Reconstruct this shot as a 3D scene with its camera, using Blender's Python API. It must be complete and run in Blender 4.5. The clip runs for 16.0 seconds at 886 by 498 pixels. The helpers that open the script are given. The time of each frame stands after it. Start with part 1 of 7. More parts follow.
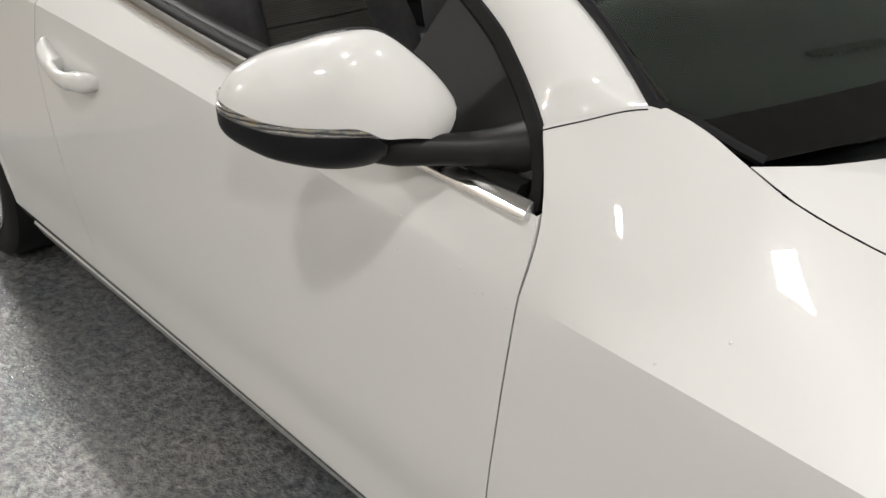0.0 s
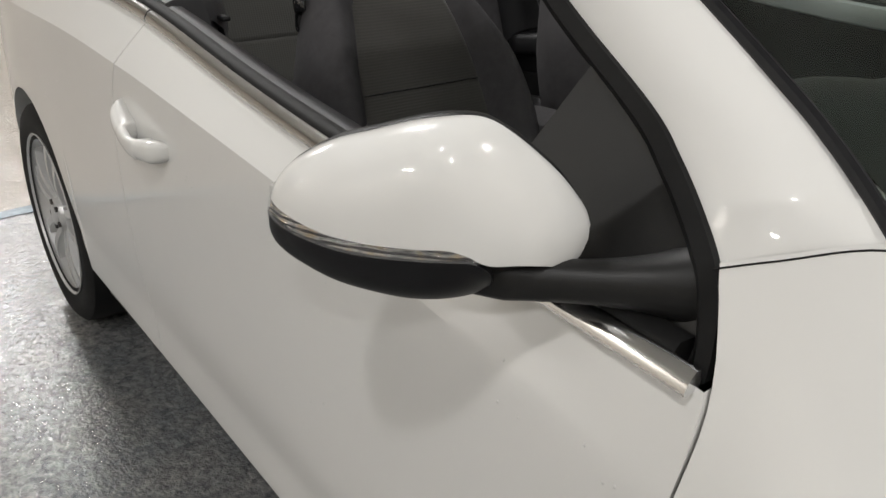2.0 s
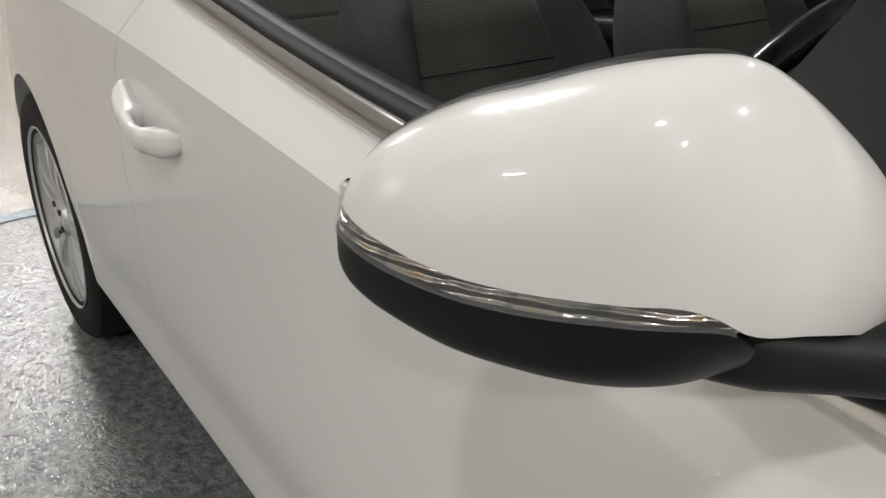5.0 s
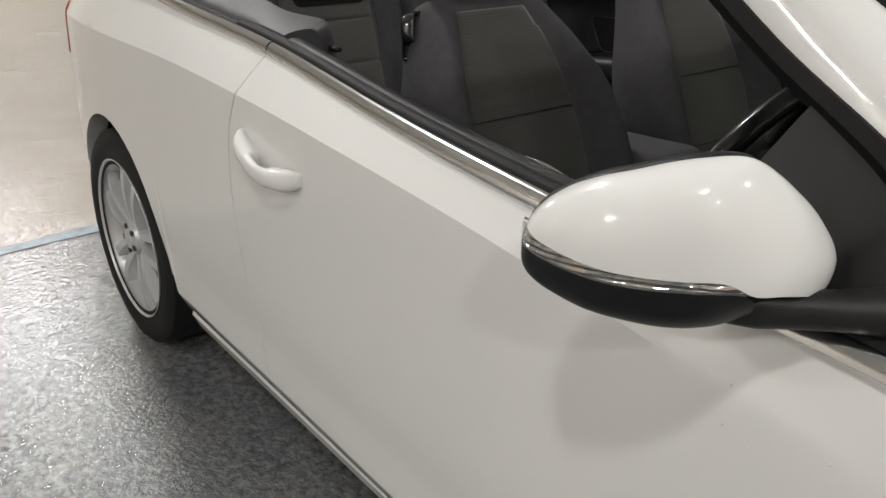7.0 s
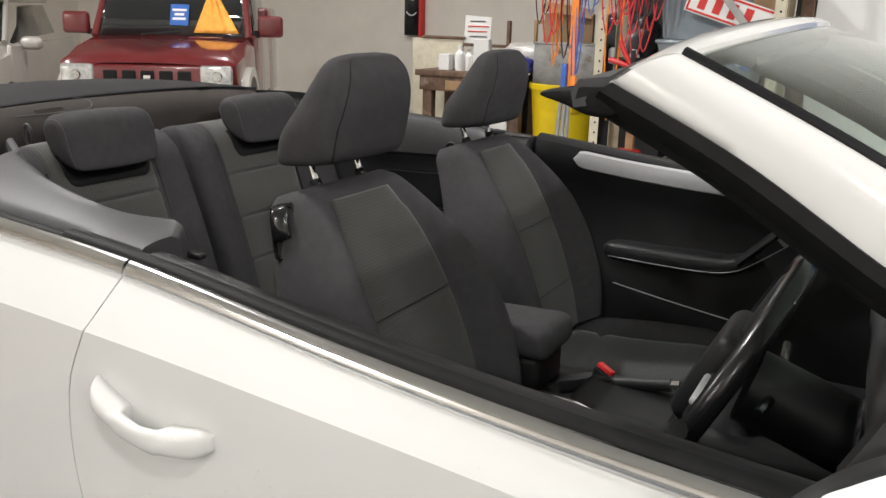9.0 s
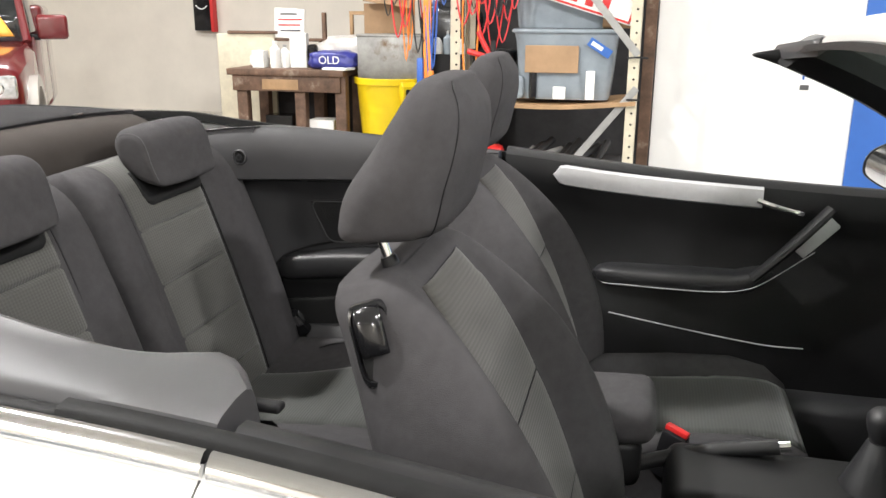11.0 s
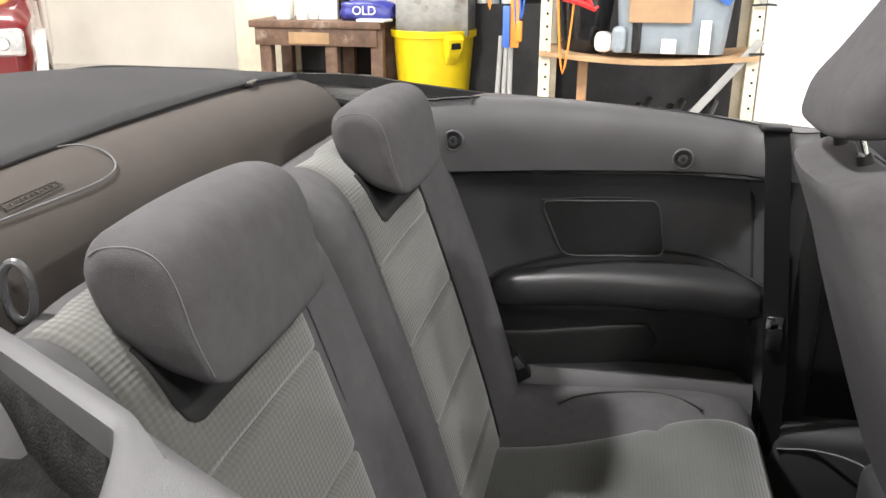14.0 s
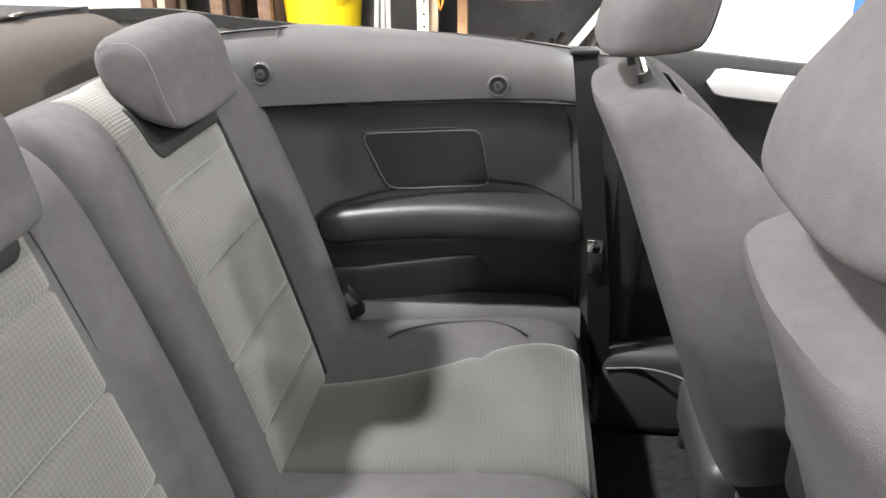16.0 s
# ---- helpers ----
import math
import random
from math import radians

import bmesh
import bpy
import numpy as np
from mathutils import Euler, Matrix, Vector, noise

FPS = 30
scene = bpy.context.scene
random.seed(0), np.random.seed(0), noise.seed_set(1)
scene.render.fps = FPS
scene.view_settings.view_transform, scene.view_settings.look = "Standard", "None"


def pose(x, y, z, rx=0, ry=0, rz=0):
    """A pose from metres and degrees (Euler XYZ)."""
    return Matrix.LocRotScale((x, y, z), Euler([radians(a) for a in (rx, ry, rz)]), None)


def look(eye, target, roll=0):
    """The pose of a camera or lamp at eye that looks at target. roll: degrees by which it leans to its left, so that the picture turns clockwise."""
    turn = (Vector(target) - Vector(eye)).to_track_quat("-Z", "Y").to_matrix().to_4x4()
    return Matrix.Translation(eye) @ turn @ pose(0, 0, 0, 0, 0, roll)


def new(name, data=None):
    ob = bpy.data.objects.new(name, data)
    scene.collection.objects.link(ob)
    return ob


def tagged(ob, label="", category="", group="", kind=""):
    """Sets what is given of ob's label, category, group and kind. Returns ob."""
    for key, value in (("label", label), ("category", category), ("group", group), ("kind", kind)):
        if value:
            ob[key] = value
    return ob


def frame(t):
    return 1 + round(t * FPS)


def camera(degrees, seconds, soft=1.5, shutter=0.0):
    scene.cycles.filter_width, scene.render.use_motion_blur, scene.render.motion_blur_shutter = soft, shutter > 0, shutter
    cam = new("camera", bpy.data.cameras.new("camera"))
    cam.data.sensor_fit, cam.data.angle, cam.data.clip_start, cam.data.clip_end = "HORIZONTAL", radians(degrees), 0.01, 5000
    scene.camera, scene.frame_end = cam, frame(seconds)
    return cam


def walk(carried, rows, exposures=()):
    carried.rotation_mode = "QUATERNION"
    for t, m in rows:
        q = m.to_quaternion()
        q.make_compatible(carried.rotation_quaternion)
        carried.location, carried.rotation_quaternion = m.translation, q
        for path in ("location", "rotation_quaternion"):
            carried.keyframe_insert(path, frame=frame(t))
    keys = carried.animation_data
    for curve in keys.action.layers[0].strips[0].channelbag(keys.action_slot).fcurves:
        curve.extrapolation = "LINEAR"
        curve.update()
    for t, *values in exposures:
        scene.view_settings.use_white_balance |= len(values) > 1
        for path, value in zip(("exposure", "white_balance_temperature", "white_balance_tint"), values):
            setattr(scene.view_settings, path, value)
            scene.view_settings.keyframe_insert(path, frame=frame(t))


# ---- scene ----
cam = camera(56.3, 16.0)
PATH = [
    (0, (2.572, -1.449, 1.279), (1.343, -0.207, 0.306), 0.9),
    (0.5, (2.517, -1.474, 1.28), (1.219, -0.257, 0.368), 0.9),
    (1, (2.471, -1.433, 1.262), (1.111, -0.252, 0.393), 0.9),
    (1.5, (2.412, -1.341, 1.249), (1.011, -0.196, 0.396), 0.8),
    (2, (2.372, -1.279, 1.23), (0.936, -0.173, 0.383), 0.7),
    (2.5, (2.288, -1.243, 1.201), (0.833, -0.165, 0.353), 0.6),
    (3, (2.212, -1.215, 1.175), (0.747, -0.149, 0.328), 0.5),
    (5.5, (2.102, -1.18, 1.123), (0.637, -0.11, 0.281), 0.4),
    (6, (2.12, -1.225, 1.152), (0.656, -0.158, 0.304), 0.3),
    (6.5, (2.238, -1.361, 1.207), (0.781, -0.277, 0.368), 0.3),
    (7, (2.256, -1.477, 1.257), (0.822, -0.343, 0.446), 0.6),
    (7.5, (2.156, -1.587, 1.296), (0.795, -0.31, 0.578), 0.9),
    (8, (2.08, -1.618, 1.319), (0.843, -0.171, 0.705), 0.9),
    (8.5, (1.945, -1.564, 1.323), (0.875, 0.03, 0.763), 1.2),
    (9, (1.797, -1.556, 1.338), (0.872, 0.132, 0.794), 1.6),
    (9.2, (1.715, -1.577, 1.349), (0.842, 0.134, 0.793), 1.5),
    (11.3, (1.113, -1.285, 1.344), (0.689, 0.590, 0.792), 0.15),
    (11.5, (1.056, -1.259, 1.342), (0.638, 0.618, 0.795), 0.16),
    (12, (0.895, -1.194, 1.332), (0.494, 0.687, 0.784), 0.06),
    (12.5, (0.776, -1.094, 1.310), (0.383, 0.789, 0.762), 0.36),
    (13, (0.667, -0.988, 1.306), (0.276, 0.890, 0.739), 0.26),
    (13.5, (0.529, -0.906, 1.284), (0.138, 0.959, 0.678), 0.26),
    (14, (0.492, -0.866, 1.286), (0.104, 0.982, 0.625), 0.16),
    (14.5, (0.519, -0.855, 1.274), (0.139, 0.981, 0.577), 0.16),
    (15, (0.549, -0.839, 1.254), (0.182, 0.988, 0.527), 0.06),
    (15.5, (0.592, -0.831, 1.254), (0.268, 0.990, 0.494), -0.22),
    (16, (0.673, -0.826, 1.258), (0.472, 1.004, 0.477), -0.48),
]
EXPOSURES = [(0.0, -0.30), (1.0, -0.26), (1.5, -0.38), (2.5, -0.46), (5.5, -0.43), (7.0, -0.38), (8.0, -0.14), (9.2, 0.20), (11.3, 1.18), (12.5, 1.46), (14.0, 1.56), (15.0, 1.96), (16.0, 2.32)]
walk(cam, [(t, look(eye, target, roll)) for t, eye, target, roll in PATH], EXPOSURES)

# ---- world, lamps, exposure ----
world = bpy.data.worlds.new("workshop_world")
scene.world = world
world.use_nodes = True
world.node_tree.nodes["Background"].inputs[0].default_value = (0.9, 0.95, 1.0, 1)
world.node_tree.nodes["Background"].inputs[1].default_value = 0.02


def area_lamp(name, at, target, power, sx, sy, colour=(1.0, 0.985, 0.970)):
    data = bpy.data.lights.new(name, "AREA")
    data.shape, data.size, data.size_y, data.energy, data.color = "RECTANGLE", sx, sy, power, colour
    ob = new(name, data)
    ob.matrix_world = look(at, target)
    return ob


LAMPS = [  # place, watts, length and width of each unseen light; several are added fill
    ((-1.55, -0.2, 4.1), 165, 0.24, 0.18), ((2.4, -6.9, 4.1), 122, 0.5, 0.3), ((-3.9, -7.6, 4.1), 250, 0.5, 0.3), ((2.6, -2.55, 4.1), 55, 0.30, 0.24),
    # front pair: added to brighten the seat backs and the mirror cap
    ((5.0, 0.6, 4.1), 136, 0.3, 0.24), ((5.6, -3.2, 4.1), 110, 0.4, 0.3),
    ((-2.9, 4.9, 4.1), 92, 0.4, 0.3), ((-7.5, -0.1, 4.1), 310, 1.5, 0.9), ((0.9, 3.1, 4.1), 26, 0.3, 0.3),
]
for place, power, length, width in LAMPS:
    area_lamp("bay_and_fill_light", place, (place[0], place[1], 0), power, length, width)

# ---- materials ----


def mat(name, colour, rough=0.5, metal=0.0, coat=0.0, coat_rough=0.03, vary=0.0, scale=8.0, bump=0.0, bump_scale=200.0, spec=0.5, rough_vary=0.0):
    m = bpy.data.materials.new(name)
    m.use_nodes = True
    nt = m.node_tree
    b = nt.nodes["Principled BSDF"]
    b.inputs["Base Color"].default_value = (*colour, 1)
    b.inputs["Roughness"].default_value = rough
    b.inputs["Metallic"].default_value = metal
    b.inputs["Coat Weight"].default_value = coat
    b.inputs["Coat Roughness"].default_value = coat_rough
    b.inputs["Specular IOR Level"].default_value = spec
    tc = nt.nodes.new("ShaderNodeTexCoord")
    if vary or rough_vary:
        n = nt.nodes.new("ShaderNodeTexNoise")
        n.inputs["Scale"].default_value = scale
        n.inputs["Detail"].default_value = 6
        n.inputs["Roughness"].default_value = 0.65
        nt.links.new(tc.outputs["Object"], n.inputs["Vector"])
        if vary:
            r = nt.nodes.new("ShaderNodeValToRGB")
            r.color_ramp.elements[0].position, r.color_ramp.elements[1].position = 0.3, 0.7
            r.color_ramp.elements[0].color = (*[max(0, c * (1 - vary)) for c in colour], 1)
            r.color_ramp.elements[1].color = (*[min(1, c * (1 + vary)) for c in colour], 1)
            nt.links.new(n.outputs["Fac"], r.inputs[0])
            nt.links.new(r.outputs[0], b.inputs["Base Color"])
        if rough_vary:
            mr = nt.nodes.new("ShaderNodeMapRange")
            mr.inputs["To Min"].default_value = max(0, rough - rough_vary)
            mr.inputs["To Max"].default_value = rough + rough_vary
            nt.links.new(n.outputs["Fac"], mr.inputs["Value"])
            nt.links.new(mr.outputs[0], b.inputs["Roughness"])
    if bump:
        n2 = nt.nodes.new("ShaderNodeTexNoise")
        n2.inputs["Scale"].default_value = bump_scale
        n2.inputs["Detail"].default_value = 3
        nt.links.new(tc.outputs["Object"], n2.inputs["Vector"])
        bp = nt.nodes.new("ShaderNodeBump")
        bp.inputs["Strength"].default_value = bump
        bp.inputs["Distance"].default_value = 0.002
        nt.links.new(n2.outputs["Fac"], bp.inputs["Height"])
        nt.links.new(bp.outputs[0], b.inputs["Normal"])
    return m


def weave(name, dark, light, axes, pitch, strength=0.6, rough=0.9):
    """Ribbed or waffled cloth: raised bands along one or two axes of the object's space."""
    m = bpy.data.materials.new(name)
    m.use_nodes = True
    nt = m.node_tree
    b = nt.nodes["Principled BSDF"]
    b.inputs["Roughness"].default_value = rough
    b.inputs["Specular IOR Level"].default_value = 0.2
    b.inputs["Sheen Weight"].default_value = 0.25
    tc = nt.nodes.new("ShaderNodeTexCoord")
    sep = nt.nodes.new("ShaderNodeSeparateXYZ")
    nt.links.new(tc.outputs["Object"], sep.inputs[0])
    height = None
    for ax in axes:
        mul = nt.nodes.new("ShaderNodeMath")
        mul.operation = "MULTIPLY"
        mul.inputs[1].default_value = 2 * math.pi / pitch
        if ax < 3:
            nt.links.new(sep.outputs[ax], mul.inputs[0])
        else:
            slope = nt.nodes.new("ShaderNodeMath")
            slope.operation = "SUBTRACT"
            nt.links.new(sep.outputs[2], slope.inputs[0])
            nt.links.new(sep.outputs[0], slope.inputs[1])
            nt.links.new(slope.outputs[0], mul.inputs[0])
        sn = nt.nodes.new("ShaderNodeMath")
        sn.operation = "SINE"
        nt.links.new(mul.outputs[0], sn.inputs[0])
        if height is None:
            height = sn
        else:
            mx = nt.nodes.new("ShaderNodeMath")
            mx.operation = "ADD"
            nt.links.new(height.outputs[0], mx.inputs[0])
            nt.links.new(sn.outputs[0], mx.inputs[1])
            height = mx
    no = nt.nodes.new("ShaderNodeTexNoise")
    no.inputs["Scale"].default_value = 14
    no.inputs["Detail"].default_value = 8
    nt.links.new(tc.outputs["Object"], no.inputs["Vector"])
    mr = nt.nodes.new("ShaderNodeMapRange")
    mr.inputs["From Min"].default_value, mr.inputs["From Max"].default_value = -1.2, 1.2
    nt.links.new(height.outputs[0], mr.inputs["Value"])
    av = nt.nodes.new("ShaderNodeMath")
    av.operation = "MULTIPLY_ADD"
    av.inputs[1].default_value = 0.55
    nt.links.new(no.outputs["Fac"], av.inputs[0])
    nt.links.new(mr.outputs[0], av.inputs[2])
    sc = nt.nodes.new("ShaderNodeMath")
    sc.operation = "MULTIPLY"
    sc.inputs[1].default_value = 0.7
    nt.links.new(av.outputs[0], sc.inputs[0])
    mix = nt.nodes.new("ShaderNodeMix")
    mix.data_type = "RGBA"
    mix.inputs[6].default_value, mix.inputs[7].default_value = (*dark, 1), (*light, 1)
    nt.links.new(sc.outputs[0], mix.inputs[0])
    nt.links.new(mix.outputs[2], b.inputs["Base Color"])
    bp = nt.nodes.new("ShaderNodeBump")
    bp.inputs["Strength"].default_value = strength
    bp.inputs["Distance"].default_value = 0.0015
    nt.links.new(height.outputs[0], bp.inputs["Height"])
    nt.links.new(bp.outputs[0], b.inputs["Normal"])
    return m


PAINT = mat("white_car_paint", (0.73, 0.725, 0.705), 0.28, coat=1.0, coat_rough=0.02, vary=0.012, scale=3, spec=0.12)
BLACK_PLASTIC = mat("textured_black_plastic", (0.010, 0.010, 0.011), 0.42, spec=0.20, bump=0.08, bump_scale=900, vary=0.15, scale=20)
SAIL_PLASTIC = mat("grained_dark_grey_plastic", (0.013, 0.0128, 0.0125), 0.42, spec=0.33, bump=0.12, bump_scale=900, vary=0.12, scale=20)
GLOSS_BLACK = mat("gloss_black_plastic", (0.010, 0.010, 0.011), 0.16, vary=0.1)
RUBBER = mat("black_rubber_seal", (0.010, 0.010, 0.010), 0.6, vary=0.25, scale=30, spec=0.15)
GREY_TRIM = mat("soft_touch_grey_trim", (0.044, 0.043, 0.045), 0.50, spec=0.45, bump=0.14, bump_scale=900, vary=0.1, scale=9)
QUARTER_LOW = mat("moulded_side_panel_plastic", (0.026, 0.026, 0.0275), 0.48, spec=0.45, bump=0.14, bump_scale=900, vary=0.1, scale=9)
DARK_TRIM = mat("dark_interior_trim", (0.011, 0.011, 0.0115), 0.48, spec=0.28, bump=0.15, bump_scale=800, vary=0.12, scale=12)
LEATHERETTE = mat("black_leatherette", (0.016, 0.016, 0.017), 0.45, bump=0.3, bump_scale=500, vary=0.1, scale=10)
FRAME_GREY = mat("satin_grey_frame", (0.055, 0.055, 0.058), 0.4, vary=0.1, scale=30)
CHROME = mat("bright_belt_trim", (0.76, 0.765, 0.77), 0.12, metal=1.0, rough_vary=0.04, scale=25)
CHROME_BRIGHT = mat("polished_chrome", (0.8, 0.8, 0.8), 0.08, metal=1.0)
SILVER_TRIM = mat("brushed_silver_trim", (0.52, 0.52, 0.53), 0.35, metal=0.3, vary=0.05, scale=60)
SEAT_CLOTH = mat("charcoal_seat_cloth", (0.051, 0.0488, 0.0508), 0.92, bump=0.35, bump_scale=900, vary=0.12, scale=45, spec=0.2)
DECK_CLOTH = mat("folded_hood_canvas", (0.023, 0.0222, 0.0235), 0.9, bump=0.7, bump_scale=1100, vary=0.15, scale=6, spec=0.2)
DECK_BAND = mat("padded_tonneau_band", (0.044, 0.0385, 0.0350), 0.8, spec=0.08, bump=0.2, bump_scale=700, vary=0.12, scale=5)
INSERT_BACK = weave("ribbed_insert_back", (0.044, 0.042, 0.038), (0.058, 0.0555, 0.050), (2,), 0.0052, 0.16)
INSERT_REAR = weave("waffle_insert_back", (0.058, 0.0572, 0.0525), (0.084, 0.083, 0.0765), (1, 3), 0.0072, 0.17)
INSERT_SEAT = weave("ribbed_insert_seat", (0.040, 0.0415, 0.039), (0.054, 0.0555, 0.0525), (0,), 0.0066, 0.22)
CARPET = mat("black_carpet", (0.016, 0.016, 0.017), 0.98, bump=1.0, bump_scale=600, vary=0.4, scale=60, spec=0.1)
TYRE = mat("tyre_rubber", (0.010, 0.010, 0.010), 0.72, spec=0.25, bump=0.3, bump_scale=200, vary=0.2, scale=15)
ALLOY = mat("silver_alloy", (0.60, 0.60, 0.60), 0.34, metal=0.35, vary=0.06, scale=12, rough_vary=0.06)
# near-black that stands for the missing light in gaps, wells and hollows
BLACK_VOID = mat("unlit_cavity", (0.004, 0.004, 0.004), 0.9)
WEB = mat("seat_belt_webbing", (0.006, 0.006, 0.0065), 0.75, spec=0.12, bump=0.6, bump_scale=900)
RED_PLASTIC = mat("red_plastic", (0.55, 0.02, 0.02), 0.35)
STITCH = mat("grey_stitching", (0.085, 0.085, 0.088), 0.8)


def glass(name, colour, rough=0.0, ior=1.45):
    m = bpy.data.materials.new(name)
    m.use_nodes = True
    b = m.node_tree.nodes["Principled BSDF"]
    b.inputs["Base Color"].default_value = (*colour, 1)
    b.inputs["Transmission Weight"].default_value = 1.0
    b.inputs["Roughness"].default_value = rough
    b.inputs["IOR"].default_value = ior
    return m


WINDSCREEN = glass("tinted_windscreen", (0.62, 0.72, 0.66), 0.0, 1.52)
LENS = bpy.data.materials.new("clear_lens")
BORDER = mat("ceramic_border_black", (0.004, 0.004, 0.004), 0.04)
LENS.use_nodes = True
_nt = LENS.node_tree
_b = _nt.nodes["Principled BSDF"]
_b.inputs["Base Color"].default_value = (0.35, 0.35, 0.35, 1)
_b.inputs["Roughness"].default_value = 0.04
_b.inputs["Alpha"].default_value = 0.15

# ---- mesh helpers ----


def catmull(pts, per=6, closed=False):
    """A smooth line through points of any dimension."""
    p = [Vector(q) for q in pts]
    n = len(p)
    out = []
    for i in range(n if closed else n - 1):
        if closed:
            a, b, c, d = p[i - 1], p[i], p[(i + 1) % n], p[(i + 2) % n]
        else:
            a, b, c, d = p[max(i - 1, 0)], p[i], p[i + 1], p[min(i + 2, n - 1)]
        for k in range(per):
            t = k / per
            out.append(0.5 * ((2 * b) + (c - a) * t + (2 * a - 5 * b + 4 * c - d) * t * t + (3 * b - a - 3 * c + d) * t ** 3))
    if not closed:
        out.append(p[-1].copy())
    return out


def lerp_table(table, x):
    """Smooth value from rows of (x, value)."""
    if x <= table[0][0]:
        return table[0][1]
    for i in range(len(table) - 1):
        x0, v0 = table[i]
        x1, v1 = table[i + 1]
        if x <= x1:
            t = (x - x0) / (x1 - x0)
            m0 = (v1 - table[max(i - 1, 0)][1]) / max(x1 - table[max(i - 1, 0)][0], 1e-6) * (x1 - x0)
            m1 = (table[min(i + 2, len(table) - 1)][1] - v0) / max(table[min(i + 2, len(table) - 1)][0] - x0, 1e-6) * (x1 - x0)
            return (2 * t ** 3 - 3 * t * t + 1) * v0 + (t ** 3 - 2 * t * t + t) * m0 + (-2 * t ** 3 + 3 * t * t) * v1 + (t ** 3 - t * t) * m1
    return table[-1][1]


def loft(rows, close_rows=False, close_ring=False, caps=False):
    """A grid mesh from rows of points."""
    bm = bmesh.new()
    vs = [[bm.verts.new(p) for p in row] for row in rows]
    nr, nc = len(vs), len(vs[0])
    for i in range(nr if close_rows else nr - 1):
        for j in range(nc if close_ring else nc - 1):
            q = (vs[i][j], vs[i][(j + 1) % nc], vs[(i + 1) % nr][(j + 1) % nc], vs[(i + 1) % nr][j])
            try:
                bm.faces.new(q)
            except ValueError:
                pass
    if caps:
        for row in (vs[0], vs[-1]):
            try:
                bm.faces.new(row)
            except ValueError:
                pass
    bmesh.ops.recalc_face_normals(bm, faces=bm.faces)
    return bm


def rbox(sx, sy, sz, bevel=0.01, segs=3, at=(0, 0, 0), turn=None):
    bm = bmesh.new()
    bmesh.ops.create_cube(bm, size=1.0)
    bmesh.ops.scale(bm, vec=(sx, sy, sz), verts=bm.verts)
    if bevel > 0:
        bmesh.ops.bevel(bm, geom=bm.edges[:], offset=min(bevel, 0.49 * min(sx, sy, sz)), segments=segs, profile=0.5, affect="EDGES")
    if turn is not None:
        bmesh.ops.transform(bm, matrix=turn, verts=bm.verts)
    bmesh.ops.translate(bm, vec=at, verts=bm.verts)
    return bm


def cyl(r0, r1, h, n=24, at=(0, 0, 0), turn=None, bevel=0.0):
    bm = bmesh.new()
    bmesh.ops.create_cone(bm, cap_ends=True, segments=n, radius1=r0, radius2=r1, depth=h)
    if bevel:
        rim = [e for e in bm.edges if abs(e.verts[0].co.z - e.verts[1].co.z) < 1e-6]
        bmesh.ops.bevel(bm, geom=rim, offset=bevel, segments=2, profile=0.5, affect="EDGES")
    if turn is not None:
        bmesh.ops.transform(bm, matrix=turn, verts=bm.verts)
    bmesh.ops.translate(bm, vec=at, verts=bm.verts)
    return bm


def tube(pts, r, n=10, closed=False, per=5, flat=1.0):
    """A round or flattened bar along a smooth line."""
    line = catmull(pts, per, closed) if per > 1 else [Vector(p) for p in pts]
    rows = []
    up = Vector((0, 0, 1))
    m = len(line)
    for i, p in enumerate(line):
        a = line[(i - 1) % m] if closed else line[max(i - 1, 0)]
        b = line[(i + 1) % m] if closed else line[min(i + 1, m - 1)]
        d = (b - a).normalized()
        s = d.cross(up)
        if s.length < 1e-3:
            s = d.cross(Vector((1, 0, 0)))
        s.normalize()
        u = s.cross(d)
        rows.append([p + s * r * math.cos(k * 2 * math.pi / n) + u * r * flat * math.sin(k * 2 * math.pi / n) for k in range(n)])
    return loft(rows, close_rows=closed, close_ring=True, caps=not closed)


def merge(*bms):
    out = bms[0]
    for b in bms[1:]:
        me = bpy.data.meshes.new("tmp")
        b.to_mesh(me)
        b.free()
        out.from_mesh(me)
        bpy.data.meshes.remove(me)
    return out


def turned(bm, m):
    bmesh.ops.transform(bm, matrix=m, verts=bm.verts)
    return bm


def mirrored(bm):
    b = bm.copy()
    bmesh.ops.scale(b, vec=(1, -1, 1), verts=b.verts)
    bmesh.ops.reverse_faces(b, faces=b.faces)
    return b


def part(name, bm, material, parent=None, label="", smooth=True, thick=0.0, sharp=35):
    """Links a bmesh as one mesh object, under a thing or a part when one is given."""
    me = bpy.data.meshes.new(name)
    bm.to_mesh(me)
    bm.free()
    me.materials.append(material)
    if smooth:
        me.shade_smooth()
        me.set_sharp_from_angle(angle=radians(sharp))
    ob = new(name, me)
    if parent is not None:
        ob.parent = parent
    if thick:
        s = ob.modifiers.new("thickness", "SOLIDIFY")
        s.thickness, s.offset = abs(thick), -1 if thick > 0 else 1
    if label:
        tagged(ob, label)
    return ob


def thing(name, label, category, group="", kind=""):
    return tagged(new(name), label, category, group, kind)


def superring(cx, cy, hx, hy, e, n):
    """A ring of points of a rounded rectangle in a plane."""
    out = []
    for k in range(n):
        a = 2 * math.pi * (k + 0.5) / n
        c, s = math.cos(a), math.sin(a)
        out.append((cx + hx * math.copysign(abs(c) ** (2 / e), c), cy + hy * math.copysign(abs(s) ** (2 / e), s)))
    return out


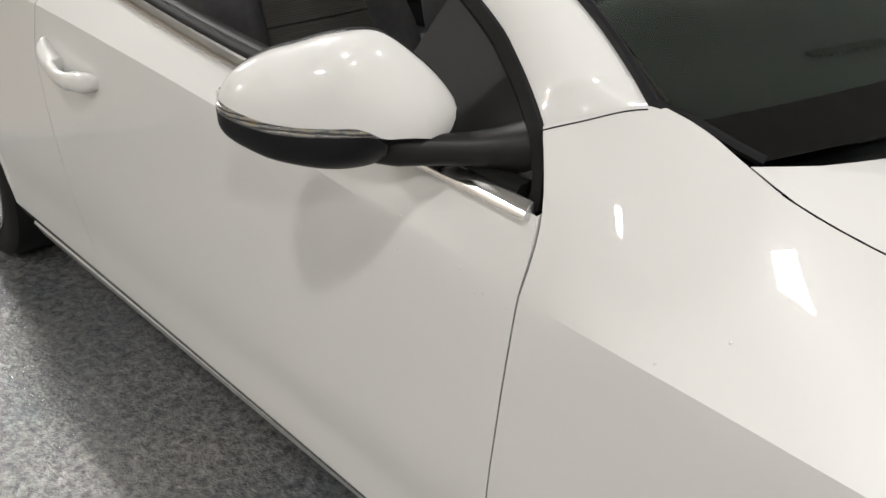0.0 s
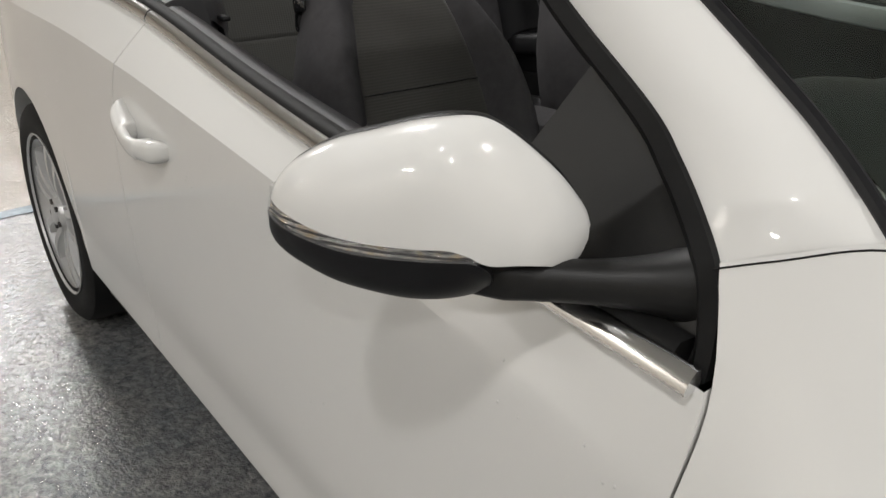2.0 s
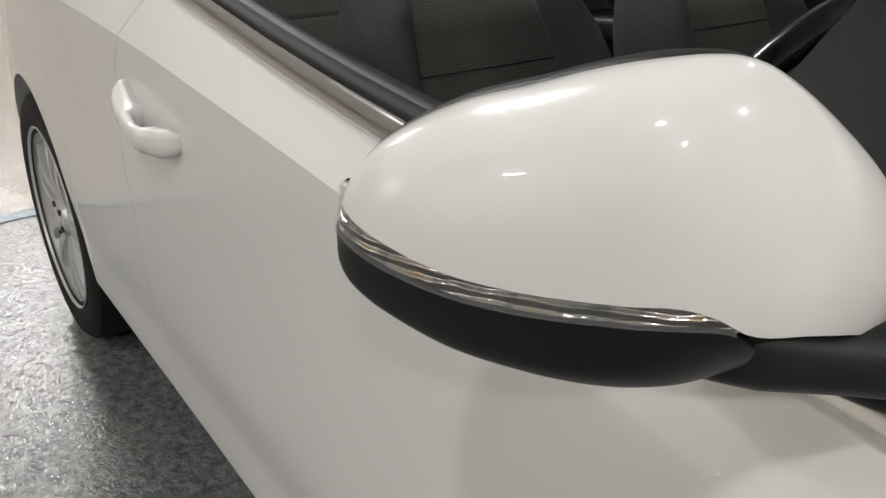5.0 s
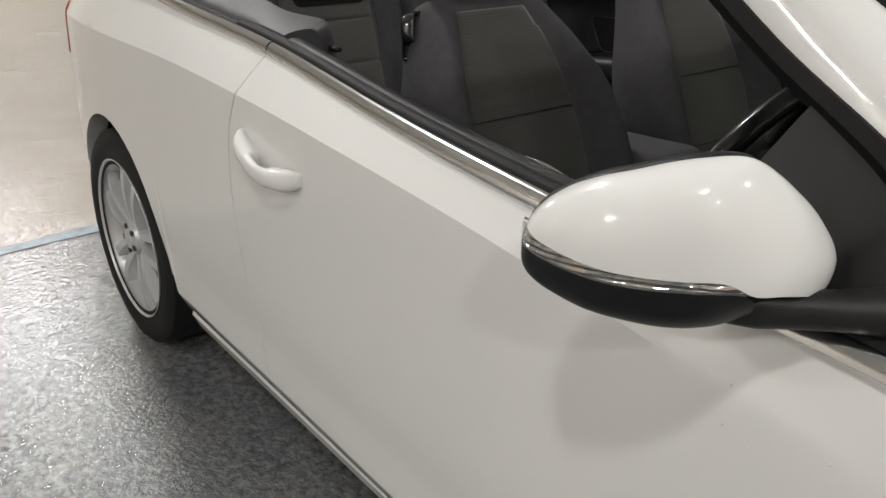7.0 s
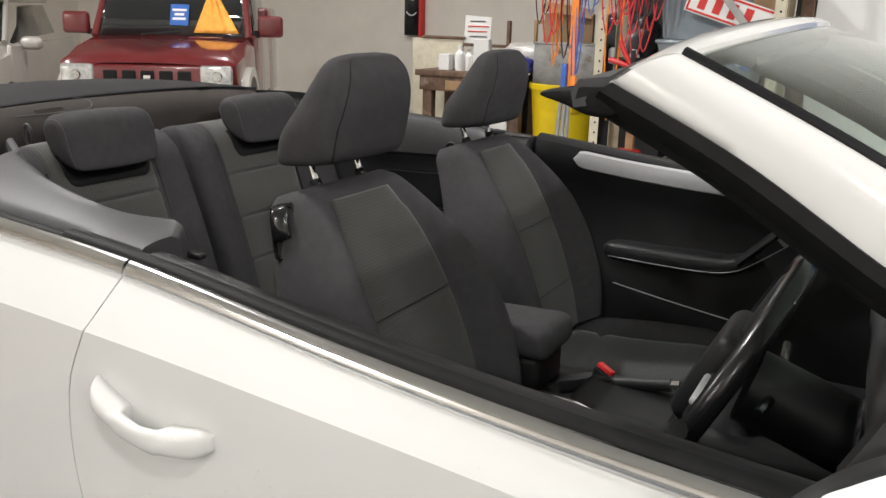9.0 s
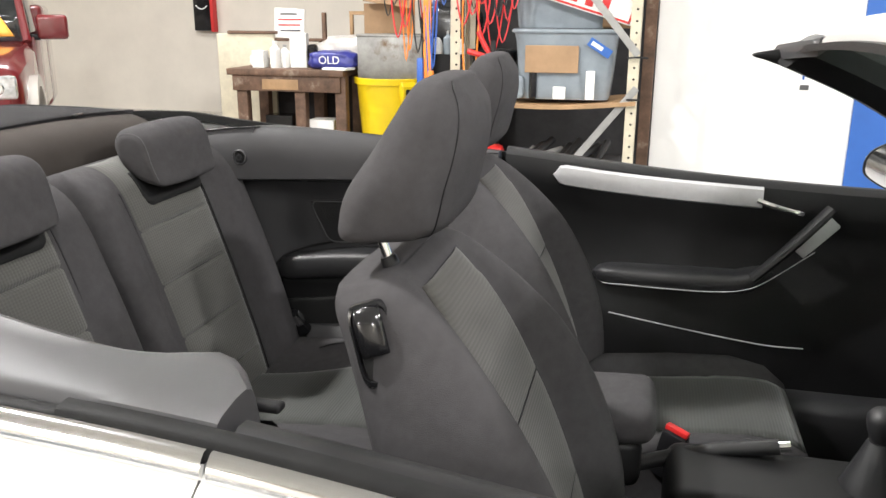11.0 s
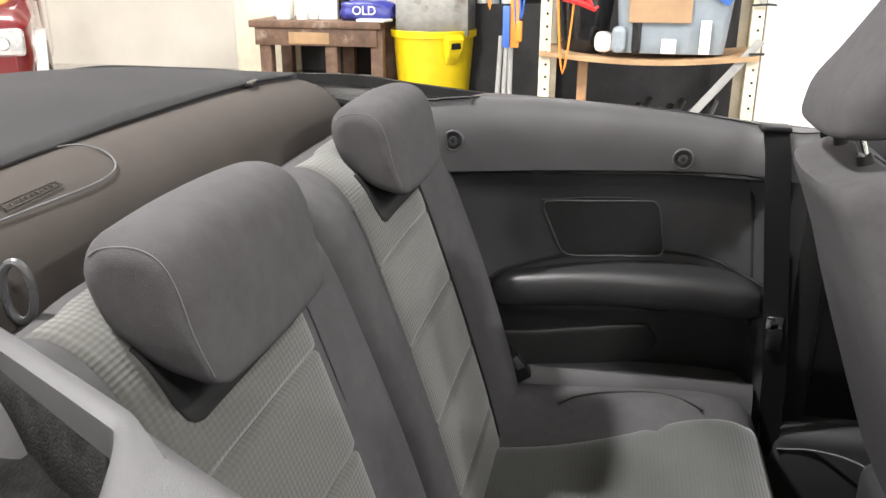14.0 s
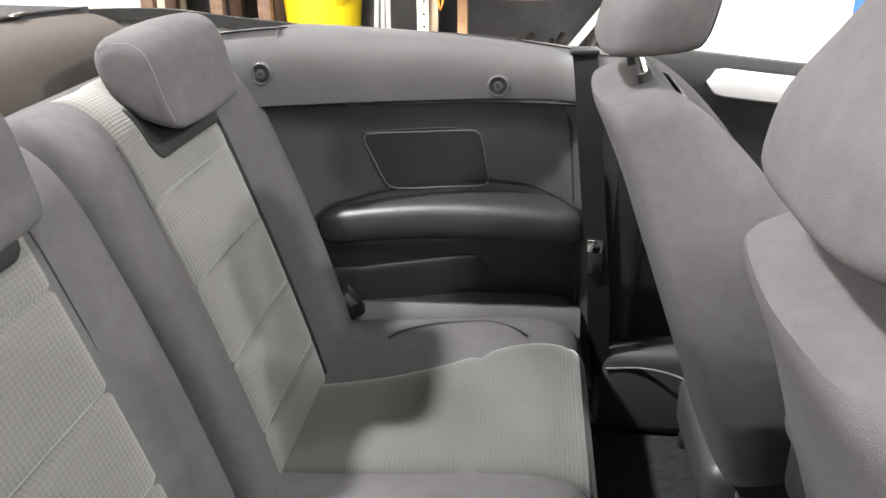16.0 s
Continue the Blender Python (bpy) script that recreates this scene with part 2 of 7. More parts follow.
def pillow(sections, n=40, per=5):
    """A closed padded form: sections of (z, cx, cy, hx, hy, e), smoothly joined and rounded off at both ends."""
    secs = catmull(sections, per)
    rows = [[Vector((x, y, s[0])) for x, y in superring(s[1], s[2], max(s[3], 1e-3), max(s[4], 1e-3), max(s[5], 2), n)] for s in secs]
    return loft(rows, close_ring=True, caps=True)

# ---- the workshop ----


def floor_material():
    m = bpy.data.materials.new("wet_painted_concrete")
    m.use_nodes = True
    nt = m.node_tree
    b = nt.nodes["Principled BSDF"]
    tc = nt.nodes.new("ShaderNodeTexCoord")

    def noise_node(scale, detail=5, rough=0.6):
        n = nt.nodes.new("ShaderNodeTexNoise")
        n.inputs["Scale"].default_value, n.inputs["Detail"].default_value, n.inputs["Roughness"].default_value = scale, detail, rough
        nt.links.new(tc.outputs["Object"], n.inputs["Vector"])
        return n

    big, fine, grit = noise_node(1.1, 6, 0.7), noise_node(42, 4, 0.7), noise_node(120, 2)
    r = nt.nodes.new("ShaderNodeValToRGB")
    r.color_ramp.elements[0].position, r.color_ramp.elements[1].position = 0.32, 0.68
    r.color_ramp.elements[0].color, r.color_ramp.elements[1].color = (0.115, 0.143, 0.166, 1), (0.27, 0.26, 0.25, 1)
    nt.links.new(big.outputs["Fac"], r.inputs[0])
    r2 = nt.nodes.new("ShaderNodeValToRGB")
    r2.color_ramp.elements[0].position, r2.color_ramp.elements[1].position = 0.35, 0.66
    r2.color_ramp.elements[0].color, r2.color_ramp.elements[1].color = (0.42, 0.43, 0.45, 1), (1.25, 1.22, 1.18, 1)
    nt.links.new(fine.outputs["Fac"], r2.inputs[0])
    mul = nt.nodes.new("ShaderNodeMix")
    mul.data_type, mul.blend_type = "RGBA", "MULTIPLY"
    mul.inputs[0].default_value = 1.0
    nt.links.new(r.outputs[0], mul.inputs[6])
    nt.links.new(r2.outputs[0], mul.inputs[7])
    # dry beige concrete past a painted line, wet grey before it
    sep = nt.nodes.new("ShaderNodeSeparateXYZ")
    nt.links.new(tc.outputs["Object"], sep.inputs[0])
    wob = nt.nodes.new("ShaderNodeMath")
    wob.operation = "MULTIPLY_ADD"
    wob.inputs[1].default_value = 0.10
    nt.links.new(noise_node(4, 3).outputs["Fac"], wob.inputs[0])
    nt.links.new(sep.outputs[0], wob.inputs[2])
    zone = nt.nodes.new("ShaderNodeMapRange")
    zone.inputs["From Min"].default_value, zone.inputs["From Max"].default_value = -0.93, -0.89
    nt.links.new(wob.outputs[0], zone.inputs["Value"])
    dry = nt.nodes.new("ShaderNodeValToRGB")
    dry.color_ramp.elements[0].position, dry.color_ramp.elements[1].position = 0.3, 0.7
    dry.color_ramp.elements[0].color, dry.color_ramp.elements[1].color = (0.30, 0.265, 0.23, 1), (0.44, 0.405, 0.365, 1)
    nt.links.new(noise_node(5, 7, 0.7).outputs["Fac"], dry.inputs[0])
    zmix = nt.nodes.new("ShaderNodeMix")
    zmix.data_type = "RGBA"
    nt.links.new(zone.outputs[0], zmix.inputs[0])
    nt.links.new(dry.outputs[0], zmix.inputs[6])
    nt.links.new(mul.outputs[2], zmix.inputs[7])
    nt.links.new(zmix.outputs[2], b.inputs["Base Color"])
    mr = nt.nodes.new("ShaderNodeMapRange")
    mr.inputs["From Min"].default_value, mr.inputs["From Max"].default_value = 0.35, 0.65
    mr.inputs["To Min"].default_value, mr.inputs["To Max"].default_value = 0.07, 0.30
    nt.links.new(big.outputs["Fac"], mr.inputs["Value"])
    nt.links.new(mr.outputs[0], b.inputs["Roughness"])
    add = nt.nodes.new("ShaderNodeMath")
    add.operation = "MULTIPLY_ADD"
    add.inputs[1].default_value = 0.35
    nt.links.new(grit.outputs["Fac"], add.inputs[0])
    nt.links.new(fine.outputs["Fac"], add.inputs[2])
    bp = nt.nodes.new("ShaderNodeBump")
    bp.inputs["Strength"].default_value, bp.inputs["Distance"].default_value = 1.0, 0.0095
    nt.links.new(add.outputs[0], bp.inputs["Height"])
    nt.links.new(bp.outputs[0], b.inputs["Normal"])
    b.inputs["Coat Weight"].default_value = 1.0
    b.inputs["Coat Roughness"].default_value = 0.03
    film = nt.nodes.new("ShaderNodeBump")
    film.inputs["Strength"].default_value, film.inputs["Distance"].default_value = 1.0, 0.0028
    nt.links.new(fine.outputs["Fac"], film.inputs["Height"])
    nt.links.new(film.outputs[0], b.inputs["Coat Normal"])
    return m


FLOOR = floor_material()
WALL = mat("cream_painted_wall", (0.70, 0.655, 0.585), 0.75, vary=0.05, scale=2.2, bump=0.5, bump_scale=90)
WHITE_WALL = mat("white_painted_wall", (0.84, 0.84, 0.83), 0.6, vary=0.03, scale=3, bump=0.4, bump_scale=120)
CEILING = mat("grey_ceiling", (0.55, 0.56, 0.54), 0.85, vary=0.1, scale=2)
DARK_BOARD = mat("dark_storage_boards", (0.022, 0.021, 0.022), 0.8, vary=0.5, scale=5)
BLUE_PAINT = mat("blue_painted_panel", (0.03, 0.12, 0.42), 0.5, vary=0.08, scale=4)

bm = bmesh.new()
bmesh.ops.create_grid(bm, x_segments=24, y_segments=24, size=9.5)
bmesh.ops.translate(bm, vec=(-2.0, 1.0, 0), verts=bm.verts)
floor = part("floor", bm, FLOOR, smooth=False)
tagged(floor, "worn grey concrete workshop floor, wet and shiny", "floor", kind="structure")


def wall(name, x0, y0, x1, y1, z0, z1, material, label):
    ob = part(name, rbox(x1 - x0, y1 - y0, z1 - z0, 0, 1, ((x0 + x1) / 2, (y0 + y1) / 2, (z0 + z1) / 2)), material, smooth=False)
    return tagged(ob, label, "wall", kind="structure")


wall("wall_back", -11.5, 8.8, 1.35, 9.0, 0, 4.6, WALL, "cream painted workshop wall, slightly stained")
wall("wall_right", 7.3, -8.4, 7.5, 4.0, 0, 4.6, WALL, "plain cream workshop wall")
wall("wall_front", -11.5, -8.6, 7.5, -8.4, 0, 4.6, WALL, "plain cream workshop wall")
wall("wall_left", -11.7, -8.6, -11.5, 9.0, 0, 4.6, WALL, "plain cream workshop wall")
white = wall("wall_partition", 1.24, 4.0, 7.5, 4.16, 0, 4.6, WHITE_WALL, "bright white painted partition wall with faint pencil marks")
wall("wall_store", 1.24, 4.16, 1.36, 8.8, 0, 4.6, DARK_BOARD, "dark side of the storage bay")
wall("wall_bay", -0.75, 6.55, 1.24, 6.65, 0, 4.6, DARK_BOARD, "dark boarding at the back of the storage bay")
ceil = part("ceiling", rbox(19.2, 17.6, 0.1, 0, 1, (-2.0, 0.2, 4.65)), CEILING, smooth=False)
tagged(ceil, "grey workshop ceiling", "ceiling", kind="structure")
blue = part("trim", rbox(1.6, 0.012, 2.3, 0.002, 1, (3.18, 3.992, 1.15)), BLUE_PAINT, smooth=False)
tagged(blue, "blue painted panel on the white partition", "wall panel", kind="structure")

LINE_BLUE = mat("worn_blue_line_paint", (0.21, 0.275, 0.32), 0.4, vary=0.45, scale=18, bump=0.5, bump_scale=60)
rows = [[Vector((-0.955 + 0.012 * math.sin(3 * y) + 0.01 * math.sin(11 * y), y, 0.003)), Vector((-0.885 + 0.014 * math.sin(4 * y + 1), y, 0.003))] for y in [-8.2 + 16.8 * k / 160 for k in range(161)]]
line = part("floor_line", loft(rows), LINE_BLUE, smooth=False)
tagged(line, "faded blue painted line on the concrete floor", "floor marking", kind="structure")

# ---- the convertible: body ----
# x runs to the car's nose with the rear axle at 0, y to its left, z up from the floor
car = thing("convertible_car", "white convertible with its black canvas hood folded, parked on wet concrete", "car")

BELT_Z = [(-0.80, 0.965), (-0.60, 1.01), (-0.30, 1.045), (-0.05, 1.052), (0.10, 1.036), (0.42, 1.005), (0.85, 0.973), (1.25, 0.930), (1.60, 0.906), (2.10, 0.886)]
BELT_Y = [(-0.80, 0.46), (-0.68, 0.585), (-0.50, 0.680), (-0.30, 0.735), (0.0, 0.768), (0.42, 0.774), (0.85, 0.773), (1.50, 0.800), (2.10, 0.826)]
CREASE_Z = [(-0.80, 0.87), (-0.5, 0.892), (0.0, 0.900), (0.5, 0.905), (0.9, 0.893), (1.2, 0.876), (1.5, 0.856), (1.75, 0.832), (2.0, 0.806), (2.13, 0.795), (2.4, 0.783), (3.0, 0.745), (3.4, 0.68)]
CREASE_Y = [(-0.80, 0.50), (-0.70, 0.640), (-0.55, 0.745), (-0.35, 0.808), (0.0, 0.838), (0.5, 0.843), (1.0, 0.845), (2.0, 0.850), (2.6, 0.852), (3.0, 0.825), (3.25, 0.73), (3.4, 0.50)]
SIDE = [(0, 0), (0.05, 0.003), (0.3, 0.010), (0.6, 0.014), (0.78, 0.006), (0.86, 0.010), (0.90, 0.004), (0.95, -0.012), (1, -0.040)]
TOP_Z = [(2.06, 0.968), (2.10, 0.985), (2.162, 1.006), (2.21, 0.990), (2.26, 0.962), (2.31, 0.938), (2.41, 0.914), (2.8, 0.862), (3.1, 0.80), (3.3, 0.73), (3.4, 0.68)]
WING_SLOPE = [(2.00, -0.20), (2.06, -0.292), (2.11, -0.385), (2.16, -0.505), (2.21, -0.645), (2.26, -0.805), (2.31, -0.955), (2.41, -1.15), (2.60, -1.34), (2.8, -1.46), (3.1, -1.50), (3.4, -1.5)]
WING_CROWN = 0.20
SILL = 0.235
ARCH = 0.362
AXLES = (0.0, 2.578)


def arch_bottom(x):
    low = SILL
    for ax in AXLES:
        if abs(x - ax) < ARCH:
            low = max(low, 0.317 + math.sqrt(ARCH ** 2 - (x - ax) ** 2) * 0.99)
    return low


def side_y(x, z, wing=None):
    wing = x >= 2.08 if wing is None else wing
    zc, yc = lerp_table(CREASE_Z, x), lerp_table(CREASE_Y, x)
    if z <= zc:
        return yc + lerp_table(SIDE, (zc - z) / (zc - SILL))
    if not wing:
        zt, yt = lerp_table(BELT_Z, x), lerp_table(BELT_Y, x)
        t = min(1, (z - zc) / (zt - zc))
        return yc + (yt - yc) * (0.88 * t + 0.12 * t * t)
    dz = z - zc
    return yc + (lerp_table(WING_SLOPE, x) + 0.036) * dz - WING_CROWN * dz * dz


def top_z(x, wing=None):
    wing = x >= 2.08 if wing is None else wing
    return lerp_table(TOP_Z if wing else BELT_Z, x)


def side_panel(x_rear, x_front, columns, extra=(), wing=False):
    """A side panel of the right-hand body between two shut lines x(z), with a turned-in lip at its bottom and both ends."""
    us = sorted(set([i / columns for i in range(columns + 1)] + list(extra)))
    rows = []
    for u in us:
        col = []
        xm = x_rear(0.6) * (1 - u) + x_front(0.6) * u
        nz = 30
        for k in range(nz + 1):
            v = k / nz
            x = xm
            for _ in range(3):
                zt, zbm, zc = top_z(x, wing), arch_bottom(x), lerp_table(CREASE_Z, x)
                if k <= 10:
                    z = zt + (zc - zt) * (k / 10)
                else:
                    z = zc + (zbm - zc) * ((k - 10) / 20) ** 1.15
                x = x_rear(z) * (1 - u) + x_front(z) * u
            col.append(Vector((x, -side_y(x, z, wing), z)))
        last = col[-1]
        col.append(Vector((last.x, last.y + 0.012, last.z + 0.001)))
        col.append(Vector((last.x, last.y + 0.06, last.z + 0.004)))
        rows.append(col)
    first = [p + Vector((0.001, 0.016, 0)) for p in rows[0]]
    final = [p + Vector((-0.001, 0.016, 0)) for p in rows[-1]]
    return loft([first] + rows + [final])


def shut_front(z):
    return lerp_table([(0.2, 2.068), (0.47, 2.076), (0.65, 2.086), (0.80, 2.096), (0.86, 2.098), (0.90, 2.092), (0.94, 2.080), (0.97, 2.070), (1.01, 2.062)], z)


def shut_rear(z):
    return lerp_table([(0.2, 0.925), (0.29, 0.903), (0.40, 0.867), (0.50, 0.842), (0.60, 0.818), (0.70, 0.797), (0.81, 0.799), (0.90, 0.834), (0.97, 0.850), (1.1, 0.88)], z)


GAP = 0.0012
arch_us = [(0.0 + s * ARCH * k - (-0.80)) / (0.83 + 0.80) for s in (-1, 1) for k in (0.93, 0.97, 0.99, 0.9995, 1.002)]
quarter_bm = side_panel(lambda z: -0.80, lambda z: shut_rear(z) - GAP, 56, [u for u in arch_us if 0 < u < 1])
door_bm = side_panel(lambda z: shut_rear(z) + GAP, lambda z: shut_front(z) - GAP, 44)
fender_us = [(2.578 + s * ARCH * k - 2.085) / (3.40 - 2.085) for s in (-1, 1) for k in (0.93, 0.97, 0.99, 0.9995, 1.002)]
fender_bm = side_panel(lambda z: shut_front(z) + GAP, lambda z: 3.40, 60, [u for u in fender_us if 0 < u < 1], wing=True)

for bm0, pname in ((quarter_bm, "rear_quarter_panel"), (door_bm, "door"), (fender_bm, "front_wing")):
    left = mirrored(bm0)
    right_part = part(pname, bm0, PAINT, car, sharp=17)
    left_part = part(pname, left, PAINT, car, sharp=17)
    if pname == "door":
        door_r, door_l = right_part, left_part

# shell added behind the shut lines and in the wheel wells, coloured as their shade
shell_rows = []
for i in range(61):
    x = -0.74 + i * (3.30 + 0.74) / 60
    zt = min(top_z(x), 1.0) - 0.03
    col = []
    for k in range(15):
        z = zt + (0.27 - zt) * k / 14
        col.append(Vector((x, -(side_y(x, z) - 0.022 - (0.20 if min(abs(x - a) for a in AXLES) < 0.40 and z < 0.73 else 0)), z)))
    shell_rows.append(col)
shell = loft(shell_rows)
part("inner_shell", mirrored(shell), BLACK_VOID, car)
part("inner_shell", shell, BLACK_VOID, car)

# sill strips under the doors
for sgn in (-1, 1):
    rows = []
    for i in range(31):
        x = 0.372 + i * (2.20 - 0.372) / 30
        rows.append([Vector((x, sgn * 0.8068, 0.2392)), Vector((x, sgn * 0.8125, 0.226)), Vector((x, sgn * 0.795, 0.185)), Vector((x, sgn * 0.74, 0.17))])
    part("sill", loft(rows), PAINT, car)

# underbody
part("underbody", rbox(3.7, 1.3, 0.06, 0.02, 2, (1.3, 0, 0.19)), BLACK_VOID, car)

# bonnet
rows = []
for i in range(37):
    u = i / 36
    row = []
    for j in range(41):
        w = -1 + 2 * j / 40
        xr = 2.46 - 0.20 * abs(w) ** 2.2
        xf = 3.36 - 0.20 * abs(w) ** 2.5
        x = xr + (xf - xr) * u
        z_edge = lerp_table(TOP_Z, max(x, 2.262))
        yt = side_y(max(x, 2.262), z_edge, True) - 0.004
        z = z_edge + 0.055 * (1 - abs(w) ** 2.4) * (1 - 0.3 * u) - 0.012 * math.exp(-((abs(w) - 0.70) / 0.06) ** 2) * (1 - u)
        row.append(Vector((x, w * yt, z)))
    rows.append(row)
rows = [[p - Vector((0, 0, 0.03)) for p in rows[0]]] + rows + [[p + Vector((0.01, 0, -0.05)) for p in rows[-1]]]
part("bonnet", loft(rows), PAINT, car, sharp=50)

# cowl under the windscreen
rows = []
for i in range(7):
    u = i / 6
    row = []
    for j in range(31):
        w = -1 + 2 * j / 30
        xr = 2.47 - 0.20 * abs(w) ** 2.2
        x = xr - 0.22 * u * (1 - 0.55 * abs(w) ** 3)
        row.append(Vector((x, w * 0.690, 0.915 + 0.055 * (1 - abs(w) ** 2.4) - 0.01 * u)))
    rows.append(row)
part("cowl", loft(rows), BLACK_PLASTIC, car, thick=0.01)

# front and rear bumpers
def bumper(x_tip, x_end, z0, z1, half):
    rows = []
    for i in range(25):
        a = -1 + 2 * i / 24
        y = half * math.sin(a * math.pi / 2)
        x = x_end + (x_tip - x_end) * (1 - abs(math.sin(a * math.pi / 2)) ** 3.0)
        d = 1 if x_tip > x_end else -1
        rows.append([Vector((x - 0.05 * d, y * 0.97, z1 + 0.01)), Vector((x, y, z1 - 0.05)), Vector((x + 0.03 * d, y, (z0 + z1) / 2)), Vector((x + 0.02 * d, y, z0 + 0.08)), Vector((x - 0.06 * d, y * 0.96, z0))])
    return loft(rows)


part("front_bumper", bumper(3.52, 3.38, 0.22, 0.70, 0.52), PAINT, car)
part("rear_bumper", bumper(-0.84, -0.795, 0.24, 0.78, 0.52), PAINT, car)
part("tailgate", bumper(-0.82, -0.79, 0.72, 0.98, 0.50), PAINT, car)

# rear deck panel of the boot
rows = []
for i in range(13):
    x = -0.80 + 0.55 * i / 12
    yy = lerp_table(BELT_Y, x)
    zz = lerp_table(BELT_Z, x)
    rows.append([Vector((x, yy * math.sin(-math.pi / 2 + math.pi * j / 24), zz + 0.025 * math.cos(-math.pi / 2 + math.pi * j / 24))) for j in range(25)])
part("boot_lid", loft(rows), PAINT, car)

# tail lamps
LAMP_RED = mat("red_lamp_lens", (0.30, 0.012, 0.010), 0.12, coat=1.0)
for sgn in (-1, 1):
    rows = []
    for i in range(13):
        x = -0.785 + 0.33 * i / 12
        col = []
        for k in range(7):
            z = 0.90 - 0.15 * k / 6 + 0.02 * (i / 12)
            col.append(Vector((x - 0.003, sgn * (side_y(x, z) + 0.004), z)))
        rows.append(col)
    part("tail_lamp", loft(rows), LAMP_RED, car, "red wraparound tail lamp lens", thick=0.004)

# headlamps
for sgn in (-1, 1):
    rows = []
    for i in range(13):
        x = 3.12 + 0.26 * i / 12
        rows.append([Vector((x + 0.004, sgn * (side_y(x, z) + 0.003), z)) for z in [0.70 - 0.14 * k / 6 - 0.02 * i / 12 for k in range(7)]])
    part("headlamp", loft(rows), LENS, car, "clear headlamp lens", thick=0.004)

# bright strip and rubber along the waist, one piece on the door and one behind it
def waist(x0, x1, n, offs, material, name, parent, label=""):
    """A strip along the waistline: offs are (outward, up) of its section."""
    for sgn in (-1, 1):
        rows = []
        for i in range(n + 1):
            x = x0 + (x1 - x0) * i / n
            y, z = lerp_table(BELT_Y, x), lerp_table(BELT_Z, x)
            x2 = x + 0.004
            ny = lerp_table(BELT_Y, x2) - y
            side = Vector((-ny / 0.004, 1.0, 0)).normalized()
            slim = 1 - 0.45 * max(0.0, min(1.0, (x - 1.70) / 0.35))
            rows.append([Vector((x + side.x * o, sgn * (y + side.y * o), z + (u * slim if u < 0 else u))) for o, u in offs])
        par = parent if not isinstance(parent, tuple) else parent[0 if sgn < 0 else 1]
        part(name, loft(rows, close_ring=True, caps=True), material, par, label, sharp=60)


CHROME_SEC = [(0.0095, -0.0105), (0.0128, -0.0075), (0.0118, 0.001), (0.0075, 0.0085), (0.002, 0.0130), (-0.003, 0.0132), (-0.006, -0.004)]
RUBBER_SEC = [(-0.0032, -0.006), (-0.0035, 0.0135), (-0.010, 0.020), (-0.026, 0.020), (-0.028, -0.006)]
waist(0.856, 2.086, 60, CHROME_SEC, CHROME, "waist_strip", (door_r, door_l), "bright metal waist strip")
waist(-0.62, 0.850, 60, CHROME_SEC, CHROME, "waist_strip", car, "bright metal waist strip")
waist(0.70, 2.06, 50, RUBBER_SEC, RUBBER, "window_seal", (door_r, door_l), "black rubber window seal")
waist(-0.62, 0.70, 50, [(-0.0032, -0.006), (-0.0035, 0.0115), (-0.008, 0.0150), (-0.019, 0.0145), (-0.021, -0.006)], RUBBER, "window_seal", car, "black rubber seal")

# door handles
def door_handle(parent, sgn):
    # local: s along the car to the front, o outward, h up; grip is an arched bar over a scooped recess
    a = Vector((0.862, -0.842, 0.815))
    b = Vector((1.082, -0.846, 0.793))
    rows = []
    for i in range(57):
        u = i / 56
        p = a.lerp(b, u)
        side = 2 * u - 1
        arch = 0.043 - 0.009 * side ** 2 - 0.026 * abs(side) ** 14 if side < 0 else 0.043 - 0.020 * side ** 2 - 0.012 * side ** 12
        wall = max(0.0, min(1.0, ((0.42 if side < 0 else 0.36) - abs(side)) / 0.07))
        inner = -0.004 + (0.030 - 0.010 * abs(side)) * wall * wall * (3 - 2 * wall)
        hh = 0.0150 + (0.0095 * abs(side) ** 2.2 if side < 0 else 0.0075 * side ** 0.8)
        tip = max(0.0, (abs(side) - 0.94) / 0.06) if side < 0 else max(0.0, (side - 0.62) / 0.38)
        hh *= math.sqrt(1 - (0.35 if side < 0 else 0.80) * tip ** 2)
        drop = 0.004 - 0.020 * math.sin(math.pi * u)
        ring = []
        for k in range(16):
            t = 2 * math.pi * k / 16
            o = (arch + inner) / 2 + 0.002 + (arch - inner) / 2 * math.copysign(abs(math.cos(t)) ** 0.75, math.cos(t))
            h = hh * math.copysign(abs(math.sin(t)) ** 0.75, math.sin(t)) + drop
            ring.append(Vector((p.x, p.y - o, p.z + h)))
        rows.append(ring)
    bm = loft(rows, close_ring=True, caps=True)
    if sgn > 0:
        bm = mirrored(bm)
    h = part("door_handle", bm, PAINT, parent, "body-coloured pull handle", sharp=45)


door_handle(door_r, -1)
door_handle(door_l, 1)

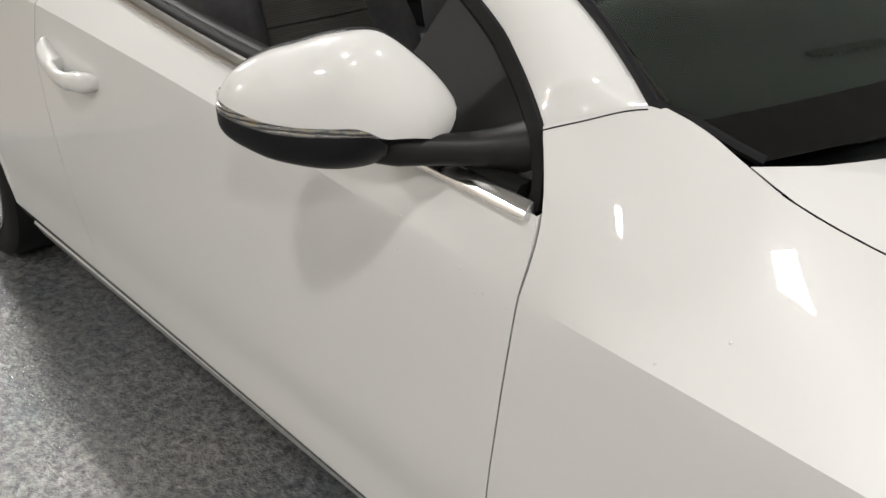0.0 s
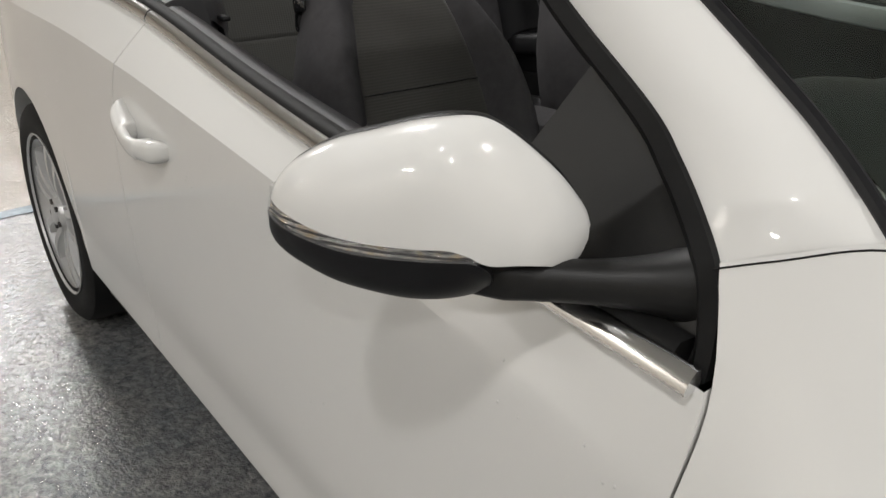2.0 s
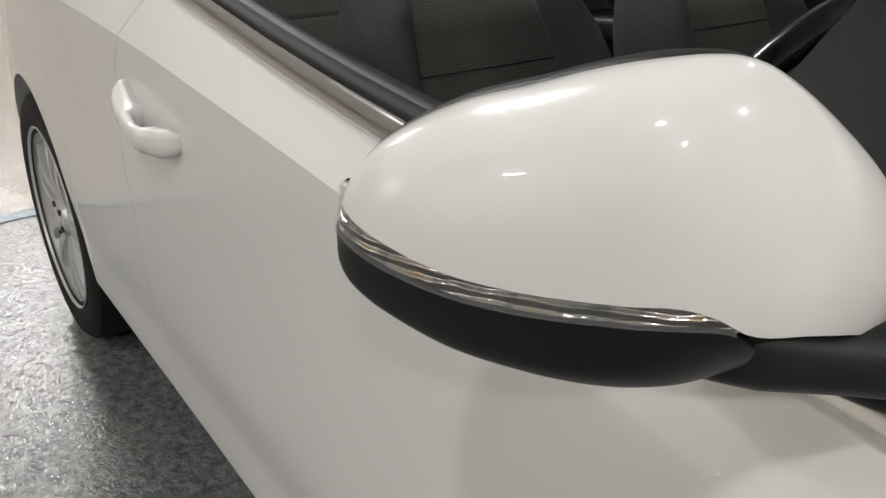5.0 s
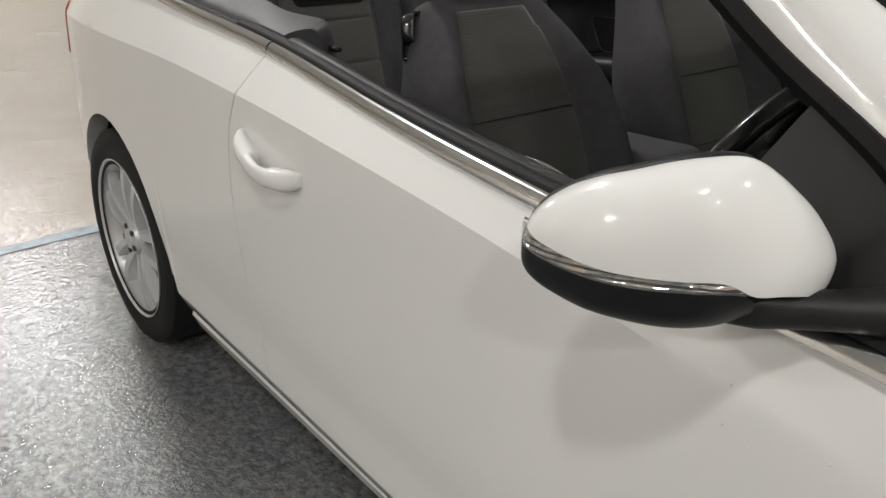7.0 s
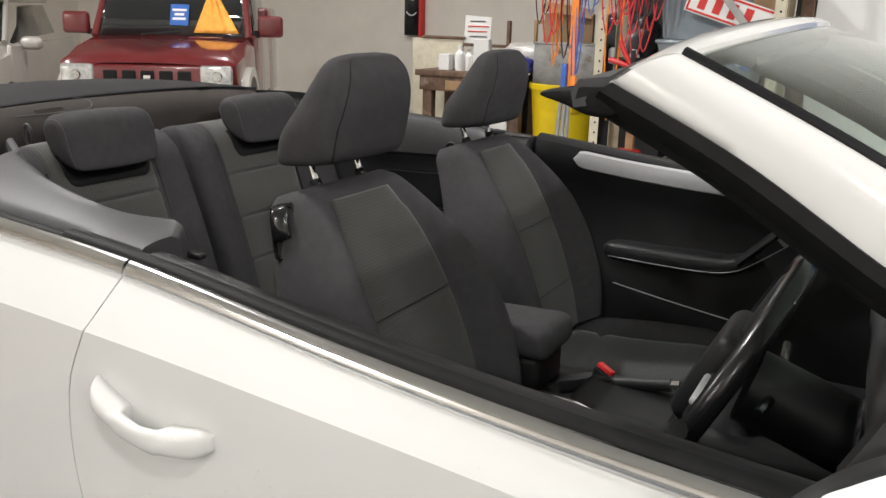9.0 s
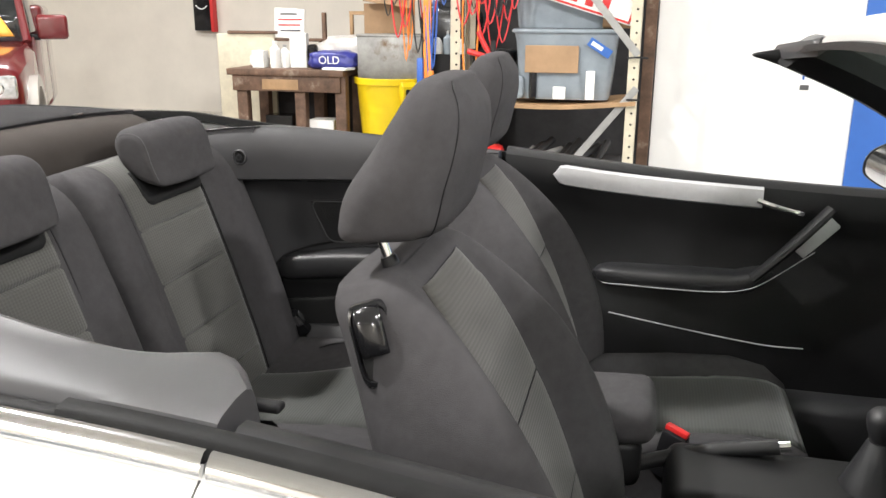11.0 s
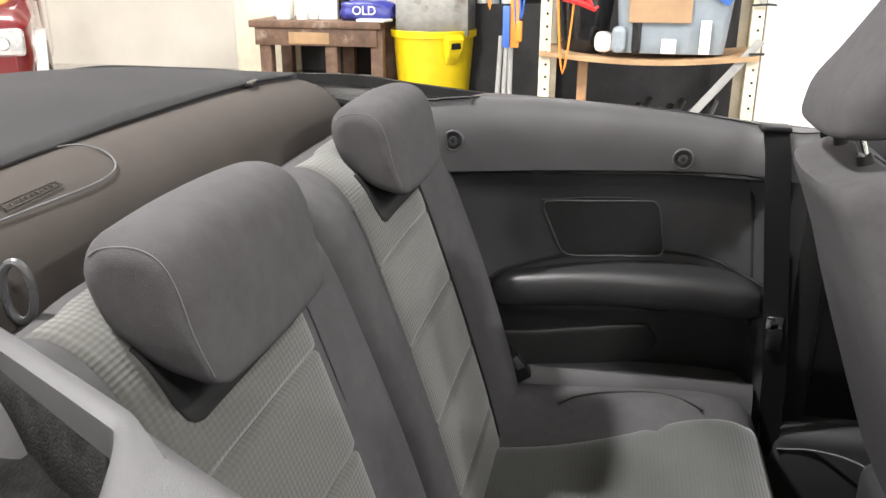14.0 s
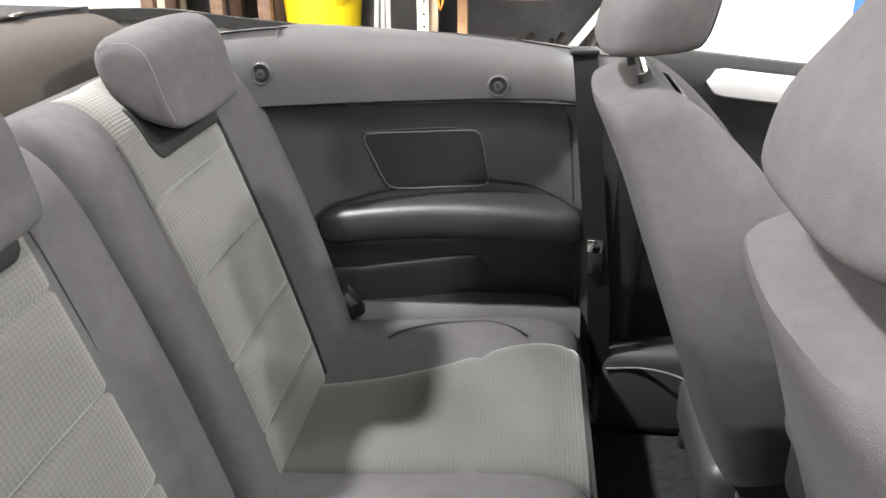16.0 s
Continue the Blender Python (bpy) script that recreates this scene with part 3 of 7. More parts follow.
# wheels
def wheel(x, sgn):
    prof = [(0.215, -0.098), (0.236, -0.102), (0.262, -0.110), (0.296, -0.106), (0.311, -0.094), (0.316, -0.07), (0.317, 0), (0.316, 0.07), (0.311, 0.094), (0.296, 0.106), (0.262, 0.110), (0.240, 0.107), (0.230, 0.102), (0.214, 0.06)]
    rows = []
    for k in range(64):
        a = 2 * math.pi * k / 64
        rows.append([Vector((r * math.sin(a), w, r * math.cos(a))) for r, w in prof])
    tyre_bm = loft(rows, close_rows=True)
    at = Vector((x, sgn * 0.735, 0.317))
    bmesh.ops.translate(tyre_bm, vec=at, verts=tyre_bm.verts)
    tyre = part("wheel", tyre_bm, TYRE, car, "black tyre on a silver ten-spoke alloy rim")
    # rim barrel and lip
    prof = [(0.230, 0.101), (0.2325, 0.105), (0.230, 0.1065), (0.227, 0.102), (0.221, 0.092), (0.210, 0.05), (0.200, -0.06)]
    rows = [[Vector((r * math.sin(2 * math.pi * k / 64), sgn * w, r * math.cos(2 * math.pi * k / 64))) + at for r, w in prof] for k in range(64)]
    rim = part("rim", loft(rows, close_rows=True), ALLOY, tyre)
    # back disc
    part("brake_disc", cyl(0.150, 0.150, 0.02, 40, at + Vector((0, sgn * 0.02, 0)), pose(0, 0, 0, 90)), ROTOR, tyre, "dark brake disc")
    part("wheel_well", cyl(0.205, 0.205, 0.01, 40, at + Vector((0, -sgn * 0.03, 0)), pose(0, 0, 0, 90)), BLACK_VOID, tyre)
    # spokes: five pairs
    for k in range(5):
        for side in (-1, 1):
            bm = bmesh.new()
            rows = []
            for i in range(9):
                u = i / 8
                r = 0.040 + (0.226 - 0.040) * u
                c = side * (0.017 + 0.030 * u)
                half = 0.0130 + 0.004 * u + 0.005 * u ** 8
                dep = 0.082 + 0.012 * math.sin(math.pi * u) ** 1.0 + 0.004 * u
                rows.append([Vector((c - half, (dep - 0.03), r)), Vector((c - half * 0.75, dep, r)), Vector((c + half * 0.75, dep, r)), Vector((c + half, dep - 0.03, r))])
            bm.free()
            bm = loft(rows)
            bmesh.ops.transform(bm, matrix=pose(0, 0, 0, 0, 72 * k + 12, 0), verts=bm.verts)
            if sgn < 0:
                bmesh.ops.scale(bm, vec=(1, -1, 1), verts=bm.verts)
            bmesh.ops.translate(bm, vec=at, verts=bm.verts)
            part("spoke", bm, ALLOY, tyre, sharp=30)
    part("hub_cap", merge(cyl(0.052, 0.046, 0.03, 32, at + Vector((0, sgn * 0.082, 0)), pose(0, 0, 0, 90 * -sgn), 0.004), cyl(0.030, 0.028, 0.008, 28, at + Vector((0, sgn * 0.100, 0)), pose(0, 0, 0, 90 * -sgn), 0.002)), ALLOY, tyre)
    for k in range(5):
        a = 2 * math.pi * k / 5 + 0.84
        part("wheel_bolt", cyl(0.0085, 0.0085, 0.012, 6, at + Vector((0.0375 * math.sin(a), sgn * 0.0965, 0.0375 * math.cos(a))), pose(0, 0, 0, 90)), ROTOR, tyre)
    return tyre


ROTOR = mat("brake_disc_steel", (0.10, 0.095, 0.09), 0.45, metal=0.8, vary=0.3, scale=30)
for ax in AXLES:
    for sgn in (-1, 1):
        wheel(ax, sgn)

# windscreen frame
SEAL_LINE = [(2.0665, -0.7925, 0.966), (2.037, -0.7765, 0.9925), (1.995, -0.758, 1.023), (1.947, -0.741, 1.052), (1.815, -0.706, 1.112), (1.657, -0.668, 1.200), (1.500, -0.630, 1.268)]
GLASS_LINE = [(2.158, -0.740, 1.004), (2.125, -0.727, 1.026), (2.085, -0.714, 1.051), (2.040, -0.702, 1.076), (1.915, -0.675, 1.142), (1.740, -0.645, 1.230), (1.572, -0.612, 1.304)]
seal_run = catmull([(2.086, -0.812, 0.886), (2.084, -0.806, 0.908), (2.079, -0.800, 0.938)] + SEAL_LINE, 8)
seal = seal_run[24:]
edge = catmull(GLASS_LINE, 8)
seal.insert(0, seal[0] + (seal[0] - seal[1]) * 0.15)
edge.insert(0, edge[0] + (edge[0] - edge[1]) * 0.15)


def pillar(sgn):
    rows = []
    out = Vector((0.35, -0.75, 0.55))
    for i, (s, g) in enumerate(zip(seal, edge)):
        swell = 0.016 * (0.15 + 0.85 * min(1, i / 9))
        row = []
        for k in range(9):
            u = k / 8
            row.append(s.lerp(g, u) + out * swell * math.sin(math.pi * min(1, u * 1.02)) ** 0.8)
        rows.append([s + Vector((-0.004, 0.012, -0.004))] + row + [g + Vector((0.002, 0.010, -0.012))])
    bm = loft(rows)
    if sgn > 0:
        bm = mirrored(bm)
    part("windscreen_pillar", bm, PAINT, car, sharp=60)
    # rubber between pillar and side glass
    rows = []
    for s in seal_run:
        rows.append([s + Vector((0.002, -0.006, 0.002)), s + Vector((-0.010, -0.008, -0.008)), s + Vector((-0.020, 0.004, -0.018)), s + Vector((-0.030, 0.020, -0.023)), s + Vector((-0.024, 0.040, -0.014)), s + Vector((0.004, 0.03, 0.0))])
    bm = loft(rows, close_ring=True, caps=True)
    if sgn > 0:
        bm = mirrored(bm)
    part("pillar_seal", bm, RUBBER, car, "black rubber pillar seal")
    # inner lining
    rows = []
    for s, g in zip(seal, edge):
        rows.append([s + Vector((-0.022, 0.030, -0.016)), s + Vector((-0.033, 0.040, -0.030)), s + Vector((-0.035, 0.052, -0.038)), s + Vector((-0.026, 0.068, -0.040)), s.lerp(g, 0.4) + Vector((-0.022, 0.080, -0.024)), g + Vector((-0.02, 0.05, -0.02)), g + Vector((0, 0.012, -0.008)), s.lerp(g, 0.5) + Vector((0.0, 0.02, -0.01))])
    for near_tip in (0.35, 0.70, 0.96):
        rows.append([q.lerp(Vector((1.450, -0.610, 1.247)), near_tip) for q in rows[len(seal) - 1]])
    bm = loft(rows, close_ring=True, caps=True)
    if sgn > 0:
        bm = mirrored(bm)
    part("pillar_lining", bm, DARK_TRIM, car)


for sgn in (-1, 1):
    pillar(sgn)


def header_pt(w, f, z_up=0.0):
    """w across -1..1, f 0 at the rear edge and 1 at the glass."""
    bow = 1 - abs(w) ** 2.2
    xr = 1.498 + 0.032 * bow
    xg = 1.572 + 0.085 * bow
    zr = 1.270 + 0.035 * bow
    zg = 1.304 + 0.040 * bow
    x = xr + (xg - xr) * f
    z = zr + (zg - zr) * f + 0.022 * math.sin(math.pi * f) ** 0.7 * (1 - 0.6 * abs(w) ** 8)
    return Vector((x, w * (0.628 - 0.018 * f), z + z_up))


rows = []
for i in range(41):
    w = -1 + 2 * i / 40
    rows.append([header_pt(w, 0, -0.012)] + [header_pt(w, k / 8) for k in range(9)] + [header_pt(w, 1, -0.012)])
part("windscreen_header", loft(rows, caps=True), PAINT, car, sharp=60)
rows = []
for i in range(41):
    w = -1 + 2 * i / 40
    rows.append([header_pt(w, 0, -0.006), header_pt(w, 0, -0.008) + Vector((-0.012 - 0.024 * abs(w) ** 5, 0, 0)), header_pt(w, 0, -0.022) + Vector((-0.016 - 0.024 * abs(w) ** 5, 0, 0)), header_pt(w, 0.5, -0.040), header_pt(w, 1, -0.03), header_pt(w, 1, -0.012)])
part("header_lining", loft(rows, close_ring=True, caps=True), DARK_TRIM, car, "black header lining with hood catch")

for sgn in (-1, 1):
    lip = []
    for x, y, top, low in catmull([(1.410, 0.612, 1.2520, 1.2485), (1.415, 0.613, 1.2550, 1.2455), (1.440, 0.616, 1.2600, 1.2390), (1.470, 0.621, 1.2640, 1.2290), (1.500, 0.626, 1.2660, 1.2280), (1.512, 0.628, 1.2600, 1.2340)], 4):
        mid, half = (top + low) / 2, (top - low) / 2
        lip.append([Vector((x, sgn * (y - 0.012) + 0.018 * math.copysign(abs(math.cos(a)) ** 0.6, math.cos(a)), mid + half * math.copysign(abs(math.sin(a)) ** 0.6, math.sin(a)))) for a in [2 * math.pi * k / 16 for k in range(16)]])
    part("header_corner", loft(lip, close_ring=True, caps=True), RUBBER, car, "black rubber block at the header corner")
    cap = []
    for k in range(13):
        w = sgn * (1.0 - 0.30 * k / 12)
        deep, over = 0.006 + 0.040 * (1 - k / 12) ** 0.8, 0.22 * (1 - k / 12)
        cap.append([header_pt(w, over + 0.10, -0.004), header_pt(w, over, 0.003), header_pt(w, 0.0, 0.006), header_pt(w, 0, 0.004) + Vector((-deep * 0.8, 0, -0.003)), header_pt(w, 0, -0.008) + Vector((-deep, 0, -0.006)), header_pt(w, 0, -0.026) + Vector((-deep * 0.9, 0, -0.006)), header_pt(w, 0.2, -0.034)])
    part("header_end_cap", loft(cap, close_ring=True, caps=True), FRAME_GREY, car, "dark grey cap on the header's end", sharp=50)
# gap between pillar and wing
gap_line = []
for k in range(11):
    x = 2.068 + (2.160 - 2.068) * k / 10
    z = lerp_table(TOP_Z, x) - 0.004
    gap_line.append(Vector((x, -side_y(x, z, True) - 0.0002, z)))
for sgn in (-1, 1):
    gap_bm = tube(gap_line, 0.0008, 6, False, 1)
    part("pillar_gap", mirrored(gap_bm) if sgn > 0 else gap_bm, BLACK_VOID, car, "dark gap between pillar and wing")

# windscreen glass
rows = []
for i in range(25):
    w = -1 + 2 * i / 24
    top = header_pt(w, 1, -0.006)
    bow = 1 - abs(w) ** 2.2
    bot = Vector((2.225 + 0.215 * bow, w * 0.715, 0.955 + 0.050 * bow))
    rows.append([bot.lerp(top, k / 12) + Vector((0.30, 0, 0.55)) * 0.045 * math.sin(math.pi * k / 12) for k in range(13)])
bm = loft(rows)
screen = part("windscreen_glass", bm, WINDSCREEN, car, "clear laminated windscreen glass", thick=0.005)
screen.modifiers["thickness"].use_rim = False
# dark ceramic border along its foot
rows = []
for i in range(25):
    w = -1 + 2 * i / 24
    bow = 1 - abs(w) ** 2.2
    top = header_pt(w, 1, -0.006)
    bot = Vector((2.225 + 0.215 * bow, w * 0.715, 0.955 + 0.050 * bow))
    rows.append([bot.lerp(top, k / 12) + Vector((0.30, 0, 0.55)) * 0.045 * math.sin(math.pi * k / 12) + Vector((0.004, 0, 0.006)) for k in (-0.2, 0.2, 0.5, 0.75)])
part("glass_border", loft(rows), BORDER, screen, "black ceramic glass border")

# dark strip along the glass edge, running down to the bonnet
for sgn in (-1, 1):
    foot = [Vector(p) for p in ((2.195, -0.722, 0.990), (2.235, -0.703, 0.970), (2.262, -0.694, 0.960))]
    line = list(reversed(edge)) + foot
    bm = tube([p + Vector((0.002, 0.004, 0.002)) for p in line], 0.0065, 8, False, 1)
    part("screen_seal", mirrored(bm) if sgn > 0 else bm, BLACK_PLASTIC, car, "black windscreen edge seal")

# door mirror, folded back
MT = Vector((1.777, -1.017, 0))
MI = Vector((0.805, 0.593, 0))
MN = Vector((0.593, -0.805, 0))
CAP_LOW = [(0.0, 0.9800), (0.010, 0.9765), (0.040, 0.9705), (0.060, 0.9660), (0.080, 0.9630), (0.113, 0.9615), (0.146, 0.9625), (0.168, 0.9638), (0.180, 0.9610), (0.188, 0.9572), (0.195, 0.9522), (0.204, 0.9492), (0.222, 0.9478), (0.240, 0.9435), (0.254, 0.9380), (0.263, 0.942), (0.268, 0.955)]
BASE_TOP = [(0.0, 0.9625), (0.010, 0.9625), (0.039, 0.9580), (0.060, 0.9545), (0.080, 0.9518), (0.113, 0.9508), (0.146, 0.9524), (0.177, 0.9532), (0.190, 0.9520), (0.197, 0.9470), (0.2015, 0.9420)]
FULL = [(0.0, 0.955), (0.001, 0.968), (0.009, 0.988), (0.026, 1.007), (0.062, 1.0275), (0.096, 1.0385), (0.129, 1.049), (0.160, 1.0555), (0.177, 1.0565), (0.190, 1.0535), (0.204, 1.045), (0.222, 1.030), (0.243, 1.009), (0.257, 0.990), (0.265, 0.976), (0.2695, 0.962), (0.2685, 0.946), (0.263, 0.934), (0.252, 0.9255), (0.230, 0.922), (0.206, 0.917), (0.190, 0.910), (0.172, 0.9040), (0.135, 0.8985), (0.100, 0.8995), (0.060, 0.9060), (0.026, 0.9200), (0.008, 0.932), (0.001, 0.943)]
CAP_TOP = [(-0.001, 0.957)] + [(s - 0.0006, z - 0.0006) for s, z in FULL[1:16]]
BASE_LOW = [(-0.001, 0.956)] + [(s, z + 0.0008) for s, z in FULL[28:22:-1]] + [(0.172, 0.9048), (0.186, 0.909), (0.195, 0.917), (0.200, 0.929), (0.2015, 0.940)]
MIRROR_MID = Vector((0.132, 0.975))


def swept(s):
    """How far the shell falls back towards its hinge."""
    return 0.9 * max(0.0, s - 0.15) ** 1.5


def polar_table():
    out = []
    for p in catmull(FULL, 8, True):
        q = Vector((p.x, p.y)) - MIRROR_MID
        out.append((math.atan2(q.y, q.x), q.length))
    out.sort()
    return [(out[-1][0] - 2 * math.pi, out[-1][1])] + out + [(out[0][0] + 2 * math.pi, out[0][1])]


MIRROR_POLAR = polar_table()


def mirror_pt(s, z, lift=0.0):
    """A point of the domed mirror shell, s along it from its tip and z its height."""
    q = Vector((s, z)) - MIRROR_MID
    r = min(1.0, q.length / lerp_table(MIRROR_POLAR, math.atan2(q.y, q.x)))
    d = -0.030 + 0.052 * max(0.0, 1 - r ** 3.0) ** 0.50
    return MT + MI * s + MN * (d + lift - swept(s)) + Vector((0, 0, z))


def mirror_sheet(low, high, s0, s1, columns, steps, lift=0.0, hem=True):
    rows = []
    for i in range(columns + 1):
        s = s0 + (s1 - s0) * (1 - math.cos(math.pi * i / columns)) / 2
        za, zb = lerp_table(low, s), lerp_table(high, s)
        col = [mirror_pt(s, za + (zb - za) * (1 - math.cos(math.pi * k / steps)) / 2, lift) for k in range(steps + 1)]
        if hem:
            col = [col[0] - MN * 0.006, *col, col[-1] - MN * 0.006]
        rows.append(col)
    return loft(rows)


def door_mirror(sgn):
    def placed(bm):
        return mirrored(bm) if sgn > 0 else bm

    made = part("door_mirror", placed(mirror_sheet(CAP_LOW, CAP_TOP, -0.0002, 0.2680, 72, 34)), PAINT, DOORS[sgn], "folded door mirror with a white cap", sharp=50)
    part("mirror_base", placed(mirror_sheet(BASE_LOW, BASE_TOP, -0.0002, 0.2015, 56, 20)), BLACK_PLASTIC, DOORS[sgn], "textured black lower mirror shell", sharp=50)
    part("indicator_reflector", placed(mirror_sheet(BASE_TOP, CAP_LOW, 0.0002, 0.194, 56, 8, -0.0035)), REFLECTOR, DOORS[sgn], "silver reflector with amber tint and reflections painted into its colour", sharp=50)
    lens_bm = mirror_sheet([(s, z + 0.0006) for s, z in BASE_TOP], [(s, z - 0.0006) for s, z in CAP_LOW], -0.0004, 0.1925, 56, 8, 0.0022)
    part("indicator_lens", placed(lens_bm), LENS, DOORS[sgn], "clear ribbed indicator lens", sharp=50)
    ring = [Vector((p.x, p.y)) for p in catmull(FULL, 4, True)]
    tuck = [1 - 0.07 * max(0.0, min(1.0, (p.x - 0.15) / 0.06)) for p in ring]
    rows = [[MT + MI * (MIRROR_MID.x + (p.x - MIRROR_MID.x) * f * g) + MN * (d - swept(p.x)) + Vector((0, 0, MIRROR_MID.y + (p.y - MIRROR_MID.y) * f * g)) for p, g in zip(ring, tuck)] for f, d in ((0.975, -0.031), (0.993, -0.0325), (1.004, -0.037), (1.002, -0.045), (0.97, -0.052), (0.93, -0.048))]
    rim = part("mirror_rim", placed(loft(rows, close_ring=True)), DARK_TRIM, DOORS[sgn], "black mirror housing rim", sharp=50)
    rows = [[MT + MI * (MIRROR_MID.x + (p.x - MIRROR_MID.x) * f) + MN * (-0.0485 - swept(p.x)) + Vector((0, 0, MIRROR_MID.y + (p.y - MIRROR_MID.y) * f)) for p in ring] for f in (0.94, 0.6, 0.02)]
    part("mirror_glass", placed(loft(rows, close_ring=True)), CHROME_BRIGHT, DOORS[sgn], "silvered mirror glass")
    # inner block between the shells
    part("mirror_core", placed(mirror_sheet([(s, z + 0.004) for s, z in FULL[28:18:-1]], [(s, z - 0.004) for s, z in FULL[2:16]], 0.006, 0.250, 24, 10, -0.012)), BLACK_VOID, DOORS[sgn])
    # fixed arm and foot on the door
    arm = []
    for i in range(19):
        u = i / 18
        c = Vector((1.906, -0.893, 0.9225)).lerp(Vector((2.035, -0.768, 0.930)), u)
        hw, hz = 0.015 + 0.018 * u ** 3.0, 0.0195 - 0.002 * math.sin(math.pi * u) + 0.016 * u ** 5
        hw, hz = hw * (0.70 + 0.30 * min(1, u / 0.16)), hz * (0.70 + 0.30 * min(1, u / 0.16))
        arm.append([c + Vector((0.74, -0.67, 0)) * (hw * math.copysign(abs(math.cos(t)) ** 0.95, math.cos(t))) + Vector((0, 0, hz * math.copysign(abs(math.sin(t)) ** 0.85, math.sin(t)))) for t in [2 * math.pi * k / 22 for k in range(22)]])
    part("mirror_arm", placed(loft(arm, close_ring=True, caps=True)), SAIL_PLASTIC, DOORS[sgn], "black mirror arm")
    # triangular sail panel, following the pillar
    tri = [(2.080, 0.882), (1.93, 0.894), (1.800, 0.908), (1.792, 0.93), (1.825, 0.99), (1.852, 1.045), (1.866, 1.072), (1.900, 1.060), (1.947, 1.034), (1.995, 1.004), (2.036, 0.972), (2.062, 0.945), (2.074, 0.915)]

    def sail_y(x, z, inset):
        return -(lerp_table(BELT_Y, x) - 0.022 - (z - lerp_table(BELT_Z, x)) * 0.42) + inset

    rows = [[Vector((x, sail_y(x, z, inset), z)) for x, z in tri] for inset in (0.0, 0.03)]
    part("sail_panel", placed(loft(rows, close_ring=True, caps=True)), SAIL_PLASTIC, DOORS[sgn], "black triangular mirror foot")


def reflector_material():
    m = mat("indicator_reflector", (0.75, 0.74, 0.72), 0.09, metal=1.0, bump=0.0)
    nt = m.node_tree
    b = nt.nodes["Principled BSDF"]
    tc = nt.nodes.new("ShaderNodeTexCoord")
    w = nt.nodes.new("ShaderNodeTexWave")
    w.bands_direction = "Z"
    w.inputs["Scale"].default_value, w.inputs["Distortion"].default_value = 55, 3.5
    nt.links.new(tc.outputs["Object"], w.inputs["Vector"])
    n = nt.nodes.new("ShaderNodeTexNoise")
    n.inputs["Scale"].default_value = 95
    nt.links.new(tc.outputs["Object"], n.inputs["Vector"])
    # grey to bright blotches paint broken reflections into the metal; amber is its tint
    r = nt.nodes.new("ShaderNodeValToRGB")
    r.color_ramp.elements[0].position, r.color_ramp.elements[1].position = 0.40, 0.70
    r.color_ramp.elements[0].color, r.color_ramp.elements[1].color = (0.52, 0.52, 0.52, 1), (0.88, 0.70, 0.46, 1)
    mid = r.color_ramp.elements.new(0.50)
    mid.color = (0.85, 0.84, 0.83, 1)
    nt.links.new(n.outputs["Fac"], r.inputs[0])
    nt.links.new(r.outputs[0], b.inputs["Base Color"])
    bp = nt.nodes.new("ShaderNodeBump")
    bp.inputs["Strength"].default_value, bp.inputs["Distance"].default_value = 0.7, 0.004
    nt.links.new(w.outputs["Fac"], bp.inputs["Height"])
    nt.links.new(bp.outputs[0], b.inputs["Normal"])
    return m


REFLECTOR = reflector_material()
DOORS = {-1: door_r, 1: door_l}
for sgn in (-1, 1):
    door_mirror(sgn)

# beads of water left from washing
WATER = bpy.data.materials.new("water_beads")
WATER.use_nodes = True
_w = WATER.node_tree.nodes["Principled BSDF"]
_w.inputs["Base Color"].default_value = (0.74, 0.735, 0.72, 1)
_w.inputs["Roughness"].default_value = 0.02
_w.inputs["Coat Weight"].default_value = 1.0
drops_rng = random.Random(11)
drop_verts, drop_faces = [], []


def drop_at(at, normal, r, squeeze):
    side = normal.cross(Vector((0, 0, 1))).normalized()
    up = side.cross(normal)
    base = len(drop_verts)
    for ring_r, h in ((1.0, 0.0), (0.8, 0.28), (0.45, 0.45)):
        for k in range(8):
            a = math.pi * k / 4
            drop_verts.append(at + side * (r * ring_r * math.cos(a)) + up * (r * ring_r * squeeze * math.sin(a)) + normal * (r * h))
    drop_verts.append(at + normal * (r * 0.5))
    for q in range(2):
        for k in range(8):
            drop_faces.append((base + 8 * q + k, base + 8 * q + (k + 1) % 8, base + 8 * q + 8 + (k + 1) % 8, base + 8 * q + 8 + k))
    for k in range(8):
        drop_faces.append((base + 16 + k, base + 16 + (k + 1) % 8, base + 24))


for cluster in range(30):
    cx, cz = drops_rng.uniform(-0.2, 2.9), drops_rng.choice((drops_rng.uniform(0.76, 0.90), drops_rng.uniform(0.45, 0.85)))
    for _ in range(drops_rng.randint(1, 5)):
        x, z = cx + drops_rng.gauss(0, 0.035), cz + drops_rng.gauss(0, 0.014)
        if z < arch_bottom(x) + 0.02 or z > top_z(x) - 0.015 or abs(x - shut_rear(z)) < 0.01 or abs(x - shut_front(z)) < 0.01:
            continue
        y = side_y(x, z)
        slope = (side_y(x, z + 0.005) - side_y(x, z - 0.005)) / 0.01
        drop_at(Vector((x, -y - 0.0003, z)), Vector((0, -1, -slope)).normalized(), drops_rng.uniform(0.0007, 0.0018), drops_rng.uniform(1.0, 1.5))
drop_mesh = bpy.data.meshes.new("water_drops")
drop_mesh.from_pydata([tuple(v) for v in drop_verts], [], drop_faces)
drop_mesh.materials.append(WATER)
drop_mesh.shade_smooth()
tagged(new("water_drops", drop_mesh), "small beads of water on the white paint", "water", kind="stuff")

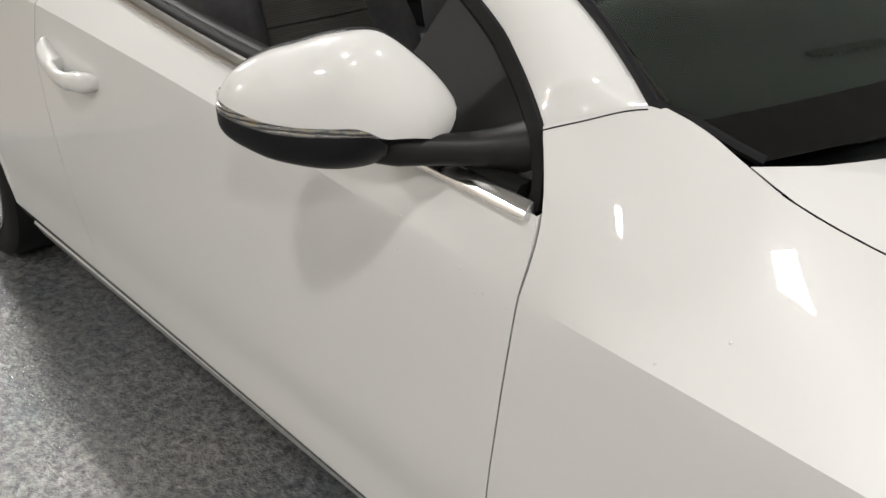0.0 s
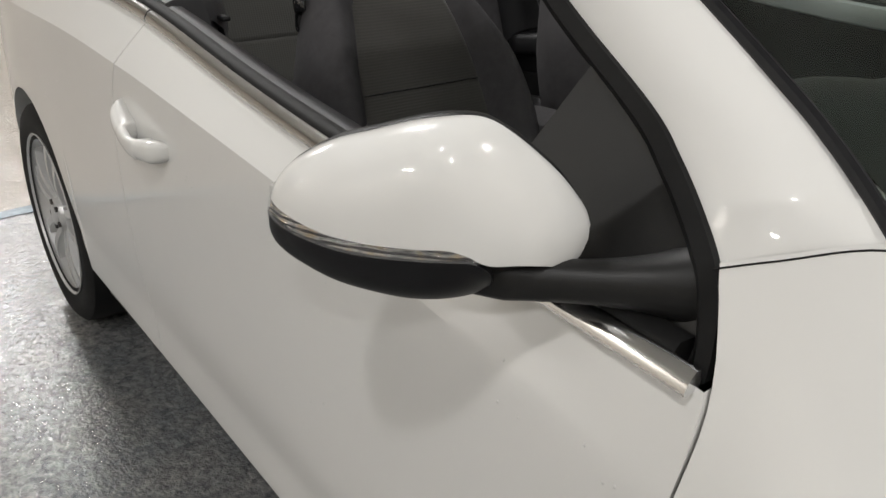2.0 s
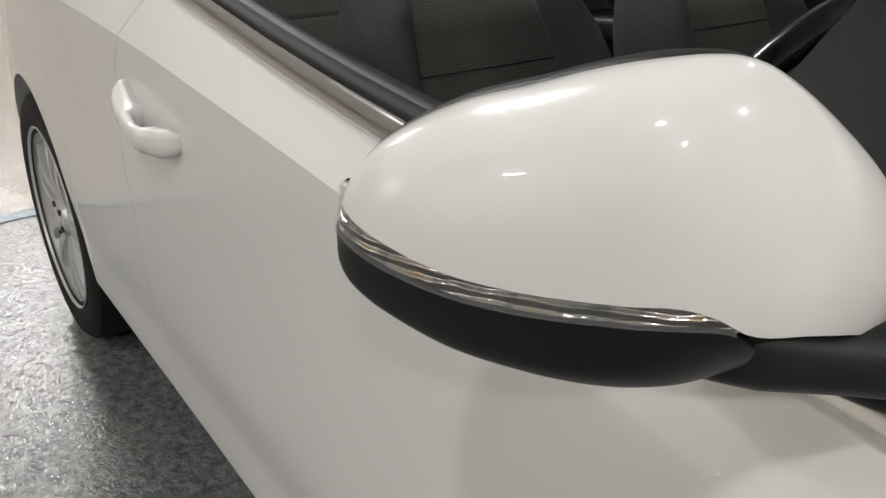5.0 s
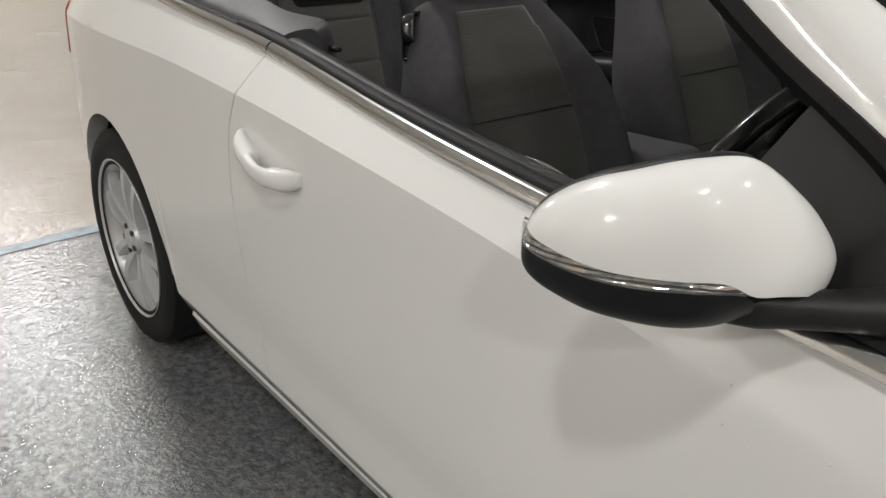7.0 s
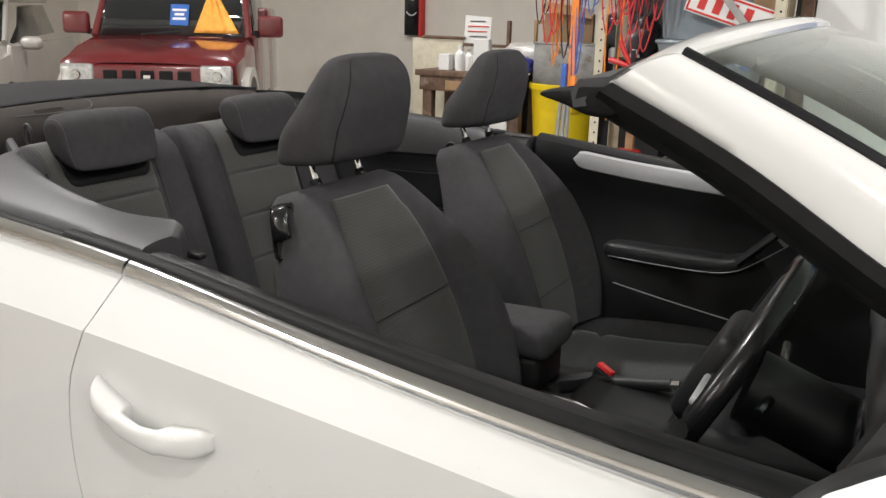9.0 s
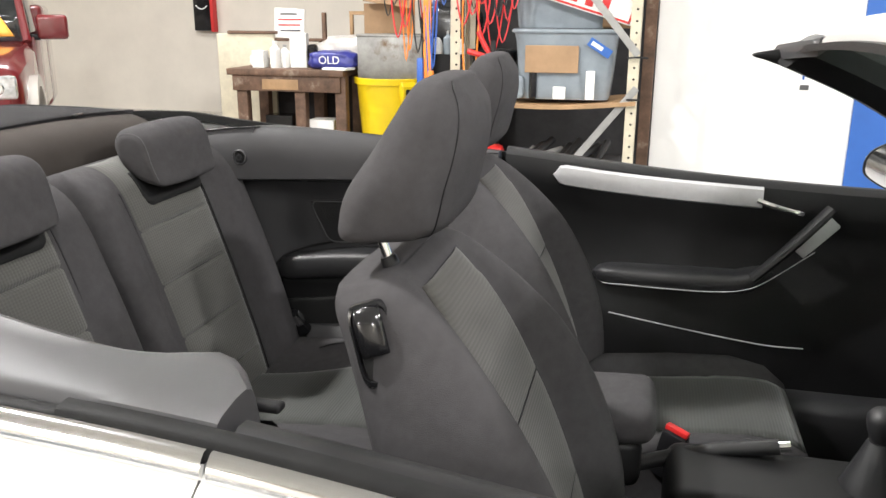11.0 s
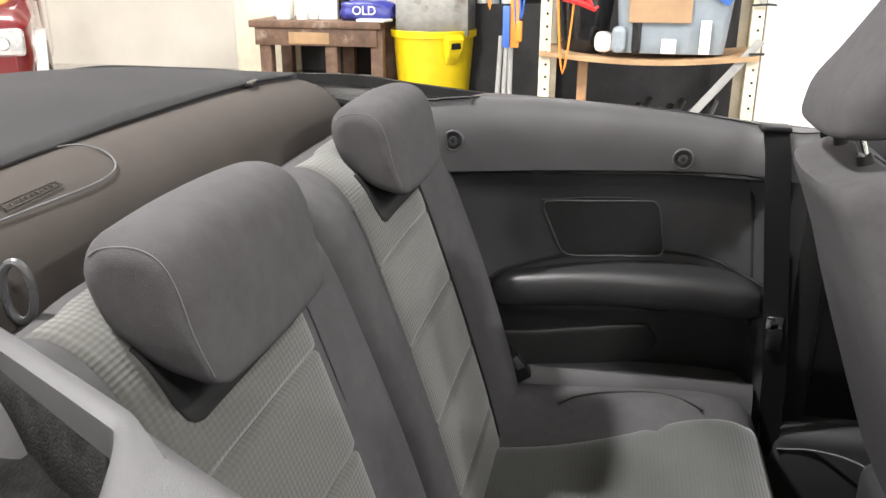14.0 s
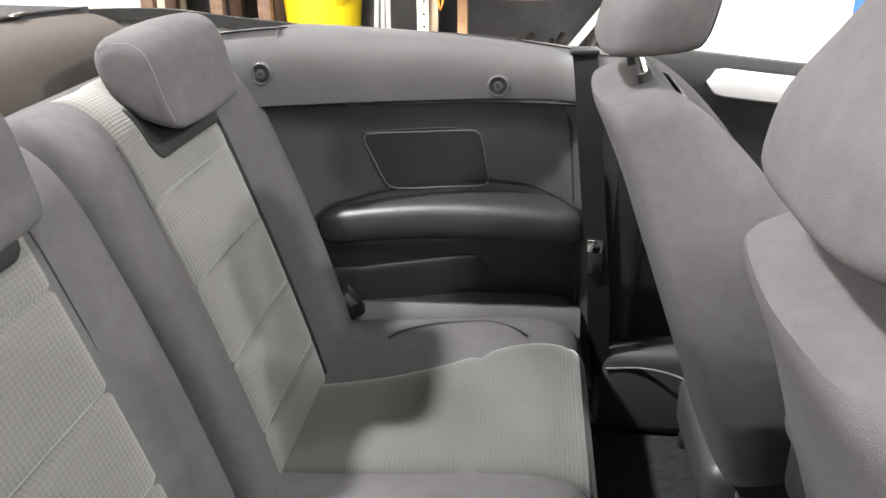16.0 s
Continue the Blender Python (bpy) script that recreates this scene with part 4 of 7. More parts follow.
# ---- the convertible: interior ----
CREST = {  # inner edge of the quarter trims: (x, distance from the middle, height)
    1: [(0.02, 0.490, 1.035), (0.120, 0.530, 1.048), (0.195, 0.552, 1.055), (0.25, 0.570, 1.057), (0.35, 0.598, 1.056), (0.45, 0.620, 1.048), (0.60, 0.648, 1.034), (0.70, 0.650, 1.020), (0.745, 0.635, 1.014), (0.785, 0.612, 1.008), (0.815, 0.628, 1.004), (0.845, 0.668, 1.000)],
    -1: [(0.02, 0.375, 1.040), (0.10, 0.425, 1.047), (0.175, 0.470, 1.051), (0.25, 0.514, 1.053), (0.335, 0.563, 1.054), (0.423, 0.600, 1.050), (0.494, 0.630, 1.045), (0.60, 0.652, 1.034), (0.70, 0.655, 1.020), (0.745, 0.640, 1.014), (0.785, 0.614, 1.008), (0.815, 0.630, 1.004), (0.845, 0.670, 1.000)]}
WELL_END = 0.240


def crest(x, sgn=1):
    return lerp_table([(p[0], p[1]) for p in CREST[sgn]], x), lerp_table([(p[0], p[2]) for p in CREST[sgn]], x)


def sided(name, bm, material, parent, label="", only=None, **kw):
    """The same part on both sides of the car, built for its left side."""
    out = []
    for sgn in (-1, 1):
        if only is not None and sgn != only:
            continue
        b = bm.copy() if sgn > 0 else mirrored(bm)
        out.append(part(name, b, material, parent[sgn] if isinstance(parent, dict) else parent, label, **kw))
    bm.free()
    return out


# quarter trim: upper pad with its rolled top; towards the rear only its inner strip goes on, beside the hood well
FELT = mat("black_well_felt", (0.010, 0.0098, 0.0095), 1.0, bump=1.0, bump_scale=420, vary=0.7, scale=45, spec=0.1)
QT = {}
for sgn in (-1, 1):
    rows = []
    rim = 0.024 if sgn < 0 else 0.015
    well, span = (0.244, 0.096) if sgn < 0 else (WELL_END, 0.04)
    stops = sorted([0.02 + (0.845 - 0.02) * i / 40 for i in range(41)] + [well + span * k for k in (-0.05, 0, 0.02, 0.06, 0.12, 0.2, 0.3, 0.45, 0.6, 0.8, 1.0)])
    for x in stops:
        yc, zc = crest(x, sgn)
        yb, zb = lerp_table(BELT_Y, x) - 0.026, lerp_table(BELT_Z, x) + 0.010
        sec = [(yb, zb), (yb - 0.006, zb + 0.010)]
        if x < well:
            yb = yc + rim
            sec = [(yb, zc - 0.040), (yb - 0.002, zc - 0.010)]
            zb = zc - 0.013
        elif x < well + span:
            ease = math.sqrt(1 - (1 - (x - well) / span) ** 2) if sgn > 0 else 1.14 * ((x - well) / span) ** 2 / ((x - well) / span + 0.14)
            yb, zb = yc + rim + (yb - yc - rim) * ease, zc - 0.013 + (zb - zc + 0.013) * ease
            sec = [(yb, zb - 0.04), (yb - 0.003, zb + 0.008)]
        for k in range(1, 6):
            u = k / 6
            sec.append((yb + (yc - yb) * u, zb + 0.010 + (zc - zb - 0.010) * u + 0.004 * math.sin(math.pi * u)))
        sec += [(yc + min(0.022, 0.7 * (yb - yc)), zc - 0.002), (yc + min(0.009, 0.4 * (yb - yc)), zc - 0.008), (yc, zc - 0.018)] if sgn > 0 else [(yc + min(0.014, 0.6 * (yb - yc)), zc - 0.0005), (yc + 0.006, zc - 0.003), (yc + 0.001, zc - 0.008), (yc - 0.003, zc - 0.018)]
        sec += [(yc - 0.007, zc - 0.034), (yc - 0.011, zc - 0.055), (yc - 0.012, zc - 0.08), (yc - 0.010, 0.928), (yc + 0.01, 0.922)]
        rows.append([Vector((x, sgn * y, z)) for y, z in sec])
    bm = loft(rows, caps=True)
    if sgn < 0:
        bmesh.ops.reverse_faces(bm, faces=bm.faces)
    QT[sgn] = part("quarter_trim", bm, GREY_TRIM, car, "grey soft-touch quarter trim", sharp=35)
    lining = [(x, crest(x, sgn)[0] + rim - 0.003) for x in (-0.02, 0.02, 0.06, 0.10, 0.14, 0.18, 0.21, well - 0.006)] + [(well + 0.010, crest(well, sgn)[0] + rim + 0.016), (well + 0.4 * span, 0.62), (well + 0.9 * span, 0.73)]
    part("well_lining", loft([[Vector((x, sgn * y, z)) for z in (1.034, 1.0, 0.97, 0.93)] for x, y in lining]), FELT, QT[sgn], "black felt lining of the hood well", thick=0.004)
    if sgn < 0:
        rows = [[Vector((x, -y, 0.985 - 0.006 * math.sin(40 * y + 34 * x))) for y in [crest(x, sgn)[0] + 0.008 + (0.74 - crest(x, sgn)[0]) * k / 8 for k in range(9)]] for x in [-0.06 + 0.31 * i / 12 for i in range(13)]]
        part("well_floor", loft(rows), FELT, QT[sgn], "black felt floor of the hood well", thick=0.004)
        loop = [(0.060 + 0.013 * math.cos(a) + 0.004 * math.sin(a), -0.366 - 0.004 * math.sin(a), 1.048 + 0.026 * math.sin(a)) for a in [2 * math.pi * k / 28 for k in range(28)]]
        part("hood_guide_loop", tube(loop, 0.0034, 8, True, 1), FRAME_GREY, QT[sgn], "grey plastic guide loop beside the hood")

# lower quarter panel with its hollow, arm rest and pocket
def quarter_y(x, z):
    yc, _ = crest(x)
    base = max(yc, 0.60) - 0.006
    hollow = 0.035 * max(0, min(1, (0.93 - z) / 0.05)) * max(0, min(1, (x - 0.20) / 0.10)) * max(0, min(1, (0.80 - x) / 0.05))
    return base + hollow


rows = []
for i in range(41):
    x = 0.13 + (0.835 - 0.13) * i / 40
    rows.append([Vector((x, quarter_y(x, z), z)) for z in [0.932 - 0.55 * k / 30 for k in range(31)]])
sided("quarter_panel", loft(rows), QUARTER_LOW, QT, "dark grey moulded side panel")

rows = []
for i in range(31):
    u = i / 30
    x = 0.265 + 0.52 * u
    e = (1 - abs(2 * u - 1) ** 12) ** 0.5
    cz = 0.688 + 0.022 * math.sin(math.pi * u) + 0.014 * u
    yy = 0.640
    rows.append([Vector((x, yy - 0.056 * e * math.copysign(abs(math.cos(t)) ** 0.45, math.cos(t)), cz - 0.010 + 0.036 * max(e, 0.15) * math.copysign(abs(math.sin(t)) ** 0.55, math.sin(t)))) for t in [2 * math.pi * k / 24 for k in range(24)]])
sided("arm_rest", loft(rows, close_ring=True, caps=True), LEATHERETTE, QT, "padded black side arm rest", only=1)

LOWER_BLACK = mat("gloss_black_lower_panel", (0.007, 0.007, 0.0075), 0.38, vary=0.2, scale=14, bump=0.1, bump_scale=700)
sided("arm_rest_groove", tube([(x, quarter_y(x, z) - 0.002, z) for x, z in ((0.255, 0.672), (0.285, 0.712), (0.36, 0.742), (0.45, 0.758), (0.53, 0.763), (0.62, 0.760), (0.70, 0.748), (0.785, 0.722))], 0.0032, 6, False, 4), BLACK_VOID, QT, only=1)
# seams of the side panel and its dark lower part
for pts in ([(0.165, 0.915), (0.172, 0.870), (0.196, 0.757), (0.230, 0.593), (0.248, 0.532)], [(0.722, 0.925), (0.745, 0.870), (0.762, 0.666), (0.772, 0.500)], [(0.165, 0.9215), (0.30, 0.9215), (0.45, 0.9215), (0.60, 0.9215), (0.75, 0.9215), (0.82, 0.9215)]):
    sided("panel_seam", tube([(x, quarter_y(x, z) - 0.0012, z) for x, z in pts], 0.0036, 6, False, 4), BLACK_VOID, QT, only=1)
rows = [[Vector((x, quarter_y(x, z) - 0.003, z)) for z in [0.640 - 0.16 * k / 8 for k in range(9)]] for x in [0.262 + (0.775 - 0.262) * i / 20 for i in range(21)]]
sided("lower_panel", loft(rows), LOWER_BLACK, QT, "black lower side panel", only=1)

# loudspeaker grille: frame and slats
def grille_pt(u, v):
    x = 0.364 + 0.216 * u + 0.046 * v - 0.026 * u * v
    z = 0.862 - 0.108 * v
    return Vector((x, quarter_y(x, z) - 0.006, z))


ring = [grille_pt(*p) for p in [(0.09, 0), (0.5, 0), (0.91, 0), (0.975, 0.05), (1, 0.16), (1, 0.5), (1, 0.82), (0.97, 0.95), (0.88, 1), (0.5, 1), (0.14, 1), (0.03, 0.95), (0, 0.82), (0, 0.5), (0, 0.16), (0.025, 0.05)]]
grille = sided("speaker_frame", tube(ring, 0.0016, 8, True, 3), FRAME_GREY, QT, "dark cloth loudspeaker grille", only=1)
rows = [[grille_pt(0.5 + (0.49 - 0.05 * abs(2 * k / 10 - 1) ** 8) * (2 * i / 10 - 1), k / 10) + Vector((0, 0.0018, 0)) for k in range(11)] for i in range(11)]
SPEAKER_CLOTH = mat("black_speaker_cloth", (0.013, 0.013, 0.0138), 0.75, vary=0.15, scale=40, bump=0.6, bump_scale=1400, spec=0.3)
sided("speaker_cloth", loft(rows), SPEAKER_CLOTH, QT, only=1)
sided("speaker_trim_line", tube([grille_pt(0.02, -0.02), grille_pt(0.4, -0.05), grille_pt(0.75, -0.05), grille_pt(0.85, -0.02)], 0.0015, 6, False, 4), DARK_TRIM, QT, only=1)

# round fixing caps on the pad
for fx, fz in ((0.214, 0.985), (0.613, 0.951)):
    yc, _ = crest(fx)
    rows = []
    for r, d in ((0.0195, 0.004), (0.0190, -0.002), (0.0178, -0.0032), (0.0160, -0.0032), (0.0150, 0.004)):
        rows.append([Vector((fx + r * math.cos(t), yc - 0.0145 + d + 0.0, fz + r * math.sin(t))) for t in [2 * math.pi * k / 24 for k in range(24)]])
    sided("fixing_cap", loft(rows, close_ring=True, caps=True), GREY_TRIM, QT, "round grey fixing cap with a dark centre", only=1)
    sided("cap_ring", cyl(0.0086, 0.0080, 0.0050, 24, (fx, yc - 0.0155, fz), pose(0, 0, 0, 90)), QUARTER_LOW, QT, "dark grey inner ring", only=1)
    sided("cap_plug", merge(cyl(0.0158, 0.0158, 0.0020, 28, (fx, yc - 0.0140, fz), pose(0, 0, 0, 90)), cyl(0.0042, 0.0040, 0.0020, 16, (fx, yc - 0.0184, fz), pose(0, 0, 0, 90))), BLACK_VOID, QT, "black plug", only=1)

# side pocket
POCKET = mat("black_pocket_lining", (0.006, 0.006, 0.006), 0.55, vary=0.2, scale=15)
rows = []
for i in range(17):
    u = i / 16
    x = 0.270 + 0.330 * u
    e = (1 - abs(2 * u - 1) ** 14) ** 0.5
    face = quarter_y(x, 0.55) - 0.004
    rows.append([Vector((x, face - 0.007 * e * math.copysign(abs(math.cos(t)) ** 0.5, math.cos(t)), 0.545 + 0.032 * u + (0.047 - 0.008 * u) * max(e, 0.1) * math.copysign(abs(math.sin(t)) ** 0.35, math.sin(t)))) for t in [2 * math.pi * k / 20 for k in range(20)]])
sided("side_pocket", loft(rows, close_ring=True, caps=True), POCKET, QT, "black moulded side pocket", only=1)

# front seat belt on the pillar
BELT_RUN = {1: [(0.760, 0.622, 1.012), (0.765, 0.604, 0.975), (0.778, 0.598, 0.85), (0.795, 0.598, 0.70), (0.812, 0.602, 0.55), (0.82, 0.62, 0.38)],
            -1: [(0.834, 0.662, 0.955), (0.832, 0.645, 0.940), (0.812, 0.622, 0.85), (0.798, 0.618, 0.70), (0.795, 0.625, 0.55), (0.79, 0.64, 0.40)]}
for sgn in (-1, 1):
    m = 1 if sgn > 0 else -1
    rows = [[Vector((x - 0.021, m * y, z)), Vector((x + 0.021, m * (y - 0.004), z)), Vector((x + 0.021, m * (y - 0.0055), z)), Vector((x - 0.021, m * (y - 0.0015), z))] for x, y, z in BELT_RUN[sgn]]
    belt = part("seat_belt", loft(rows, close_ring=True, caps=True), WEB, car, "black seat belt hanging from the pillar")
    part("belt_tongue", rbox(0.030, 0.007, 0.026, 0.004, 2, (0.797, m * 0.5945, 0.668)), CHROME_BRIGHT, belt, "chrome belt tongue")
    part("belt_clip", rbox(0.030, 0.012, 0.044, 0.005, 2, (0.800, m * 0.5955, 0.634)), GLOSS_BLACK, belt)
    part("belt_guide", rbox(0.050 if sgn > 0 else 0.044, 0.044 if sgn > 0 else 0.018, 0.010, 0.004, 3, (BELT_RUN[sgn][0][0], m * 0.632, BELT_RUN[sgn][0][2] + 0.002)), BLACK_PLASTIC, belt, "black belt guide")
    part("pillar_cover", rbox(0.08, 0.05, 0.60, 0.02, 3, (0.850, m * 0.672, 0.625)), QUARTER_LOW, car)

# door cards
def card_section(x, lift=0.0):
    zb = lerp_table(BELT_Z, x) + lift
    yb = lerp_table(BELT_Y, x) - 0.026
    return [(yb, zb + 0.014), (yb - 0.010, zb + 0.019), (yb - 0.028, zb + 0.017), (yb - 0.045, zb + 0.004), (yb - 0.052, zb - 0.025), (yb - 0.050, zb - 0.06), (yb - 0.040, zb - 0.085), (yb - 0.035, 0.78), (yb - 0.045, 0.70), (yb - 0.075, 0.60), (yb - 0.080, 0.54), (yb - 0.075, 0.40), (yb - 0.09, 0.30)]


for side, lift in ((-1, 0.0), (1, 0.020)):
    rows = []
    for i in range(41):
        x = 0.862 + (2.02 - 0.862) * i / 40
        rows.append([Vector((x, *p)) for p in card_section(x, lift)])
    sided("door_card", loft(rows), DARK_TRIM, DOORS, "black moulded door lining", only=side)
# silver trim with rounded tail
for side, lift in ((-1, -0.041), (1, -0.008)):
    rows = []
    for i in range(33):
        u = i / 32
        x = 0.983 + 0.497 * u
        e = (1 - (1 - min(u / 0.07, 1)) ** 2.2) ** 0.5
        zc = lerp_table(BELT_Z, x) + lift + 0.02 * max(0, x - 1.1)
        h = 0.0265 * max(e, 0.05)
        yy = lerp_table(BELT_Y, x) - 0.080
        rows.append([Vector((x, yy + 0.006, zc + h)), Vector((x, yy - 0.003, zc + h * 0.8)), Vector((x, yy - 0.006, zc)), Vector((x, yy - 0.003, zc - h * 0.8)), Vector((x, yy + 0.006, zc - h))])
    sided("door_trim_strip", loft(rows), SILVER_TRIM, DOORS, "brushed silver door trim", only=side)
sided("door_pull", tube([(1.47, 0.715, 0.908), (1.50, 0.700, 0.900), (1.545, 0.698, 0.888), (1.57, 0.71, 0.882)], 0.007, 10, False, 4), CHROME, DOORS, "chrome inner door handle")
# arm rest on the door with its bright line
rows = []
for i in range(31):
    u = i / 30
    x = 1.09 + 0.43 * u
    e = (1 - abs(2 * u - 1) ** 8) ** 0.5
    rise = 0.13 * max(0, u - 0.80) ** 1.0
    rows.append([Vector((x, 0.705 - 0.045 * e * math.copysign(abs(math.cos(t)) ** 0.6, math.cos(t)), 0.705 + rise + 0.026 * max(e, 0.1) * math.copysign(abs(math.sin(t)) ** 0.6, math.sin(t)))) for t in [2 * math.pi * k / 20 for k in range(20)]])
sided("door_arm_rest", loft(rows, close_ring=True, caps=True), LEATHERETTE, DOORS, "padded door arm rest")
sided("door_bright_line", tube([(1.118, 0.663, 0.690), (1.30, 0.659, 0.688), (1.40, 0.658, 0.691), (1.455, 0.658, 0.701), (1.50, 0.660, 0.724), (1.60, 0.668, 0.802)], 0.0013, 8, False, 5), SILVER_TRIM, DOORS, "thin bright line")
sided("door_grip", tube([(1.47, 0.672, 0.725), (1.54, 0.675, 0.80), (1.63, 0.695, 0.90)], 0.020, 10, False, 5, 0.6), DARK_TRIM, DOORS)
sided("switch_panel", rbox(0.11, 0.012, 0.040, 0.005, 2, (1.60, 0.682, 0.835), pose(0, 0, 0, 0, -48, 0)), SILVER_TRIM, DOORS, "silver switch panel")
sided("door_pocket_edge", tube([(1.138, 0.668, 0.612), (1.30, 0.660, 0.590), (1.50, 0.655, 0.566), (1.60, 0.662, 0.562)], 0.0018, 8, False, 5), SILVER_TRIM, DOORS, "grey pocket edge")

# floor pan, sill trims and tunnel
part("cabin_floor", rbox(1.75, 1.30, 0.03, 0.01, 2, (1.38, 0, 0.235)), CARPET, car, "black carpeted cabin floor")
part("tunnel", rbox(1.6, 0.26, 0.24, 0.06, 4, (1.40, 0, 0.34)), CARPET, car)
sided("inner_sill", rbox(1.3, 0.10, 0.20, 0.03, 4, (1.47, 0.655, 0.345)), QUARTER_LOW, car)

# ---- front seats ----
def seat_outline(w, th, bol):
    """Plan section of a seat back: (across, forward) points, with raised side bolsters."""
    return [(-w * 0.98, -0.01), (-w, th * 0.45), (-w * 0.96, th * 0.80 + bol * 0.6), (-w * 0.84, th + bol), (-w * 0.70, th + bol * 0.75), (-w * 0.56, th + bol * 0.05), (-w * 0.3, th), (0, th), (w * 0.3, th), (w * 0.56, th + bol * 0.05), (w * 0.70, th + bol * 0.75), (w * 0.84, th + bol), (w * 0.96, th * 0.80 + bol * 0.6), (w, th * 0.45), (w * 0.98, -0.015), (w * 0.86, -0.048), (w * 0.3, -0.06), (-w * 0.3, -0.06), (-w * 0.86, -0.048)]


BACK_SECTIONS = [  # height along the back, half width, thickness, bolster, set-back
    (0.000, 0.240, 0.071, 0.056, 0.000), (0.100, 0.252, 0.080, 0.070, 0.000), (0.220, 0.256, 0.080, 0.073, 0.000), (0.340, 0.240, 0.074, 0.062, 0.000),
    (0.430, 0.208, 0.066, 0.039, 0.000), (0.500, 0.178, 0.055, 0.020, -0.004), (0.545, 0.158, 0.042, 0.006, -0.008), (0.565, 0.130, 0.022, 0.000, -0.006)]


def front_seat(cx_hip, cy, cz_hip, lean):
    """A front seat whose back starts at the hip point and leans by so many degrees."""
    frame_m = pose(cx_hip, cy, cz_hip, 0, -lean, 0)
    secs = catmull(BACK_SECTIONS, 4)
    rows = []
    for s in secs:
        ring = catmull([(a, b) for a, b in seat_outline(s[1], s[2], s[3])], 3, True)
        rows.append([frame_m @ Vector((p.y + s[4], p.x, s[0])) for p in ring])
    seat = part("front_seat", loft(rows, close_ring=True, caps=True), SEAT_CLOTH, car, "charcoal cloth front seat with ribbed grey inserts", sharp=70)
    # ribbed insert on the back
    rows = []
    for s in catmull(BACK_SECTIONS, 6):
        if s[0] > 0.535:
            continue
        half = s[1] * (0.655 - 0.06 * (s[0] / 0.55))
        if s[0] > 0.49:
            half *= 0.93
        row = []
        for j in range(17):
            w = -1 + 2 * j / 16
            groove = -0.006 * (math.exp(-((s[0] - 0.31) / 0.006) ** 2) + math.exp(-((s[0] - 0.13) / 0.006) ** 2))
            lift = 0.006 * (1 - abs(w) ** 6)
            row.append(frame_m @ Vector((s[2] + s[4] + 0.0015 + lift + groove * 0.8 + (s[3] * 0.06 * abs(w) ** 3), w * half, s[0])))
        rows.append(row)
    part("backrest_insert", loft(rows), INSERT_BACK, seat, "ribbed grey cloth insert", thick=0.003, sharp=70)
    for hs, deep in ((0.31, 0.0757), (0.13, 0.0800)):
        pts = [frame_m @ Vector((deep + 0.0080, w * 0.138, hs)) for w in (-1, -0.5, 0, 0.5, 1)]
        part("backrest_seam", tube(pts, 0.0013, 6, False, 2), DARK_TRIM, seat)
    # top cap around the head restraint posts
    part("post_plate", turned(rbox(0.036, 0.160, 0.010, 0.005, 3, (0.004, 0, 0.5575)), frame_m), BLACK_PLASTIC, seat, "black head restraint plate")
    # posts
    for w in (-1, 1):
        part("head_post", tube([frame_m @ Vector((0.004, w * 0.068, 0.54)), frame_m @ Vector((0.004, w * 0.068, 0.66))], 0.0065, 12, False, 1), CHROME_BRIGHT, seat, "chrome head restraint post")
        part("post_collar", turned(cyl(0.012, 0.010, 0.012, 18, (0.004, w * 0.068, 0.571)), frame_m), BLACK_PLASTIC, seat)
    # head restraint, built upright
    hm = frame_m @ pose(0.048, 0, 0.596, 0, lean - 6, 0) @ Matrix.Diagonal((1.05, 1.02, 0.84, 1))
    secs = [(0.000, -0.026, 0, 0.050, 0.108, 3.2), (0.0025, -0.025, 0, 0.060, 0.120, 3.4), (0.008, -0.024, 0, 0.066, 0.127, 3.5), (0.025, -0.019, 0, 0.070, 0.132, 3.5), (0.07, -0.006, 0, 0.070, 0.134, 3.3), (0.12, 0.017, 0, 0.061, 0.127, 2.9), (0.17, 0.034, 0, 0.047, 0.114, 2.7), (0.20, 0.038, 0, 0.033, 0.098, 2.5), (0.214, 0.041, 0, 0.023, 0.076, 2.4), (0.2195, 0.042, 0, 0.008, 0.036, 2.3)]
    part("headrest", turned(pillow(secs, 44, 5), hm), SEAT_CLOTH, seat, "padded charcoal headrest", sharp=80)
    for w in (-1, 1):
        pts = []
        for k in range(2, 40):
            q = catmull(secs, 5)[k]
            x, y = superring(q[1], q[2], q[3], q[4], q[5], 44)[6 if w > 0 else 38]
            pts.append(hm @ Vector((x + 0.0004, y, q[0])))
        part("headrest_seam", tube(pts[::3], 0.0010, 6, False, 3), DARK_TRIM, seat)
    # tilt lever on the outer shoulder
    o = -1 if cy < 0 else 1
    lm = frame_m @ pose(-0.006, o * 0.171, 0.502, o * 14, 4, -o * 14) @ Matrix.Diagonal((0.9, 0.9, 0.9, 1))
    ring = [(x, z) for x, z in superring(0, 0, 0.028, 0.056, 5, 32)]
    rows = [[lm @ Vector((x * f, o * d, z * f)) for x, z in ring] for f, d in ((0.98, -0.02), (1.0, 0.002), (0.96, 0.0075), (0.86, 0.0085), (0.80, 0.005), (0.78, -0.006), (0.30, -0.007))]
    part("lever_bezel", loft(rows, close_ring=True, caps=True), GLOSS_BLACK, seat, "glossy black lever surround", sharp=50)
    rows = []
    for x, d, half in catmull([(0.050, 0.004, 0.016), (0.046, 0.017, 0.0175), (0.030, 0.0245, 0.0185), (0.005, 0.024, 0.0185), (-0.012, 0.020, 0.018), (-0.016, 0.013, 0.017), (-0.014, 0.002, 0.016)], 4):
        rows.append([lm @ Vector((half * w, o * (d - 0.004 * abs(w) ** 3), x)) for w in [-1 + k / 4 for k in range(9)]])
